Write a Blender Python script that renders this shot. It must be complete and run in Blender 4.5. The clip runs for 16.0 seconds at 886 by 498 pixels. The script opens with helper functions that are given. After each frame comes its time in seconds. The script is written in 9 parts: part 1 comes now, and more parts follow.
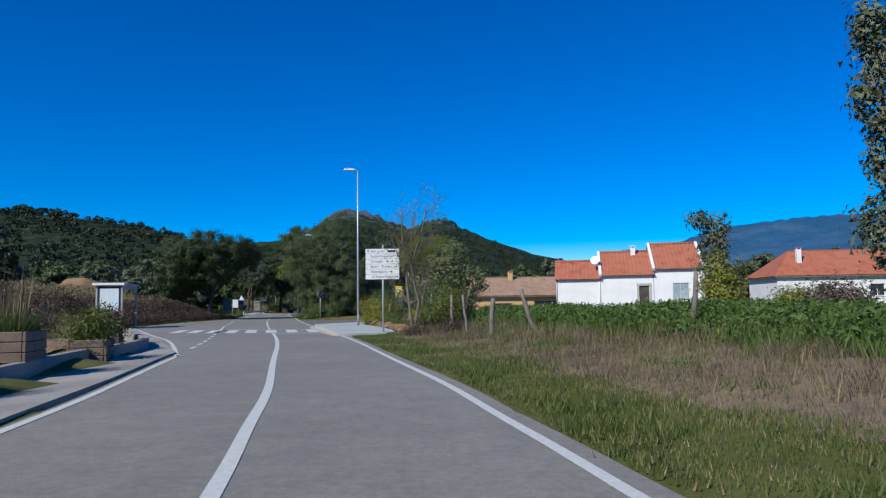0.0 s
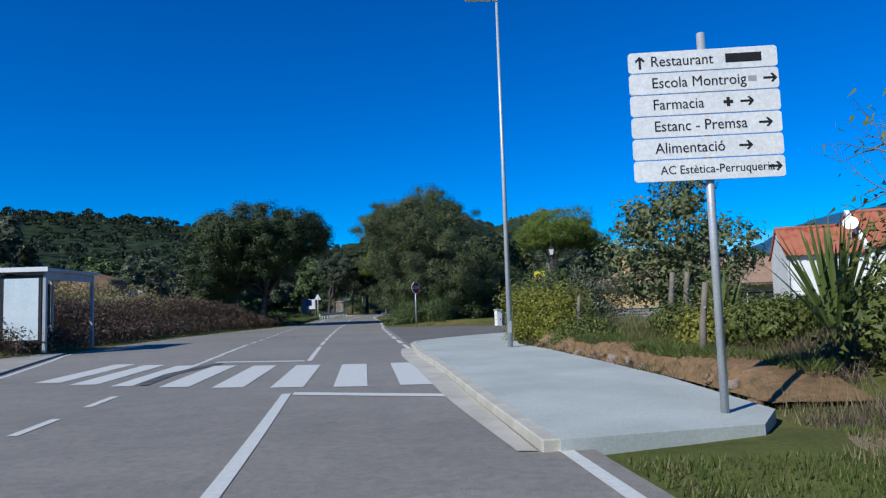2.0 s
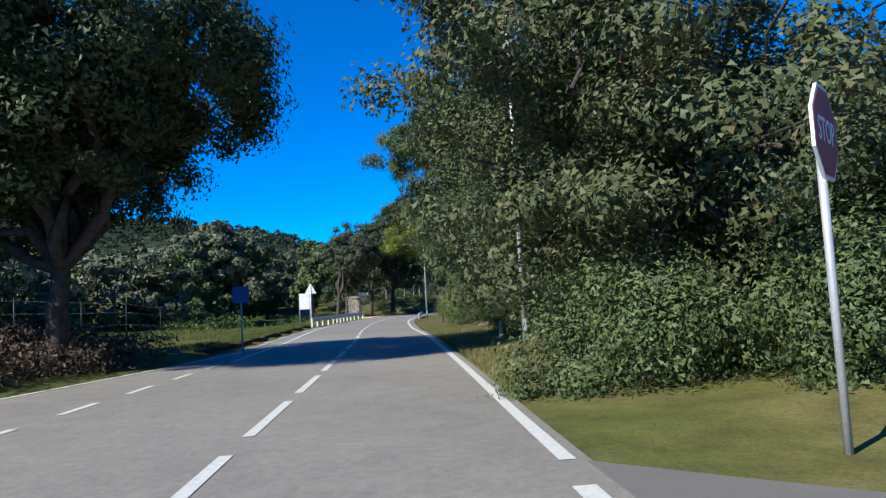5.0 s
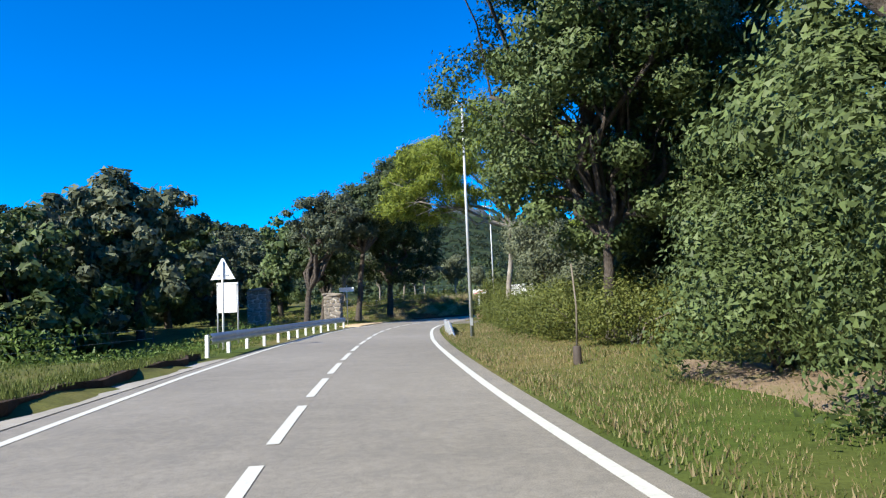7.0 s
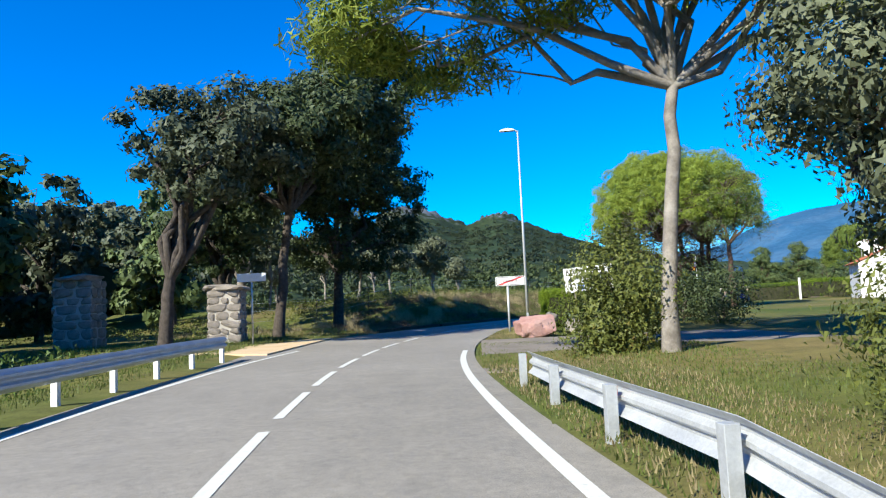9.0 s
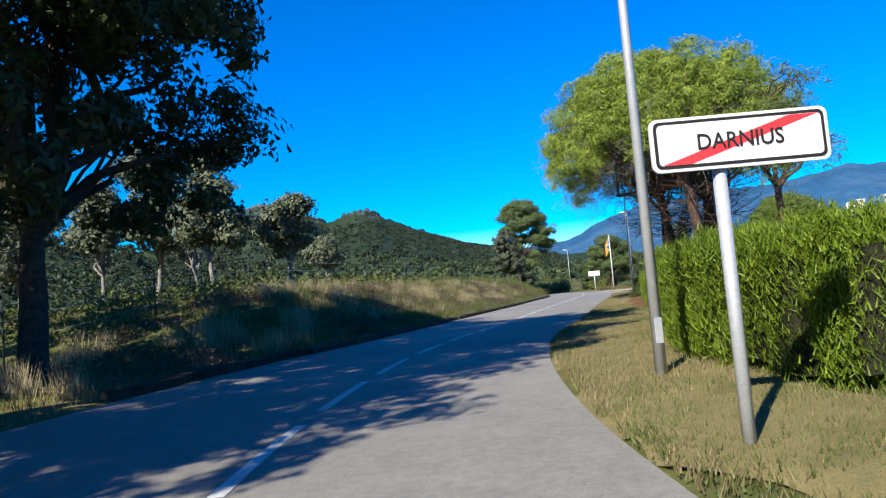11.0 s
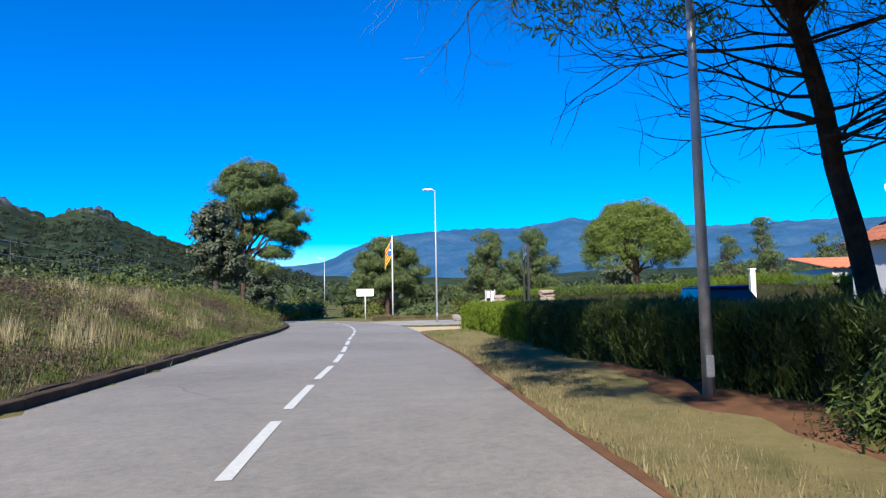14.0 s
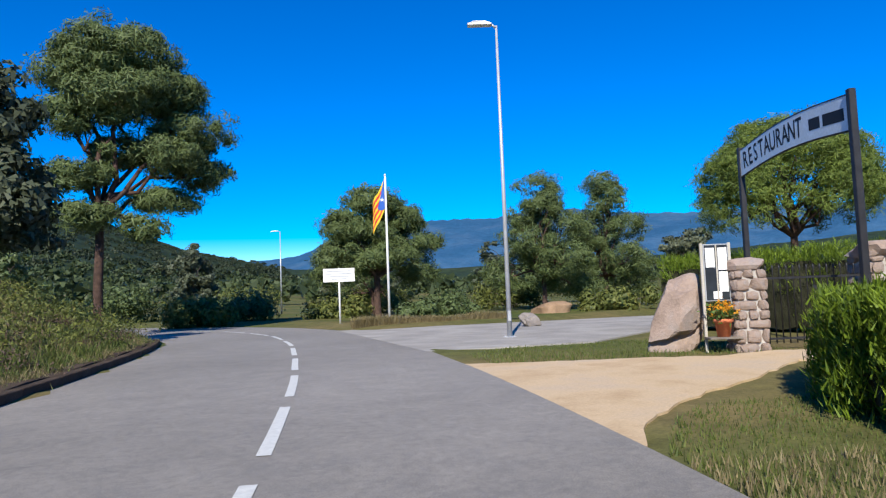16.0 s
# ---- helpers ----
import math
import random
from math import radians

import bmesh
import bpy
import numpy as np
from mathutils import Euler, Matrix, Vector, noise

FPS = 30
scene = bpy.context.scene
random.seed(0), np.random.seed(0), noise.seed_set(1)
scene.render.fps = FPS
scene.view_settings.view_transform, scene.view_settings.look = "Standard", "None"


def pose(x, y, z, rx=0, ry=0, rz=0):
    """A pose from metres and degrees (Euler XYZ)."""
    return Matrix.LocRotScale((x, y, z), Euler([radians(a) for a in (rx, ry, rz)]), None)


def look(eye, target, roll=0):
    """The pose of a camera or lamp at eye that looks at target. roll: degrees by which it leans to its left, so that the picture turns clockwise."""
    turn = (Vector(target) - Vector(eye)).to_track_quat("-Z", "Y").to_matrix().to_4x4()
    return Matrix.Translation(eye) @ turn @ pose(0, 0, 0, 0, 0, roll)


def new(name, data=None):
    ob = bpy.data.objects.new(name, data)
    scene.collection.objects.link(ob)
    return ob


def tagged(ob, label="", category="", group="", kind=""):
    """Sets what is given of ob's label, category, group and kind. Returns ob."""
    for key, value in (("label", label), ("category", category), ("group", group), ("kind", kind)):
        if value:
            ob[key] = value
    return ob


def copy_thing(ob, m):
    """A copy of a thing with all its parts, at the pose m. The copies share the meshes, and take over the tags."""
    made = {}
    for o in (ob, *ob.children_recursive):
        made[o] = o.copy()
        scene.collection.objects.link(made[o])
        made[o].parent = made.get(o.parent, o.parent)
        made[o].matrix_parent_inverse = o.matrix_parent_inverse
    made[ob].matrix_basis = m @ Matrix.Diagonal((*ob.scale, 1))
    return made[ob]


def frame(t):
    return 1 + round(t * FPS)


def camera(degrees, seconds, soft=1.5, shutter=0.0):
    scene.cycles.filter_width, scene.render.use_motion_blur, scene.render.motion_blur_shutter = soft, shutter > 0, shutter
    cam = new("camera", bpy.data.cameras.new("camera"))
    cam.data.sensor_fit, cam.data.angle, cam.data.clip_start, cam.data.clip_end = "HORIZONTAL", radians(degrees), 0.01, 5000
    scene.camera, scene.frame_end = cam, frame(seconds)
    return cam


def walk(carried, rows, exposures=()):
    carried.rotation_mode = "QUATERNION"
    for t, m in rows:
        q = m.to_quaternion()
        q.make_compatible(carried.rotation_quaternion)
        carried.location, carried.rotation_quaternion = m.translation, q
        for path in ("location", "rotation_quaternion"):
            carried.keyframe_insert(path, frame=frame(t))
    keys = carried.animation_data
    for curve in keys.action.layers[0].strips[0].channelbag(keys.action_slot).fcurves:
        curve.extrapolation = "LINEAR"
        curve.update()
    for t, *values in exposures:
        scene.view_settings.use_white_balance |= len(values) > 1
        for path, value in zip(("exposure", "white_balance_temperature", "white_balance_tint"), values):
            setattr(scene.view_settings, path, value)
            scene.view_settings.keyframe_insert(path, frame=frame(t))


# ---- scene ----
# ================= camera and walk =================
cam = camera(66.3, 16.0, soft=1.25)
EYE = 1.2
# seconds, x, y, heading to the left, tilt up, lean to the right
PATH = [
    (0.0, 0.0, 0.0, -0.006, 4.709, 0.837), (0.5, -0.862, 5.687, 3.242, 5.11, 0.95),
    (1.0, -1.905, 11.217, 5.342, 4.818, 1.064), (1.5, -3.065, 16.631, 6.552, 4.736, 1.385),
    (2.0, -4.322, 21.989, 7.389, 4.727, 1.916), (2.5, -5.698, 27.343, 8.131, 4.567, 1.713),
    (3.0, -7.202, 33.03, 8.767, 4.952, 1.924), (3.5, -8.835, 38.878, 9.052, 4.845, 2.694),
    (4.0, -10.356, 44.731, 9.299, 4.707, 3.171), (4.5, -11.819, 50.771, 9.337, 4.586, 3.163),
    (5.0, -13.302, 56.967, 9.275, 4.524, 3.009), (5.5, -14.877, 63.297, 9.212, 4.577, 2.879),
    (6.0, -16.628, 69.739, 9.255, 4.85, 2.847), (6.5, -18.502, 76.281, 8.943, 4.62, 2.489),
    (7.0, -20.2, 82.921, 8.586, 4.691, 2.466), (7.5, -21.859, 89.002, 7.611, 4.619, 2.91),
    (8.0, -23.322, 95.07, 6.898, 4.495, 2.563), (8.5, -24.584, 101.048, 6.358, 4.705, 2.532),
    (9.0, -25.653, 106.98, 4.553, 4.794, 2.703), (9.5, -26.525, 112.837, 2.015, 4.742, 3.094),
    (10.0, -27.196, 118.591, -0.78, 4.511, 3.685), (10.5, -27.659, 124.202, -3.377, 4.063, 4.317),
    (11.0, -27.759, 129.717, -7.055, 3.847, 4.897), (11.5, -26.499, 135.424, -11.245, 3.885, 4.059),
    (12.0, -25.303, 141.146, -16.038, 4.239, 2.814), (12.5, -23.774, 146.519, -20.756, 4.679, 2.213),
    (13.0, -21.749, 151.995, -24.096, 4.542, 1.762), (13.5, -19.765, 157.728, -26.19, 4.583, 1.884),
    (14.0, -17.706, 163.53, -27.714, 4.674, 1.107), (14.5, -15.289, 169.358, -28.557, 4.722, 0.613),
    (15.0, -12.902, 175.518, -29.448, 4.538, 0.81), (15.5, -10.566, 181.71, -29.828, 4.27, 1.454),
    (16.0, -8.268, 187.579, -29.652, 3.907, 2.223),
]


def view(x, y, yaw, tilt, lean):
    a, b = radians(yaw), radians(tilt)
    way = Vector((-math.sin(a) * math.cos(b), math.cos(a) * math.cos(b), math.sin(b)))
    eye = Vector((x, y, EYE))
    return look(eye, eye + way * 10, -lean)


EXPOSURES = [(0.0, -0.08, 6100, 7), (2.0, -0.06, 5950, 5), (3.7, 0.08, 5900, 4), (5.8, 0.85, 6500, 7), (8.2, 1.02, 6550, 3), (10.3, 0.92, 6350, 5),
             (11.5, 0.8, 6600, 9), (12.5, 0.78, 6600, 9), (13.5, 0.76, 6500, 10), (14.5, 0.64, 6400, 10), (16.0, 0.45, 6400, 10)]
walk(cam, [(t, view(*r)) for t, *r in PATH], EXPOSURES)

# ================= light =================
SUN_BEARING = 38.0   # the way the shadows fall, clockwise from +y
SUN_HEIGHT = 38.0
world = bpy.data.worlds.new("world")
scene.world = world
world.use_nodes = True
wn, wl = world.node_tree.nodes, world.node_tree.links
sky = wn.new("ShaderNodeTexSky")
sky.sky_type = "NISHITA"
sky.sun_disc = False
sky.sun_elevation = radians(SUN_HEIGHT)
sky.sun_rotation = radians(SUN_BEARING + 180)
sky.altitude = 1600
sky.air_density = 1.0
sky.dust_density = 0.0
sky.ozone_density = 4.0
hue = wn.new("ShaderNodeHueSaturation")
hue.inputs["Hue"].default_value = 0.514
hue.inputs["Saturation"].default_value = 1.85
hue.inputs["Value"].default_value = 1.34
wl.new(sky.outputs["Color"], hue.inputs["Color"])
wl.new(hue.outputs["Color"], wn["Background"].inputs["Color"])
wn["Background"].inputs["Strength"].default_value = 0.10
sun = new("sun", bpy.data.lights.new("sun", "SUN"))
sun.data.energy = 5.0
sun.data.angle = radians(0.55)
sun.data.color = (1.0, 0.93, 0.82)
_a, _e = radians(SUN_BEARING), radians(SUN_HEIGHT)
sun.matrix_world = look((0, 0, 60), Vector((0, 0, 60)) + Vector((math.sin(_a) * math.cos(_e), math.cos(_a) * math.cos(_e), -math.sin(_e))))

# ================= materials =================


def material(name, build, rough=0.8, spec=0.3, metal=0.0):
    m = bpy.data.materials.new(name)
    m.use_nodes = True
    nt = m.node_tree
    bs = nt.nodes["Principled BSDF"]
    bs.inputs["Roughness"].default_value = rough
    bs.inputs["Specular IOR Level"].default_value = spec
    bs.inputs["Metallic"].default_value = metal
    build(nt, bs)
    return m


def node(nt, kind, **kw):
    n = nt.nodes.new(kind)
    for k, v in kw.items():
        n.inputs[k].default_value = v
    return n


def noise_of(nt, scale, detail=4.0, rough=0.6, vec=None):
    n = node(nt, "ShaderNodeTexNoise", Scale=scale, Detail=detail, Roughness=rough)
    if vec is None:
        vec = nt.nodes.new("ShaderNodeTexCoord").outputs["Object"]
    nt.links.new(vec, n.inputs["Vector"])
    return n


def ramp(nt, src, stops):
    r = nt.nodes.new("ShaderNodeValToRGB")
    el = r.color_ramp.elements
    while len(el) < len(stops):
        el.new(0.5)
    for e, (p, c) in zip(el, stops):
        e.position, e.color = p, (*c, 1)
    nt.links.new(src, r.inputs["Fac"])
    return r


def mix(nt, fac, a, b, kind="MIX"):
    m = nt.nodes.new("ShaderNodeMix")
    m.data_type, m.blend_type = "RGBA", kind
    for s, v in ((m.inputs["Factor"], fac), (m.inputs["A"], a), (m.inputs["B"], b)):
        if isinstance(v, bpy.types.NodeSocket):
            nt.links.new(v, s)
        elif isinstance(v, (int, float)):
            s.default_value = v
        else:
            s.default_value = (*v, 1)
    return m.outputs["Result"]


def bump(nt, bs, src, strength, dist=0.02):
    b = node(nt, "ShaderNodeBump", Strength=strength, Distance=dist)
    nt.links.new(src, b.inputs["Height"])
    nt.links.new(b.outputs["Normal"], bs.inputs["Normal"])


def surface(name, c1, c2, scale=3.0, fine=40.0, rough=0.8, spec=0.3, metal=0.0, relief=0.3, dist=0.01, c3=None):
    """Two colours in large patches, a fine grain over them, and a relief."""
    def build(nt, bs):
        big = noise_of(nt, scale)
        small = noise_of(nt, fine, 5.0, 0.7)
        stops = [(0.3, c1), (0.7, c2)] if c3 is None else [(0.25, c1), (0.5, c2), (0.75, c3)]
        col = ramp(nt, big.outputs["Fac"], stops).outputs["Color"]
        grain = ramp(nt, small.outputs["Fac"], [(0.25, (0.72, 0.72, 0.72)), (0.75, (1.15, 1.15, 1.15))]).outputs["Color"]
        nt.links.new(mix(nt, 0.8, col, grain, "MULTIPLY"), bs.inputs["Base Color"])
        bump(nt, bs, small.outputs["Fac"], relief, dist)
    return material(name, build, rough, spec, metal)


def leafy(name, dark, light, thin=0.25, odd=None, rough=0.55):
    """Leaves: each with a shade of its own, some light through them."""
    def build(nt, bs):
        g = nt.nodes.new("ShaderNodeNewGeometry")
        big = noise_of(nt, 0.5, 3.0)
        f = nt.nodes.new("ShaderNodeMath")
        f.operation = "MULTIPLY_ADD"
        nt.links.new(g.outputs["Random Per Island"], f.inputs[0])
        f.inputs[1].default_value = 0.6
        h = nt.nodes.new("ShaderNodeMath")
        h.operation = "MULTIPLY"
        h.inputs[1].default_value = 0.4
        nt.links.new(big.outputs["Fac"], h.inputs[0])
        nt.links.new(h.outputs[0], f.inputs[2])
        stops = [(0.1, dark), (0.9, light)]
        if odd is not None:
            stops = [(0.1, dark), (0.78, light), (0.9, odd)]
        col = ramp(nt, f.outputs[0], stops).outputs["Color"]
        nt.links.new(col, bs.inputs["Base Color"])
        tr = nt.nodes.new("ShaderNodeBsdfTranslucent")
        nt.links.new(col, tr.inputs["Color"])
        ms = node(nt, "ShaderNodeMixShader", Fac=thin)
        nt.links.new(bs.outputs[0], ms.inputs[1])
        nt.links.new(tr.outputs[0], ms.inputs[2])
        nt.links.new(ms.outputs[0], nt.nodes["Material Output"].inputs["Surface"])
    return material(name, build, rough, 0.25)


def asphalt_build(nt, bs):
    big = noise_of(nt, 0.16, 4.0)
    mid = noise_of(nt, 2.2, 5.0)
    fine = noise_of(nt, 90.0, 3.0, 0.8)
    tc = nt.nodes.new("ShaderNodeTexCoord")
    col = ramp(nt, big.outputs["Fac"], [(0.3, (0.205, 0.193, 0.168)), (0.7, (0.275, 0.258, 0.226))]).outputs["Color"]
    col = mix(nt, 0.9, col, ramp(nt, noise_of(nt, 11.0, 4.0, 0.7).outputs["Fac"], [(0.3, (0.8, 0.8, 0.81)), (0.7, (1.16, 1.16, 1.15))]).outputs["Color"], "MULTIPLY")
    col = mix(nt, 0.8, col, ramp(nt, mid.outputs["Fac"], [(0.3, (0.82, 0.82, 0.84)), (0.75, (1.12, 1.1, 1.08))]).outputs["Color"], "MULTIPLY")
    col = mix(nt, 0.9, col, ramp(nt, fine.outputs["Fac"], [(0.3, (0.5, 0.5, 0.52)), (0.64, (1.34, 1.33, 1.29))]).outputs["Color"], "MULTIPLY")
    vor = node(nt, "ShaderNodeTexVoronoi", Scale=0.35)
    vor.feature = "DISTANCE_TO_EDGE"
    wob = noise_of(nt, 1.2, 4.0)
    nt.links.new(mix(nt, 0.25, tc.outputs["Object"], wob.outputs["Color"], "ADD"), vor.inputs["Vector"])
    crack = ramp(nt, vor.outputs["Distance"], [(0.0, (0.55, 0.55, 0.55)), (0.006, (1, 1, 1))]).outputs["Color"]
    gate = ramp(nt, noise_of(nt, 0.07).outputs["Fac"], [(0.6, (0, 0, 0)), (0.72, (1, 1, 1))]).outputs["Color"]
    col = mix(nt, gate, col, mix(nt, 1.0, col, crack, "MULTIPLY"))
    nt.links.new(col, bs.inputs["Base Color"])
    bump(nt, bs, fine.outputs["Fac"], 0.5, 0.006)


M_ASPHALT = material("asphalt", asphalt_build, 0.78, 0.35)
M_SIDE = surface("dark asphalt", (0.14, 0.132, 0.118), (0.18, 0.17, 0.152), 0.5, 80, 0.8, 0.3, relief=0.4, dist=0.006)


def paint_build(nt, bs):
    wear = noise_of(nt, 14.0, 6.0, 0.75)
    col = ramp(nt, wear.outputs["Fac"], [(0.26, (0.27, 0.27, 0.26)), (0.36, (0.5, 0.505, 0.47)), (0.75, (0.66, 0.665, 0.61))]).outputs["Color"]
    nt.links.new(col, bs.inputs["Base Color"])
    bump(nt, bs, wear.outputs["Fac"], 0.06, 0.003)


M_PAINT = material("road paint", paint_build, 0.65, 0.3)
M_TAR = surface("faded black road paint", (0.06, 0.058, 0.055), (0.15, 0.145, 0.13), 3.0, 60, 0.7, 0.3, relief=0.3)
M_KERB = surface("kerb concrete", (0.4, 0.375, 0.31), (0.54, 0.51, 0.44), 1.5, 60, 0.85, relief=0.3)
M_PAVE = surface("pale paving", (0.36, 0.39, 0.36), (0.49, 0.515, 0.475), 0.6, 38, 0.85, relief=0.25)
M_SAND = surface("sand gravel", (0.42, 0.29, 0.16), (0.57, 0.43, 0.265), 0.8, 30, 0.95, 0.1, relief=0.5, c3=(0.5, 0.4, 0.29))
M_DIRTROAD = surface("worn gravel track", (0.17, 0.15, 0.128), (0.25, 0.22, 0.19), 0.6, 30, 0.95, 0.1, relief=0.5)
M_DUSTY = surface("dusty grey concrete", (0.26, 0.245, 0.22), (0.4, 0.38, 0.34), 0.7, 30, 0.95, 0.1, relief=0.5)
# near-black: shade on the kerb and verge faces is put into this earth colour
M_SHADE_SOIL = surface("earth darkened as in shade", (0.045, 0.032, 0.024), (0.1, 0.075, 0.055), 1.2, 30, 0.95, 0.1, relief=0.7, dist=0.04)
M_TURF = surface("dry turf", (0.12, 0.122, 0.046), (0.25, 0.208, 0.092), 1.1, 45, 0.95, 0.1, relief=0.8, dist=0.03, c3=(0.15, 0.14, 0.055))
M_SOIL = surface("brown leaf litter", (0.1, 0.055, 0.03), (0.2, 0.1, 0.052), 1.4, 40, 0.95, 0.1, relief=0.6)


def ground_build(nt, bs):
    """Meadow, dry grass and scrub near by; forest and haze-tinted bare rock on the hills."""
    tc = nt.nodes.new("ShaderNodeTexCoord")
    sep = nt.nodes.new("ShaderNodeSeparateXYZ")
    nt.links.new(tc.outputs["Object"], sep.inputs[0])
    a = noise_of(nt, 0.08, 5.0)
    b = noise_of(nt, 1.7, 6.0, 0.7)
    c = noise_of(nt, 25.0, 4.0, 0.7)
    near = ramp(nt, a.outputs["Fac"], [(0.32, (0.062, 0.095, 0.022)), (0.5, (0.11, 0.117, 0.04)), (0.68, (0.2, 0.158, 0.075))]).outputs["Color"]
    near = mix(nt, 0.75, near, ramp(nt, b.outputs["Fac"], [(0.3, (0.55, 0.55, 0.5)), (0.7, (1.3, 1.25, 1.1))]).outputs["Color"], "MULTIPLY")
    near = mix(nt, 0.7, near, ramp(nt, c.outputs["Fac"], [(0.3, (0.6, 0.6, 0.6)), (0.7, (1.25, 1.25, 1.2))]).outputs["Color"], "MULTIPLY")
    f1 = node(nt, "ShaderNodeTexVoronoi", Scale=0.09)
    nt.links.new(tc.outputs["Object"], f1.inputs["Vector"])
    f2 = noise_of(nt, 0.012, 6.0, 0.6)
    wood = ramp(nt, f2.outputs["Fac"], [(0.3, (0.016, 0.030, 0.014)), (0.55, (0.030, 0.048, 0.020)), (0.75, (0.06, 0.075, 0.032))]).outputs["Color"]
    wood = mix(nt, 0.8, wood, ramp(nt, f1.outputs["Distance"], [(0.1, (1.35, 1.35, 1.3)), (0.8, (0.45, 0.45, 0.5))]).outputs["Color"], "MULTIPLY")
    # rock leans blue: distance haze put into its colour
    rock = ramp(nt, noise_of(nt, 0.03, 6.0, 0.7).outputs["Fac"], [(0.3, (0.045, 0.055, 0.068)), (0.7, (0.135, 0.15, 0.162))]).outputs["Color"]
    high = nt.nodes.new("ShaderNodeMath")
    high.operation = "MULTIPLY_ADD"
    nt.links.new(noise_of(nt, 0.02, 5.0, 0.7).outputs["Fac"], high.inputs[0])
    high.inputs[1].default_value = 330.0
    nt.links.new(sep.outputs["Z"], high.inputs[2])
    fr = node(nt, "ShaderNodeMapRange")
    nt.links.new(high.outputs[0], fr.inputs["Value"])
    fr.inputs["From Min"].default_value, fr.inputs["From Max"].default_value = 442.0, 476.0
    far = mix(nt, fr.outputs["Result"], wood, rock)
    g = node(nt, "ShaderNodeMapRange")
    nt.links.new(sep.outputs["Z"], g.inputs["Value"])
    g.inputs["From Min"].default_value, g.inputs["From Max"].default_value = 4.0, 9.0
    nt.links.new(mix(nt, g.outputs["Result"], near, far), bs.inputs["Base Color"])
    bump(nt, bs, b.outputs["Fac"], 0.5, 0.06)


M_GROUND = material("ground", ground_build, 0.95, 0.1)
# blue of the air in between, painted as base colour
M_FAR_HAZE = surface("far mountain with haze in its colour", (0.022, 0.085, 0.17), (0.035, 0.105, 0.2), 0.004, 0.03, 1.0, 0.0, relief=0.6, dist=20.0, c3=(0.07, 0.14, 0.23))

M_BARK = surface("cork bark", (0.05, 0.042, 0.036), (0.13, 0.11, 0.095), 6, 30, 0.95, 0.1, relief=1.0, dist=0.04)
M_BARK_PALE = surface("pale peeling bark", (0.16, 0.14, 0.12), (0.36, 0.33, 0.29), 3, 25, 0.9, 0.1, relief=0.8, dist=0.03)
M_BARK_PINE = surface("pine bark", (0.05, 0.034, 0.028), (0.13, 0.082, 0.062), 5, 22, 0.95, 0.1, relief=1.0, dist=0.04)
M_TWIG = surface("grey twigs", (0.12, 0.1, 0.085), (0.22, 0.19, 0.16), 4, 30, 0.95, 0.1)
M_DEADWOOD = surface("bleached dead twigs", (0.17, 0.145, 0.14), (0.34, 0.3, 0.29), 4, 30, 0.95, 0.1)
M_OAK = leafy("oak leaves", (0.048, 0.071, 0.027), (0.145, 0.196, 0.068), 0.2)
M_OAK_RUST = leafy("rust-tinged oak leaves", (0.048, 0.067, 0.027), (0.12, 0.14, 0.06), 0.2, odd=(0.22, 0.09, 0.045))
# darker oak green; on some oaks and bushes it also holds their shade
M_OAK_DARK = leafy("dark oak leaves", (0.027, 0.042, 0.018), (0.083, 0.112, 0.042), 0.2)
M_FARWOOD = leafy("far evergreen leaves", (0.014, 0.024, 0.013), (0.052, 0.07, 0.032), 0.15)
M_DRYSOIL = surface("dry pinkish soil with stubble", (0.15, 0.115, 0.07), (0.27, 0.2, 0.14), 2.2, 35, 0.95, 0.1, relief=0.8, dist=0.03, c3=(0.14, 0.15, 0.05))
M_CARBLUE = surface("blue car paint", (0.01, 0.06, 0.3), (0.015, 0.075, 0.35), 2, 30, 0.25, 0.5, relief=0.0)
M_TYRE = surface("black rubber", (0.012, 0.012, 0.012), (0.025, 0.025, 0.025), 5, 40, 0.9, 0.2, relief=0.2)
M_OAK_GREY = leafy("dull grey-green leaves", (0.04, 0.052, 0.03), (0.12, 0.14, 0.08), 0.2)
M_PINE_MID = leafy("mid-green pine needles", (0.065, 0.105, 0.02), (0.21, 0.27, 0.05), 0.25)
M_NEEDLE = leafy("fallen red-brown needles", (0.11, 0.055, 0.03), (0.26, 0.135, 0.075), 0.1)
M_OLIVE = leafy("grey-green leaves", (0.066, 0.08, 0.046), (0.185, 0.205, 0.118), 0.2)
M_FIG = leafy("fig leaves", (0.08, 0.1, 0.045), (0.23, 0.25, 0.11), 0.3, odd=(0.3, 0.24, 0.07))
M_PINE = leafy("pine needles", (0.095, 0.145, 0.022), (0.34, 0.41, 0.055), 0.25)
M_PINE_YELLOW = leafy("yellow-green pine needles", (0.08, 0.115, 0.016), (0.29, 0.335, 0.045), 0.25)
M_PINE_BLUE = leafy("dull pine needles", (0.054, 0.081, 0.027), (0.155, 0.203, 0.068), 0.2)
M_HEDGE = leafy("cypress hedge sprays", (0.035, 0.07, 0.007), (0.2, 0.285, 0.02), 0.25)
# on the hedge below the pines this darker green also holds their shade
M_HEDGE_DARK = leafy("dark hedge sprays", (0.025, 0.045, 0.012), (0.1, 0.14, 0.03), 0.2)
M_BUSH = leafy("bramble leaves", (0.05, 0.07, 0.018), (0.17, 0.19, 0.045), 0.25, odd=(0.2, 0.11, 0.04))
M_BRUSH = leafy("dry purple-brown scrub", (0.038, 0.027, 0.022), (0.13, 0.088, 0.064), 0.2, odd=(0.11, 0.11, 0.048))
M_PLUME = leafy("pale plume grass", (0.24, 0.2, 0.105), (0.52, 0.44, 0.26), 0.3, odd=(0.3, 0.24, 0.12))
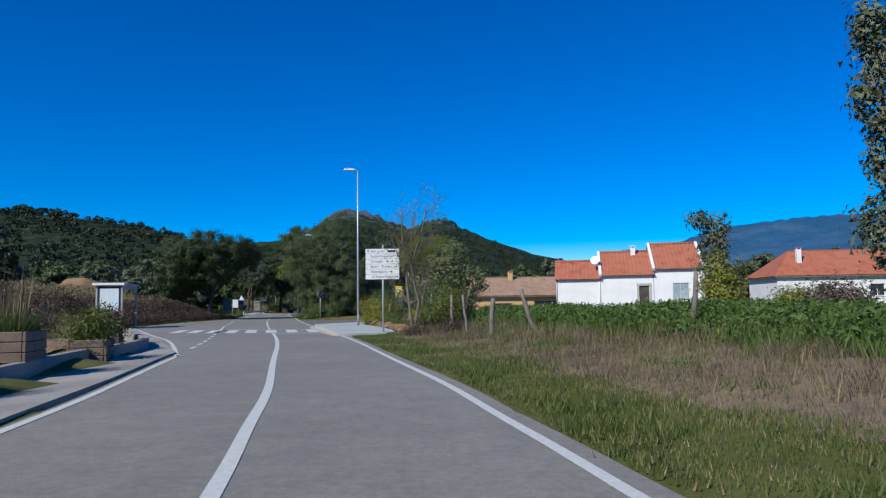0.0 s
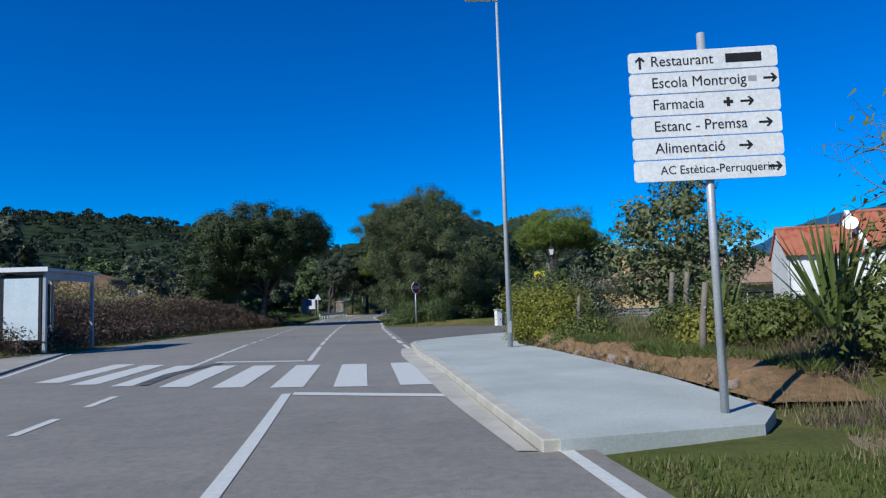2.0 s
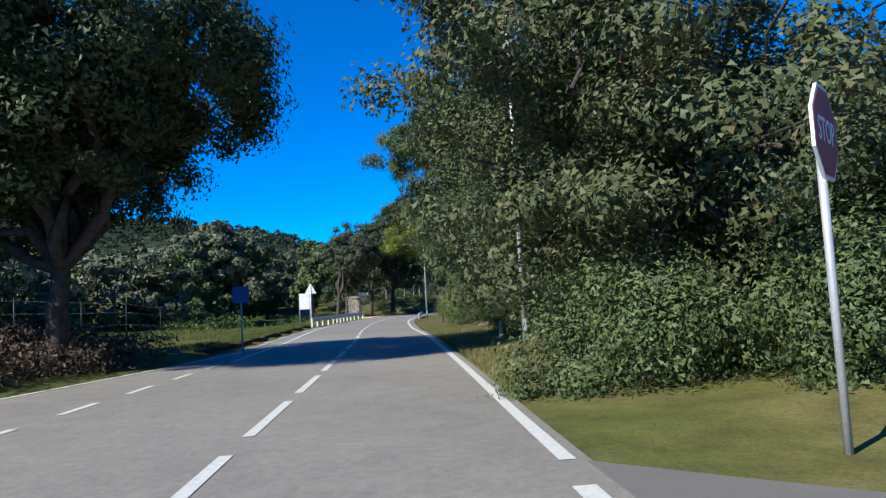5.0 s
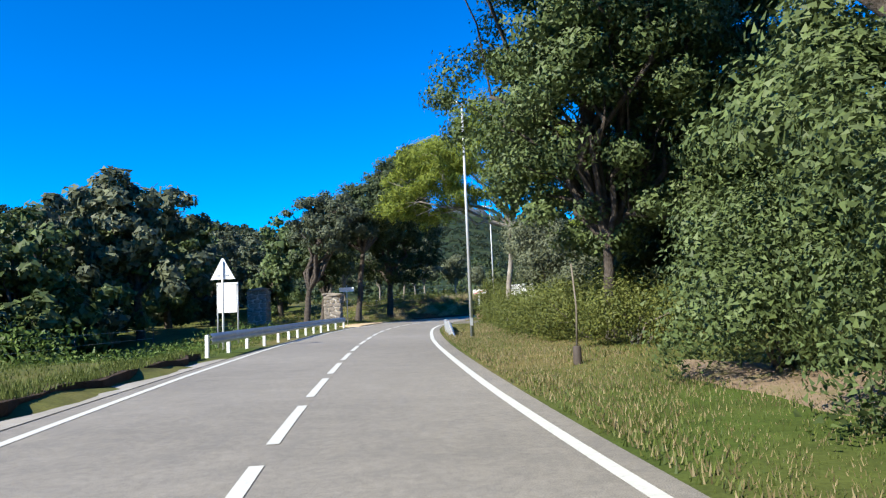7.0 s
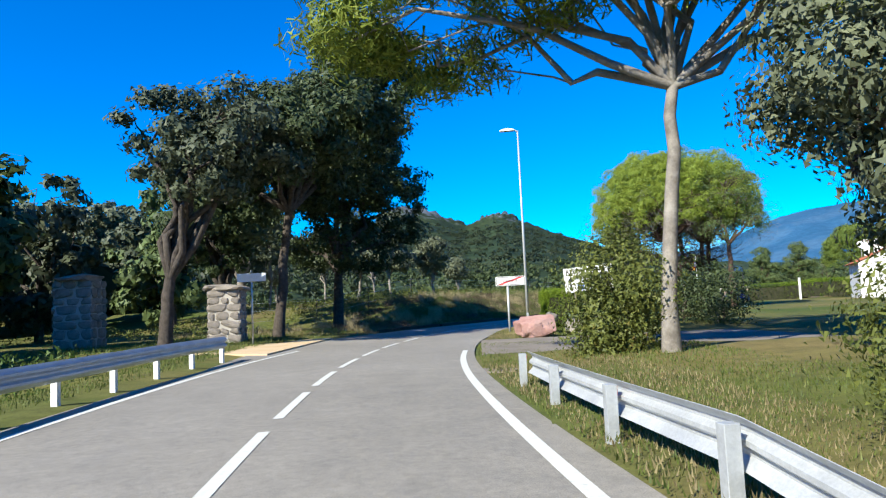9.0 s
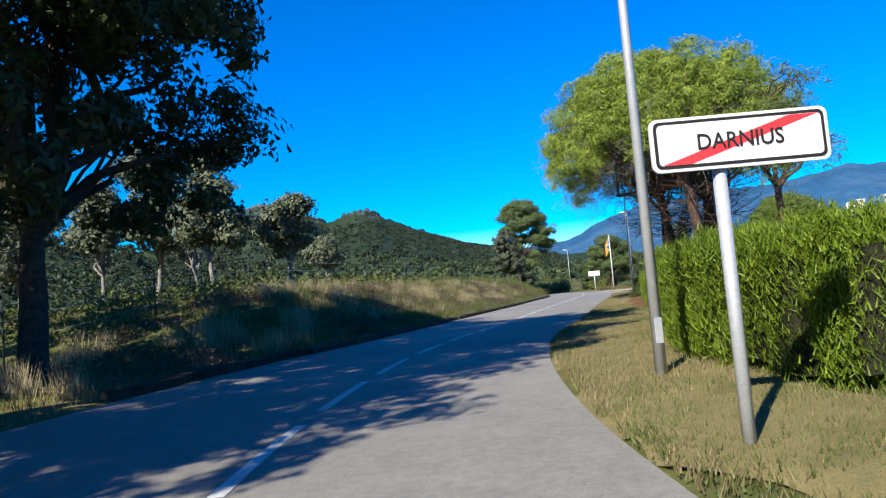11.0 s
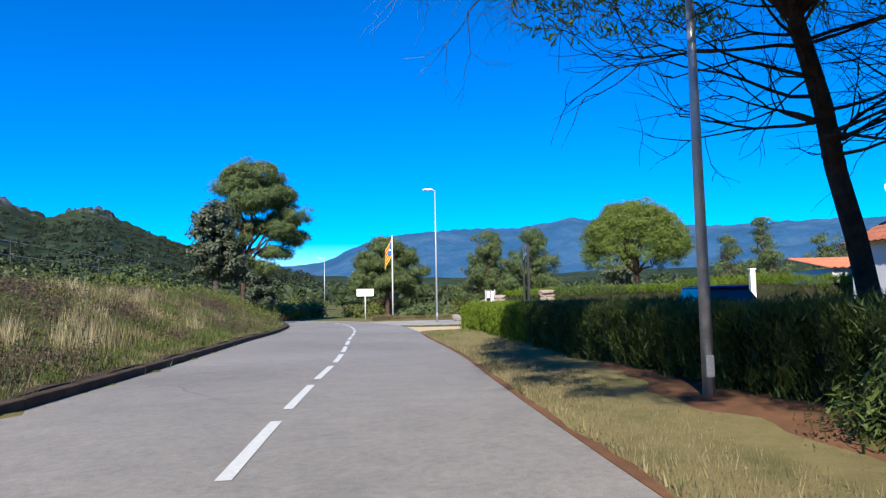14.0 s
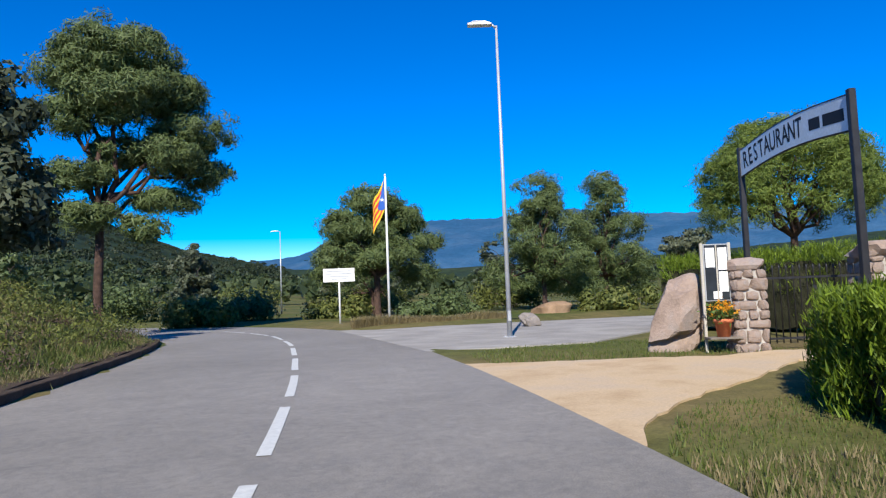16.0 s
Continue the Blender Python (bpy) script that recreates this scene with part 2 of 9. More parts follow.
M_GRASS = leafy("green grass", (0.047, 0.074, 0.016), (0.15, 0.185, 0.046), 0.3, odd=(0.25, 0.21, 0.095))
M_DEADBRUSH = leafy("dry grey-brown brush", (0.06, 0.045, 0.034), (0.2, 0.155, 0.115), 0.2, odd=(0.12, 0.12, 0.05))
M_STRAW = leafy("dry grass", (0.13, 0.105, 0.05), (0.34, 0.28, 0.15), 0.3, odd=(0.17, 0.18, 0.06))
M_WEED = leafy("tall green weeds", (0.045, 0.085, 0.018), (0.13, 0.2, 0.045), 0.3, odd=(0.25, 0.24, 0.06))
M_YELLOW_LEAF = leafy("yellowing leaves", (0.09, 0.11, 0.02), (0.33, 0.31, 0.05), 0.3, odd=(0.32, 0.13, 0.03))
M_AGAVE = surface("agave leaf", (0.12, 0.19, 0.15), (0.28, 0.36, 0.3), 3, 20, 0.5)
M_YUCCA = leafy("sword leaves", (0.05, 0.08, 0.02), (0.17, 0.21, 0.06), 0.2)

M_STEEL = surface("galvanised steel", (0.42, 0.44, 0.46), (0.58, 0.6, 0.61), 2, 40, 0.45, 0.5, 0.35, relief=0.05)
M_WHITEMETAL = surface("white enamel", (0.72, 0.73, 0.72), (0.82, 0.82, 0.8), 2, 30, 0.4, 0.5, relief=0.03)
M_BACKMETAL = surface("grey sign back", (0.35, 0.37, 0.39), (0.45, 0.47, 0.48), 2, 30, 0.5, 0.4, 0.2, relief=0.03)
M_BLACK = surface("black paint", (0.012, 0.012, 0.014), (0.03, 0.03, 0.032), 3, 40, 0.5, 0.4, relief=0.05)
M_INK = surface("black lettering", (0.012, 0.012, 0.014), (0.02, 0.02, 0.022), 3, 40, 0.6, 0.3, relief=0.02)
M_BLUEINK = surface("blue lettering", (0.02, 0.1, 0.35), (0.03, 0.13, 0.42), 3, 40, 0.5, 0.3, relief=0.02)
M_RED = surface("red sign film", (0.62, 0.03, 0.04), (0.7, 0.05, 0.06), 3, 40, 0.45, 0.4, relief=0.02)
M_DARKRED = surface("faded red sign film", (0.27, 0.02, 0.025), (0.34, 0.03, 0.035), 3, 40, 0.5, 0.4, relief=0.02)
M_YELLOW = surface("yellow sign film", (0.8, 0.68, 0.02), (0.86, 0.75, 0.04), 3, 40, 0.45, 0.4, relief=0.02)
M_FLAGYELLOW = surface("yellow cloth", (0.8, 0.5, 0.03), (0.85, 0.56, 0.05), 3, 60, 0.8, 0.2, relief=0.1)
M_FLAGRED = surface("red cloth", (0.6, 0.05, 0.04), (0.68, 0.07, 0.05), 3, 60, 0.8, 0.2, relief=0.1)
M_FLAGBLUE = surface("blue cloth", (0.03, 0.1, 0.4), (0.05, 0.14, 0.48), 3, 60, 0.8, 0.2, relief=0.1)
M_BLUESIGN = surface("blue sign film", (0.02, 0.11, 0.42), (0.03, 0.14, 0.5), 3, 40, 0.45, 0.4, relief=0.02)
M_STUCCO = surface("white limewash", (0.72, 0.71, 0.68), (0.84, 0.83, 0.81), 0.9, 25, 0.9, 0.2, relief=0.3)
M_OCHRE = surface("ochre render", (0.6, 0.4, 0.19), (0.68, 0.47, 0.24), 0.9, 25, 0.9, 0.2, relief=0.2)
M_TILE = surface("red clay tile", (0.26, 0.075, 0.048), (0.4, 0.135, 0.08), 1.2, 18, 0.85, 0.2, relief=0.4, c3=(0.36, 0.16, 0.1))
M_TILE_BROWN = surface("brown clay tile", (0.27, 0.17, 0.12), (0.4, 0.27, 0.19), 1.2, 18, 0.85, 0.2, relief=0.4)
M_TILE_ORANGE = surface("orange clay tile", (0.4, 0.13, 0.07), (0.5, 0.19, 0.11), 1.2, 18, 0.85, 0.2, relief=0.4)
M_WOOD = surface("weathered wood", (0.13, 0.11, 0.09), (0.25, 0.22, 0.18), 3, 35, 0.95, 0.1, relief=0.6)
M_PLANTER = surface("stained planter wood", (0.15, 0.115, 0.09), (0.25, 0.195, 0.155), 2, 30, 0.9, 0.1, relief=0.5)
M_STONE = surface("field stone", (0.19, 0.17, 0.15), (0.34, 0.3, 0.265), 1.6, 20, 0.9, 0.2, relief=0.6, dist=0.03)
M_STONE_PINK = surface("pink granite", (0.24, 0.125, 0.11), (0.38, 0.225, 0.2), 1.6, 14, 0.9, 0.2, relief=0.8, dist=0.04, c3=(0.33, 0.24, 0.22))
M_PILLAR = surface("brown-grey field stone", (0.17, 0.125, 0.095), (0.34, 0.26, 0.21), 1.4, 16, 0.9, 0.2, relief=0.7, dist=0.03, c3=(0.3, 0.27, 0.25))
M_MORTAR = surface("lime mortar", (0.4, 0.37, 0.33), (0.5, 0.47, 0.42), 2, 40, 0.95, 0.1, relief=0.4)
M_GLASS = surface("window glass", (0.025, 0.03, 0.038), (0.04, 0.05, 0.06), 1, 8, 0.06, 0.6, relief=0.0)
M_POSTER = surface("white translucent panel", (0.6, 0.68, 0.7), (0.7, 0.77, 0.78), 2, 30, 0.35, 0.5, relief=0.02)
M_SHUTTER = surface("grey-blue shutter paint", (0.42, 0.5, 0.52), (0.5, 0.58, 0.6), 2, 30, 0.6, 0.3, relief=0.05)
M_DOORWOOD = surface("dark door wood", (0.05, 0.04, 0.035), (0.1, 0.08, 0.065), 2, 30, 0.7, 0.3, relief=0.2)
M_TERRACOTTA = surface("terracotta pot", (0.55, 0.16, 0.07), (0.65, 0.22, 0.1), 3, 30, 0.8, 0.3, relief=0.1)
M_FLOWER = leafy("orange petals", (0.7, 0.25, 0.02), (0.85, 0.45, 0.03), 0.3)
M_EARTH = surface("ochre earth", (0.22, 0.14, 0.08), (0.38, 0.26, 0.16), 0.7, 20, 0.95, 0.1, relief=0.6, dist=0.05)
M_LAMPGLASS = surface("frosted lamp glass", (0.6, 0.62, 0.62), (0.7, 0.72, 0.72), 3, 30, 0.3, 0.5, relief=0.02)

# ================= helpers =================


def mesh_of(name, verts, faces, mat, smooth=False):
    """A mesh from arrays of corners and faces (faces as an (n, k) array or a list)."""
    me = bpy.data.meshes.new(name)
    v = np.asarray(verts, np.float32)
    if isinstance(faces, np.ndarray):
        n, k = faces.shape
        me.vertices.add(len(v))
        me.vertices.foreach_set("co", v.ravel())
        me.loops.add(n * k)
        me.loops.foreach_set("vertex_index", faces.astype(np.int32).ravel())
        me.polygons.add(n)
        me.polygons.foreach_set("loop_start", np.arange(0, n * k, k, dtype=np.int32))
        me.update(calc_edges=True)
    else:
        me.from_pydata([tuple(p) for p in v], [], faces)
    if smooth:
        me.polygons.foreach_set("use_smooth", np.ones(len(me.polygons), bool))
    me.materials.append(mat)
    me.update()
    return me


def part(name, data, material_or_none, parent, label=""):
    """A mesh (or a bmesh) as one object under a thing or a part."""
    if isinstance(data, bmesh.types.BMesh):
        me = bpy.data.meshes.new(name)
        data.to_mesh(me)
        data.free()
        data = me
    if material_or_none is not None and not data.materials:
        data.materials.append(material_or_none)
    ob = new(name, data)
    if parent is not None:
        ob.parent = parent
    if label:
        ob["label"] = label
    return ob


def empty(name, m, label, category, group="", kind=""):
    ob = new(name)
    ob.empty_display_size = 0.2
    ob.matrix_world = m
    return tagged(ob, label, category, group, kind)


def box(bm, x0, y0, z0, x1, y1, z1, bevel=0.0, m=None):
    g = bmesh.ops.create_cube(bm, size=1.0)["verts"]
    for v in g:
        v.co = Vector((x0 + (v.co.x + 0.5) * (x1 - x0), y0 + (v.co.y + 0.5) * (y1 - y0), z0 + (v.co.z + 0.5) * (z1 - z0)))
        if m is not None:
            v.co = m @ v.co
    if bevel:
        es = list({e for v in g for e in v.link_edges})
        bmesh.ops.bevel(bm, geom=es, offset=bevel, segments=1, affect="EDGES")
    return bm


def boxed(x0, y0, z0, x1, y1, z1, bevel=0.0):
    return box(bmesh.new(), x0, y0, z0, x1, y1, z1, bevel)


def tube_arrays(pts, radii, seg=8):
    """Corners and quads of a tapered tube along points, closed at its end."""
    pts = np.asarray(pts, float)
    radii = np.asarray(radii, float)
    d = np.gradient(pts, axis=0)
    d /= np.linalg.norm(d, axis=1)[:, None] + 1e-9
    ref = np.array([0.31, 0.95, 0.02]) if abs(d[0][2]) > 0.6 else np.array([0.0, 0.0, 1.0])
    u = np.cross(d, ref)
    u /= np.linalg.norm(u, axis=1)[:, None] + 1e-9
    w = np.cross(d, u)
    a = np.linspace(0, 2 * np.pi, seg, endpoint=False)
    ring = pts[:, None, :] + radii[:, None, None] * (np.cos(a)[None, :, None] * u[:, None, :] + np.sin(a)[None, :, None] * w[:, None, :])
    v = ring.reshape(-1, 3)
    i = np.arange(len(pts) - 1)[:, None] * seg
    j = np.arange(seg)[None, :]
    k = (j + 1) % seg
    f = np.stack([i + j, i + k, i + seg + k, i + seg + j], -1).reshape(-1, 4)
    return v, f


def join_arrays(items):
    vs, fs, n = [], [], 0
    for v, f in items:
        vs.append(v)
        fs.append(f + n)
        n += len(v)
    return np.concatenate(vs), np.concatenate(fs)


def tube_mesh(name, pts, radii, mat, seg=10, caps=True):
    v, f = tube_arrays(pts, radii, seg)
    faces = [tuple(q) for q in f.tolist()]
    if caps:
        n = len(v)
        faces += [tuple(range(seg - 1, -1, -1)), tuple(range(n - seg, n))]
    me = mesh_of(name, v, faces, mat)
    for p in me.polygons:
        p.use_smooth = len(p.vertices) == 4
    return me


def leaf_arrays(rng, centres, size, up=0.3, long=1.6, axis=None, four=False, face=None):
    """One small leaf at each centre, turned at random or roughly towards face."""
    n = len(centres)
    d = rng.normal(size=(n, 3)) if axis is None else axis + rng.normal(size=(n, 3)) * 0.35
    d[:, 2] += up * 0.5
    d /= np.linalg.norm(d, axis=1)[:, None]
    e = rng.normal(size=(n, 3))
    s = np.cross(d, e)
    s /= np.linalg.norm(s, axis=1)[:, None] + 1e-9
    nrm = np.cross(d, s)
    if face is not None:
        nrm = face + rng.normal(size=(n, 3)) * 0.4
        nrm /= np.linalg.norm(nrm, axis=1)[:, None]
        s = np.cross(nrm, d)
        s /= np.linalg.norm(s, axis=1)[:, None] + 1e-9
        d = np.cross(s, nrm)
    sz = size * rng.uniform(0.6, 1.3, (n, 1))
    a = centres - d * sz * long * 0.5
    b = centres + s * sz * 0.5 + nrm * sz * 0.12
    c = centres + d * sz * long * 0.5
    e2 = centres - s * sz * 0.5 + nrm * sz * 0.12
    if four:
        v = np.stack([a, b, c, e2], 1).reshape(-1, 3)
        return v, np.arange(n * 4).reshape(-1, 4)
    v = np.stack([a - s * sz * 0.42, c, a + s * sz * 0.42 + nrm * sz * 0.2], 1)
    return v.reshape(-1, 3), np.arange(n * 3).reshape(-1, 3)


def blade_arrays(rng, xy, z, height, width=0.012, lean=0.35):
    """Grass: a thin leaning blade at each place."""
    n = len(xy)
    a = rng.uniform(0, 2 * np.pi, n)
    h = height * rng.uniform(0.45, 1.2, n)
    w = width * rng.uniform(0.7, 1.5, n)
    base = np.stack([xy[:, 0], xy[:, 1], z], 1)
    side = np.stack([np.cos(a), np.sin(a), np.zeros(n)], 1) * w[:, None]
    t = rng.uniform(0, 2 * np.pi, n)
    tip = base + np.stack([np.cos(t) * lean * h, np.sin(t) * lean * h, h], 1)
    v = np.stack([base - side, base + side, tip], 1).reshape(-1, 3)
    return v, np.arange(n * 3).reshape(-1, 3)
# ================= the road's line =================
CENTRE = [(1.2, -34), (0.0, -10), (-0.8, 0), (-1.5, 4.4), (-2.0, 7), (-2.6, 10.1), (-3.8, 15.2), (-5.3, 21.7), (-6.6, 26.8),
          (-7.95, 31.7), (-9.55, 37.4), (-11.2, 43.4), (-12.75, 49.2), (-14.2, 54.8), (-15.8, 61), (-18.0, 70.3), (-20.5, 80.5),
          (-23, 89.9), (-25.3, 99.6), (-26.9, 107.2), (-28.3, 115), (-29.1, 121.5), (-29.3, 127.5), (-29.0, 132.5), (-28.45, 137),
          (-27.2, 142.5), (-25.4, 147.7), (-23.2, 152.7), (-20.5, 159.4), (-16.9, 168.4), (-14.6, 173.9), (-12.52, 178.7),
          (-10.2, 184.6), (-9.2, 187.2), (-7.1, 192.4), (-5.45, 196.9), (-4.45, 200.0), (-3.6, 202.8), (-2.45, 207.2), (-1.7, 213), (-2.6, 220),
          (-6.5, 228), (-14, 236), (-26, 244), (-44, 253)]


def smooth_line(points, step=0.5):
    """Points at even steps along a Catmull-Rom line through the given ones."""
    p = np.array(points, float)
    q = np.vstack([2 * p[0] - p[1], p, 2 * p[-1] - p[-2]])
    out = []
    for i in range(1, len(q) - 2):
        a, b, c, d = q[i - 1:i + 3]
        for t in np.linspace(0, 1, 24, endpoint=False):
            out.append(0.5 * (2 * b + (c - a) * t + (2 * a - 5 * b + 4 * c - d) * t * t + (3 * b - a - 3 * c + d) * t ** 3))
    out = np.array(out + [p[-1]])
    s = np.concatenate([[0], np.cumsum(np.hypot(*np.diff(out, axis=0).T))])
    k = np.arange(0, s[-1], step)
    return np.stack([np.interp(k, s, out[:, 0]), np.interp(k, s, out[:, 1])], 1)


LINE = smooth_line(CENTRE)
_d = np.gradient(LINE, axis=0)
_d /= np.linalg.norm(_d, axis=1)[:, None]
SIDE = np.stack([_d[:, 1], -_d[:, 0]], 1)     # to the right of the way
WAY = np.arange(len(LINE)) * 0.5               # metres along it
_turn = int(np.argmax(LINE[:, 1] > 213))
LINE_Y = LINE[:, 1].copy()
WIDE_L = np.interp(LINE_Y, [0, 17.5, 18.5, 25.7, 30.5, 38.5, 43, 49, 56, 62, 72, 78, 100, 122, 131, 136, 142, 148, 158, 172, 180, 186, 215, 240],
                   [2.5, 2.6, 2.9, 4.4, 5.5, 7.4, 8.2, 8.1, 7.5, 6.4, 4.1, 3.3, 3.25, 3.2, 4.6, 4.2, 3.6, 3.1, 3.3, 3.3, 3.6, 3.7, 3.6, 3.2])
WIDE_R = np.interp(LINE_Y, [0, 28, 128, 150, 175, 240], [2.9, 2.85, 2.9, 2.75, 2.9, 2.85])


def way_at_y(y):
    return float(np.interp(y, LINE_Y[:_turn], WAY[:_turn]))


def along(s, off=0.0):
    """The place off metres to the right of the road's line, s metres along it."""
    i = np.asarray(s) / 0.5
    k = np.arange(len(LINE))
    x = np.interp(i, k, LINE[:, 0]) + off * np.interp(i, k, SIDE[:, 0])
    y = np.interp(i, k, LINE[:, 1]) + off * np.interp(i, k, SIDE[:, 1])
    return np.stack([x, y], -1)


def road_frame(x, y):
    """For places: metres along, metres to the right, distance beyond the left and the right edge of the asphalt."""
    x, y = np.asarray(x, float).ravel(), np.asarray(y, float).ravel()
    best, idx = np.full(len(x), 1e18), np.zeros(len(x), int)
    sub = np.arange(0, len(LINE), 2)
    for c0 in range(0, len(x), 20000):
        sl = slice(c0, c0 + 20000)
        d2 = (x[sl, None] - LINE[sub, 0]) ** 2 + (y[sl, None] - LINE[sub, 1]) ** 2
        idx[sl] = sub[d2.argmin(1)]
    u = (x - LINE[idx, 0]) * SIDE[idx, 0] + (y - LINE[idx, 1]) * SIDE[idx, 1]
    return WAY[idx], u, -u - WIDE_L[idx], u - WIDE_R[idx], LINE_Y[idx]


def step01(a, b, v):
    t = np.clip((v - a) / (b - a), 0, 1)
    return t * t * (3 - 2 * t)


def wobble(x, y, scale, seed=0):
    """A cheap smooth noise of about -1 to 1 on arrays."""
    r = np.random.default_rng(seed + 11)
    z = np.zeros(np.shape(x))
    for k in range(5):
        a = r.uniform(0, 2 * np.pi)
        f = scale * (1.0 + 0.55 * k)
        z = z + np.sin((x * np.cos(a) + y * np.sin(a)) * f + r.uniform(0, 6.28)) * np.cos((x * np.sin(a) - y * np.cos(a)) * f * 0.8 + r.uniform(0, 6.28)) / (1 + 0.5 * k)
    return z / 2.2


# elevation of the wooded skyline by bearing, clockwise from +y, and how far off it stands
SKY_B = [-180, -90, -60, -45, -37, -32, -28.8, -26, -23.3, -20.8, -18.5, -16.5, -14.3, -11.5, -10.2, -9.4, -8.6, -7.6, -6.4, -5.2, -4, -2.8, -1.4, -0.4, 0.4, 1.3, 2.2, 4, 6, 8.5, 11.5, 13.5, 16, 22, 40, 60, 90, 180]
SKY_E = [4, 5, 7.5, 8.2, 8.1, 7.9, 7.4, 7.2, 6.6, 5.6, 5.4, 5.5, 5.7, 6.2, 7.2, 7.9, 8.3, 8.1, 7.9, 7.6, 7.0, 6.6, 7.0, 7.4, 7.4, 7.2, 6.7, 6.0, 5.2, 4.3, 3.7, 3.3, 2.6, 2.2, 2.4, 3.2, 3.5, 4]
FAR_B = [-180, -18, -16, 14, 20, 60, 180]
FAR_R = [1100, 1100, 2300, 2300, 1500, 1300, 1100]
HUB = (-18.0, 110.0)


def far_height(x, y):
    dx, dy = x - HUB[0], y - HUB[1]
    r = np.hypot(dx, dy)
    b = np.degrees(np.arctan2(dx, dy))
    R = np.interp(b, FAR_B, FAR_R)
    top = np.tan(np.radians(np.interp(b, SKY_B, SKY_E))) * R
    t = np.clip((r - 230) / (R - 230), 0, 1)
    up = t ** 1.35
    down = 1 - 0.55 * np.clip((r - R) / 900, 0, 1)
    z = top * up * down
    rough = wobble(x, y, 0.02, 1) * 0.03 + wobble(x, y, 0.06, 2) * 0.012
    crag = (18 * np.abs(wobble(x, y, 0.035, 9)) + 26 * np.abs(wobble(x, y, 0.09, 12))) * step01(225, 300, z) * (np.abs(b) < 16)
    return crag + z * (1 + rough * np.clip(t * 2, 0, 1)) + 6 * wobble(x, y, 0.011, 3) * step01(230, 700, r)


def ground_height(x, y):
    x, y = np.asarray(x, float), np.asarray(y, float)
    z = far_height(x, y)
    near = (np.abs(x + 10) < 160) & (y > -80) & (y < 330)
    xs, ys = x[near], y[near]
    s, u, dl, dr, yc = road_frame(xs, ys)
    past = s > WAY[_turn]
    yc = np.where(past, 213 + (s - WAY[_turn]) * 0.9, yc)
    left = np.select([yc < 20, yc < 74, yc < 101, yc < 128, yc < 143, yc < 217], [
        0.3 * step01(1.62, 1.8, dl) + 2.8 * step01(3.6, 8.5, dl) * (1 - step01(14, 20, yc)) + 2.2 * step01(4.0, 14, dl) * step01(13, 20, yc),
        0.3 * step01(1.5, 1.8, dl) * (1 - step01(28, 36, yc)) + 1.3 * step01(1.2, 4.0, dl) * step01(36, 46, yc) + 1.5 * step01(4.0, 12, dl) + 0.0 * dl,
        0.24 * step01(0.6, 1.2, dl) * step01(74, 77, yc) * (1 - step01(97, 101, yc)),
        -1.3 * step01(1.6, 5.0, dl) * step01(101, 105, yc) * (1 - step01(122, 128, yc)),
        0.15 * step01(0.5, 3, dl),
        (0.25 * step01(0.05, 0.9, dl) + 1.5 * step01(0.5, 5.0, dl)) * step01(143, 153, yc) * (1 - step01(210, 217, yc))], 0.1 * step01(0.5, 3, dl))
    left = left * (1 - 0.75 * step01(68, 74, yc) * (yc < 74))
    right = np.select([yc < 27, yc < 46, yc < 62, yc < 101, yc < 126], [
        0.55 * step01(1.5, 7, dr), -0.05 * step01(24, 28, yc) + 0.55 * step01(3.1, 5.4, dr) * (1 - step01(40, 44, yc)), 0.0 * dr, 0.25 * step01(0.6, 4, dr),
        0.1 * step01(0.6, 4, dr)], 0.08 * step01(0.4, 2, dr))
    local = np.where(u < 0, left, right)
    out = np.maximum(dl, dr)
    local = local + 0.05 * wobble(xs, ys, 0.9, 5) * step01(0.3, 2.0, out) + 0.02 * step01(0.0, 0.3, out) + 0.12 * wobble(xs, ys, 0.25, 6) * step01(6, 20, out)
    side_road = (xs > -12.5) & (ys > 42) & (ys < 63.5) & (xs < 40)
    lot = (ys > 123) & (ys < 133.2) & (xs > -29) & (xs < -15)
    right_way = (ys > 196) & (ys < 212) & (xs > -1) & (xs < 40)
    yard = (xs > -8) & (xs < 12) & (ys > 189) & (ys < 200)
    local = np.where(side_road | lot | right_way | yard, np.minimum(local, -0.03), local)
    local = np.where(out < 0.05, -0.06, local)
    z[near] = z[near] * 0 + local + far_height(xs, ys)
    return z


def height_at(x, y):
    return float(ground_height(np.array([x], float), np.array([y], float))[0])


def grid_lines(a, b, limit, top):
    mid = list(np.arange(a, b + 0.5, 1.0))
    lo, hi, st = a, b, 1.0
    lows, highs = [], []
    while hi < limit:
        st = min(st * 1.13, top if hi < 2700 else 160)
        hi += st
        lo -= st
        highs.append(hi)
        lows.append(lo)
    return np.array(lows[::-1] + mid + highs)


gx = grid_lines(-72.0, 56.0, 4700, 30.0)
gy = grid_lines(-30.0, 262.0, 4700, 44.0)
GX, GY = np.meshgrid(gx, gy)
GZ = ground_height(GX.ravel(), GY.ravel())
nx, ny = len(gx), len(gy)
_i = (np.arange(ny - 1)[:, None] * nx + np.arange(nx - 1)[None, :]).ravel()
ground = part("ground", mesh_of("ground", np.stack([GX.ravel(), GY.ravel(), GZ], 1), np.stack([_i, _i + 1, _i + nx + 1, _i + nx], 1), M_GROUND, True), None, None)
tagged(ground, "grassy roadside ground rising to wooded hills", "ground", kind="structure")

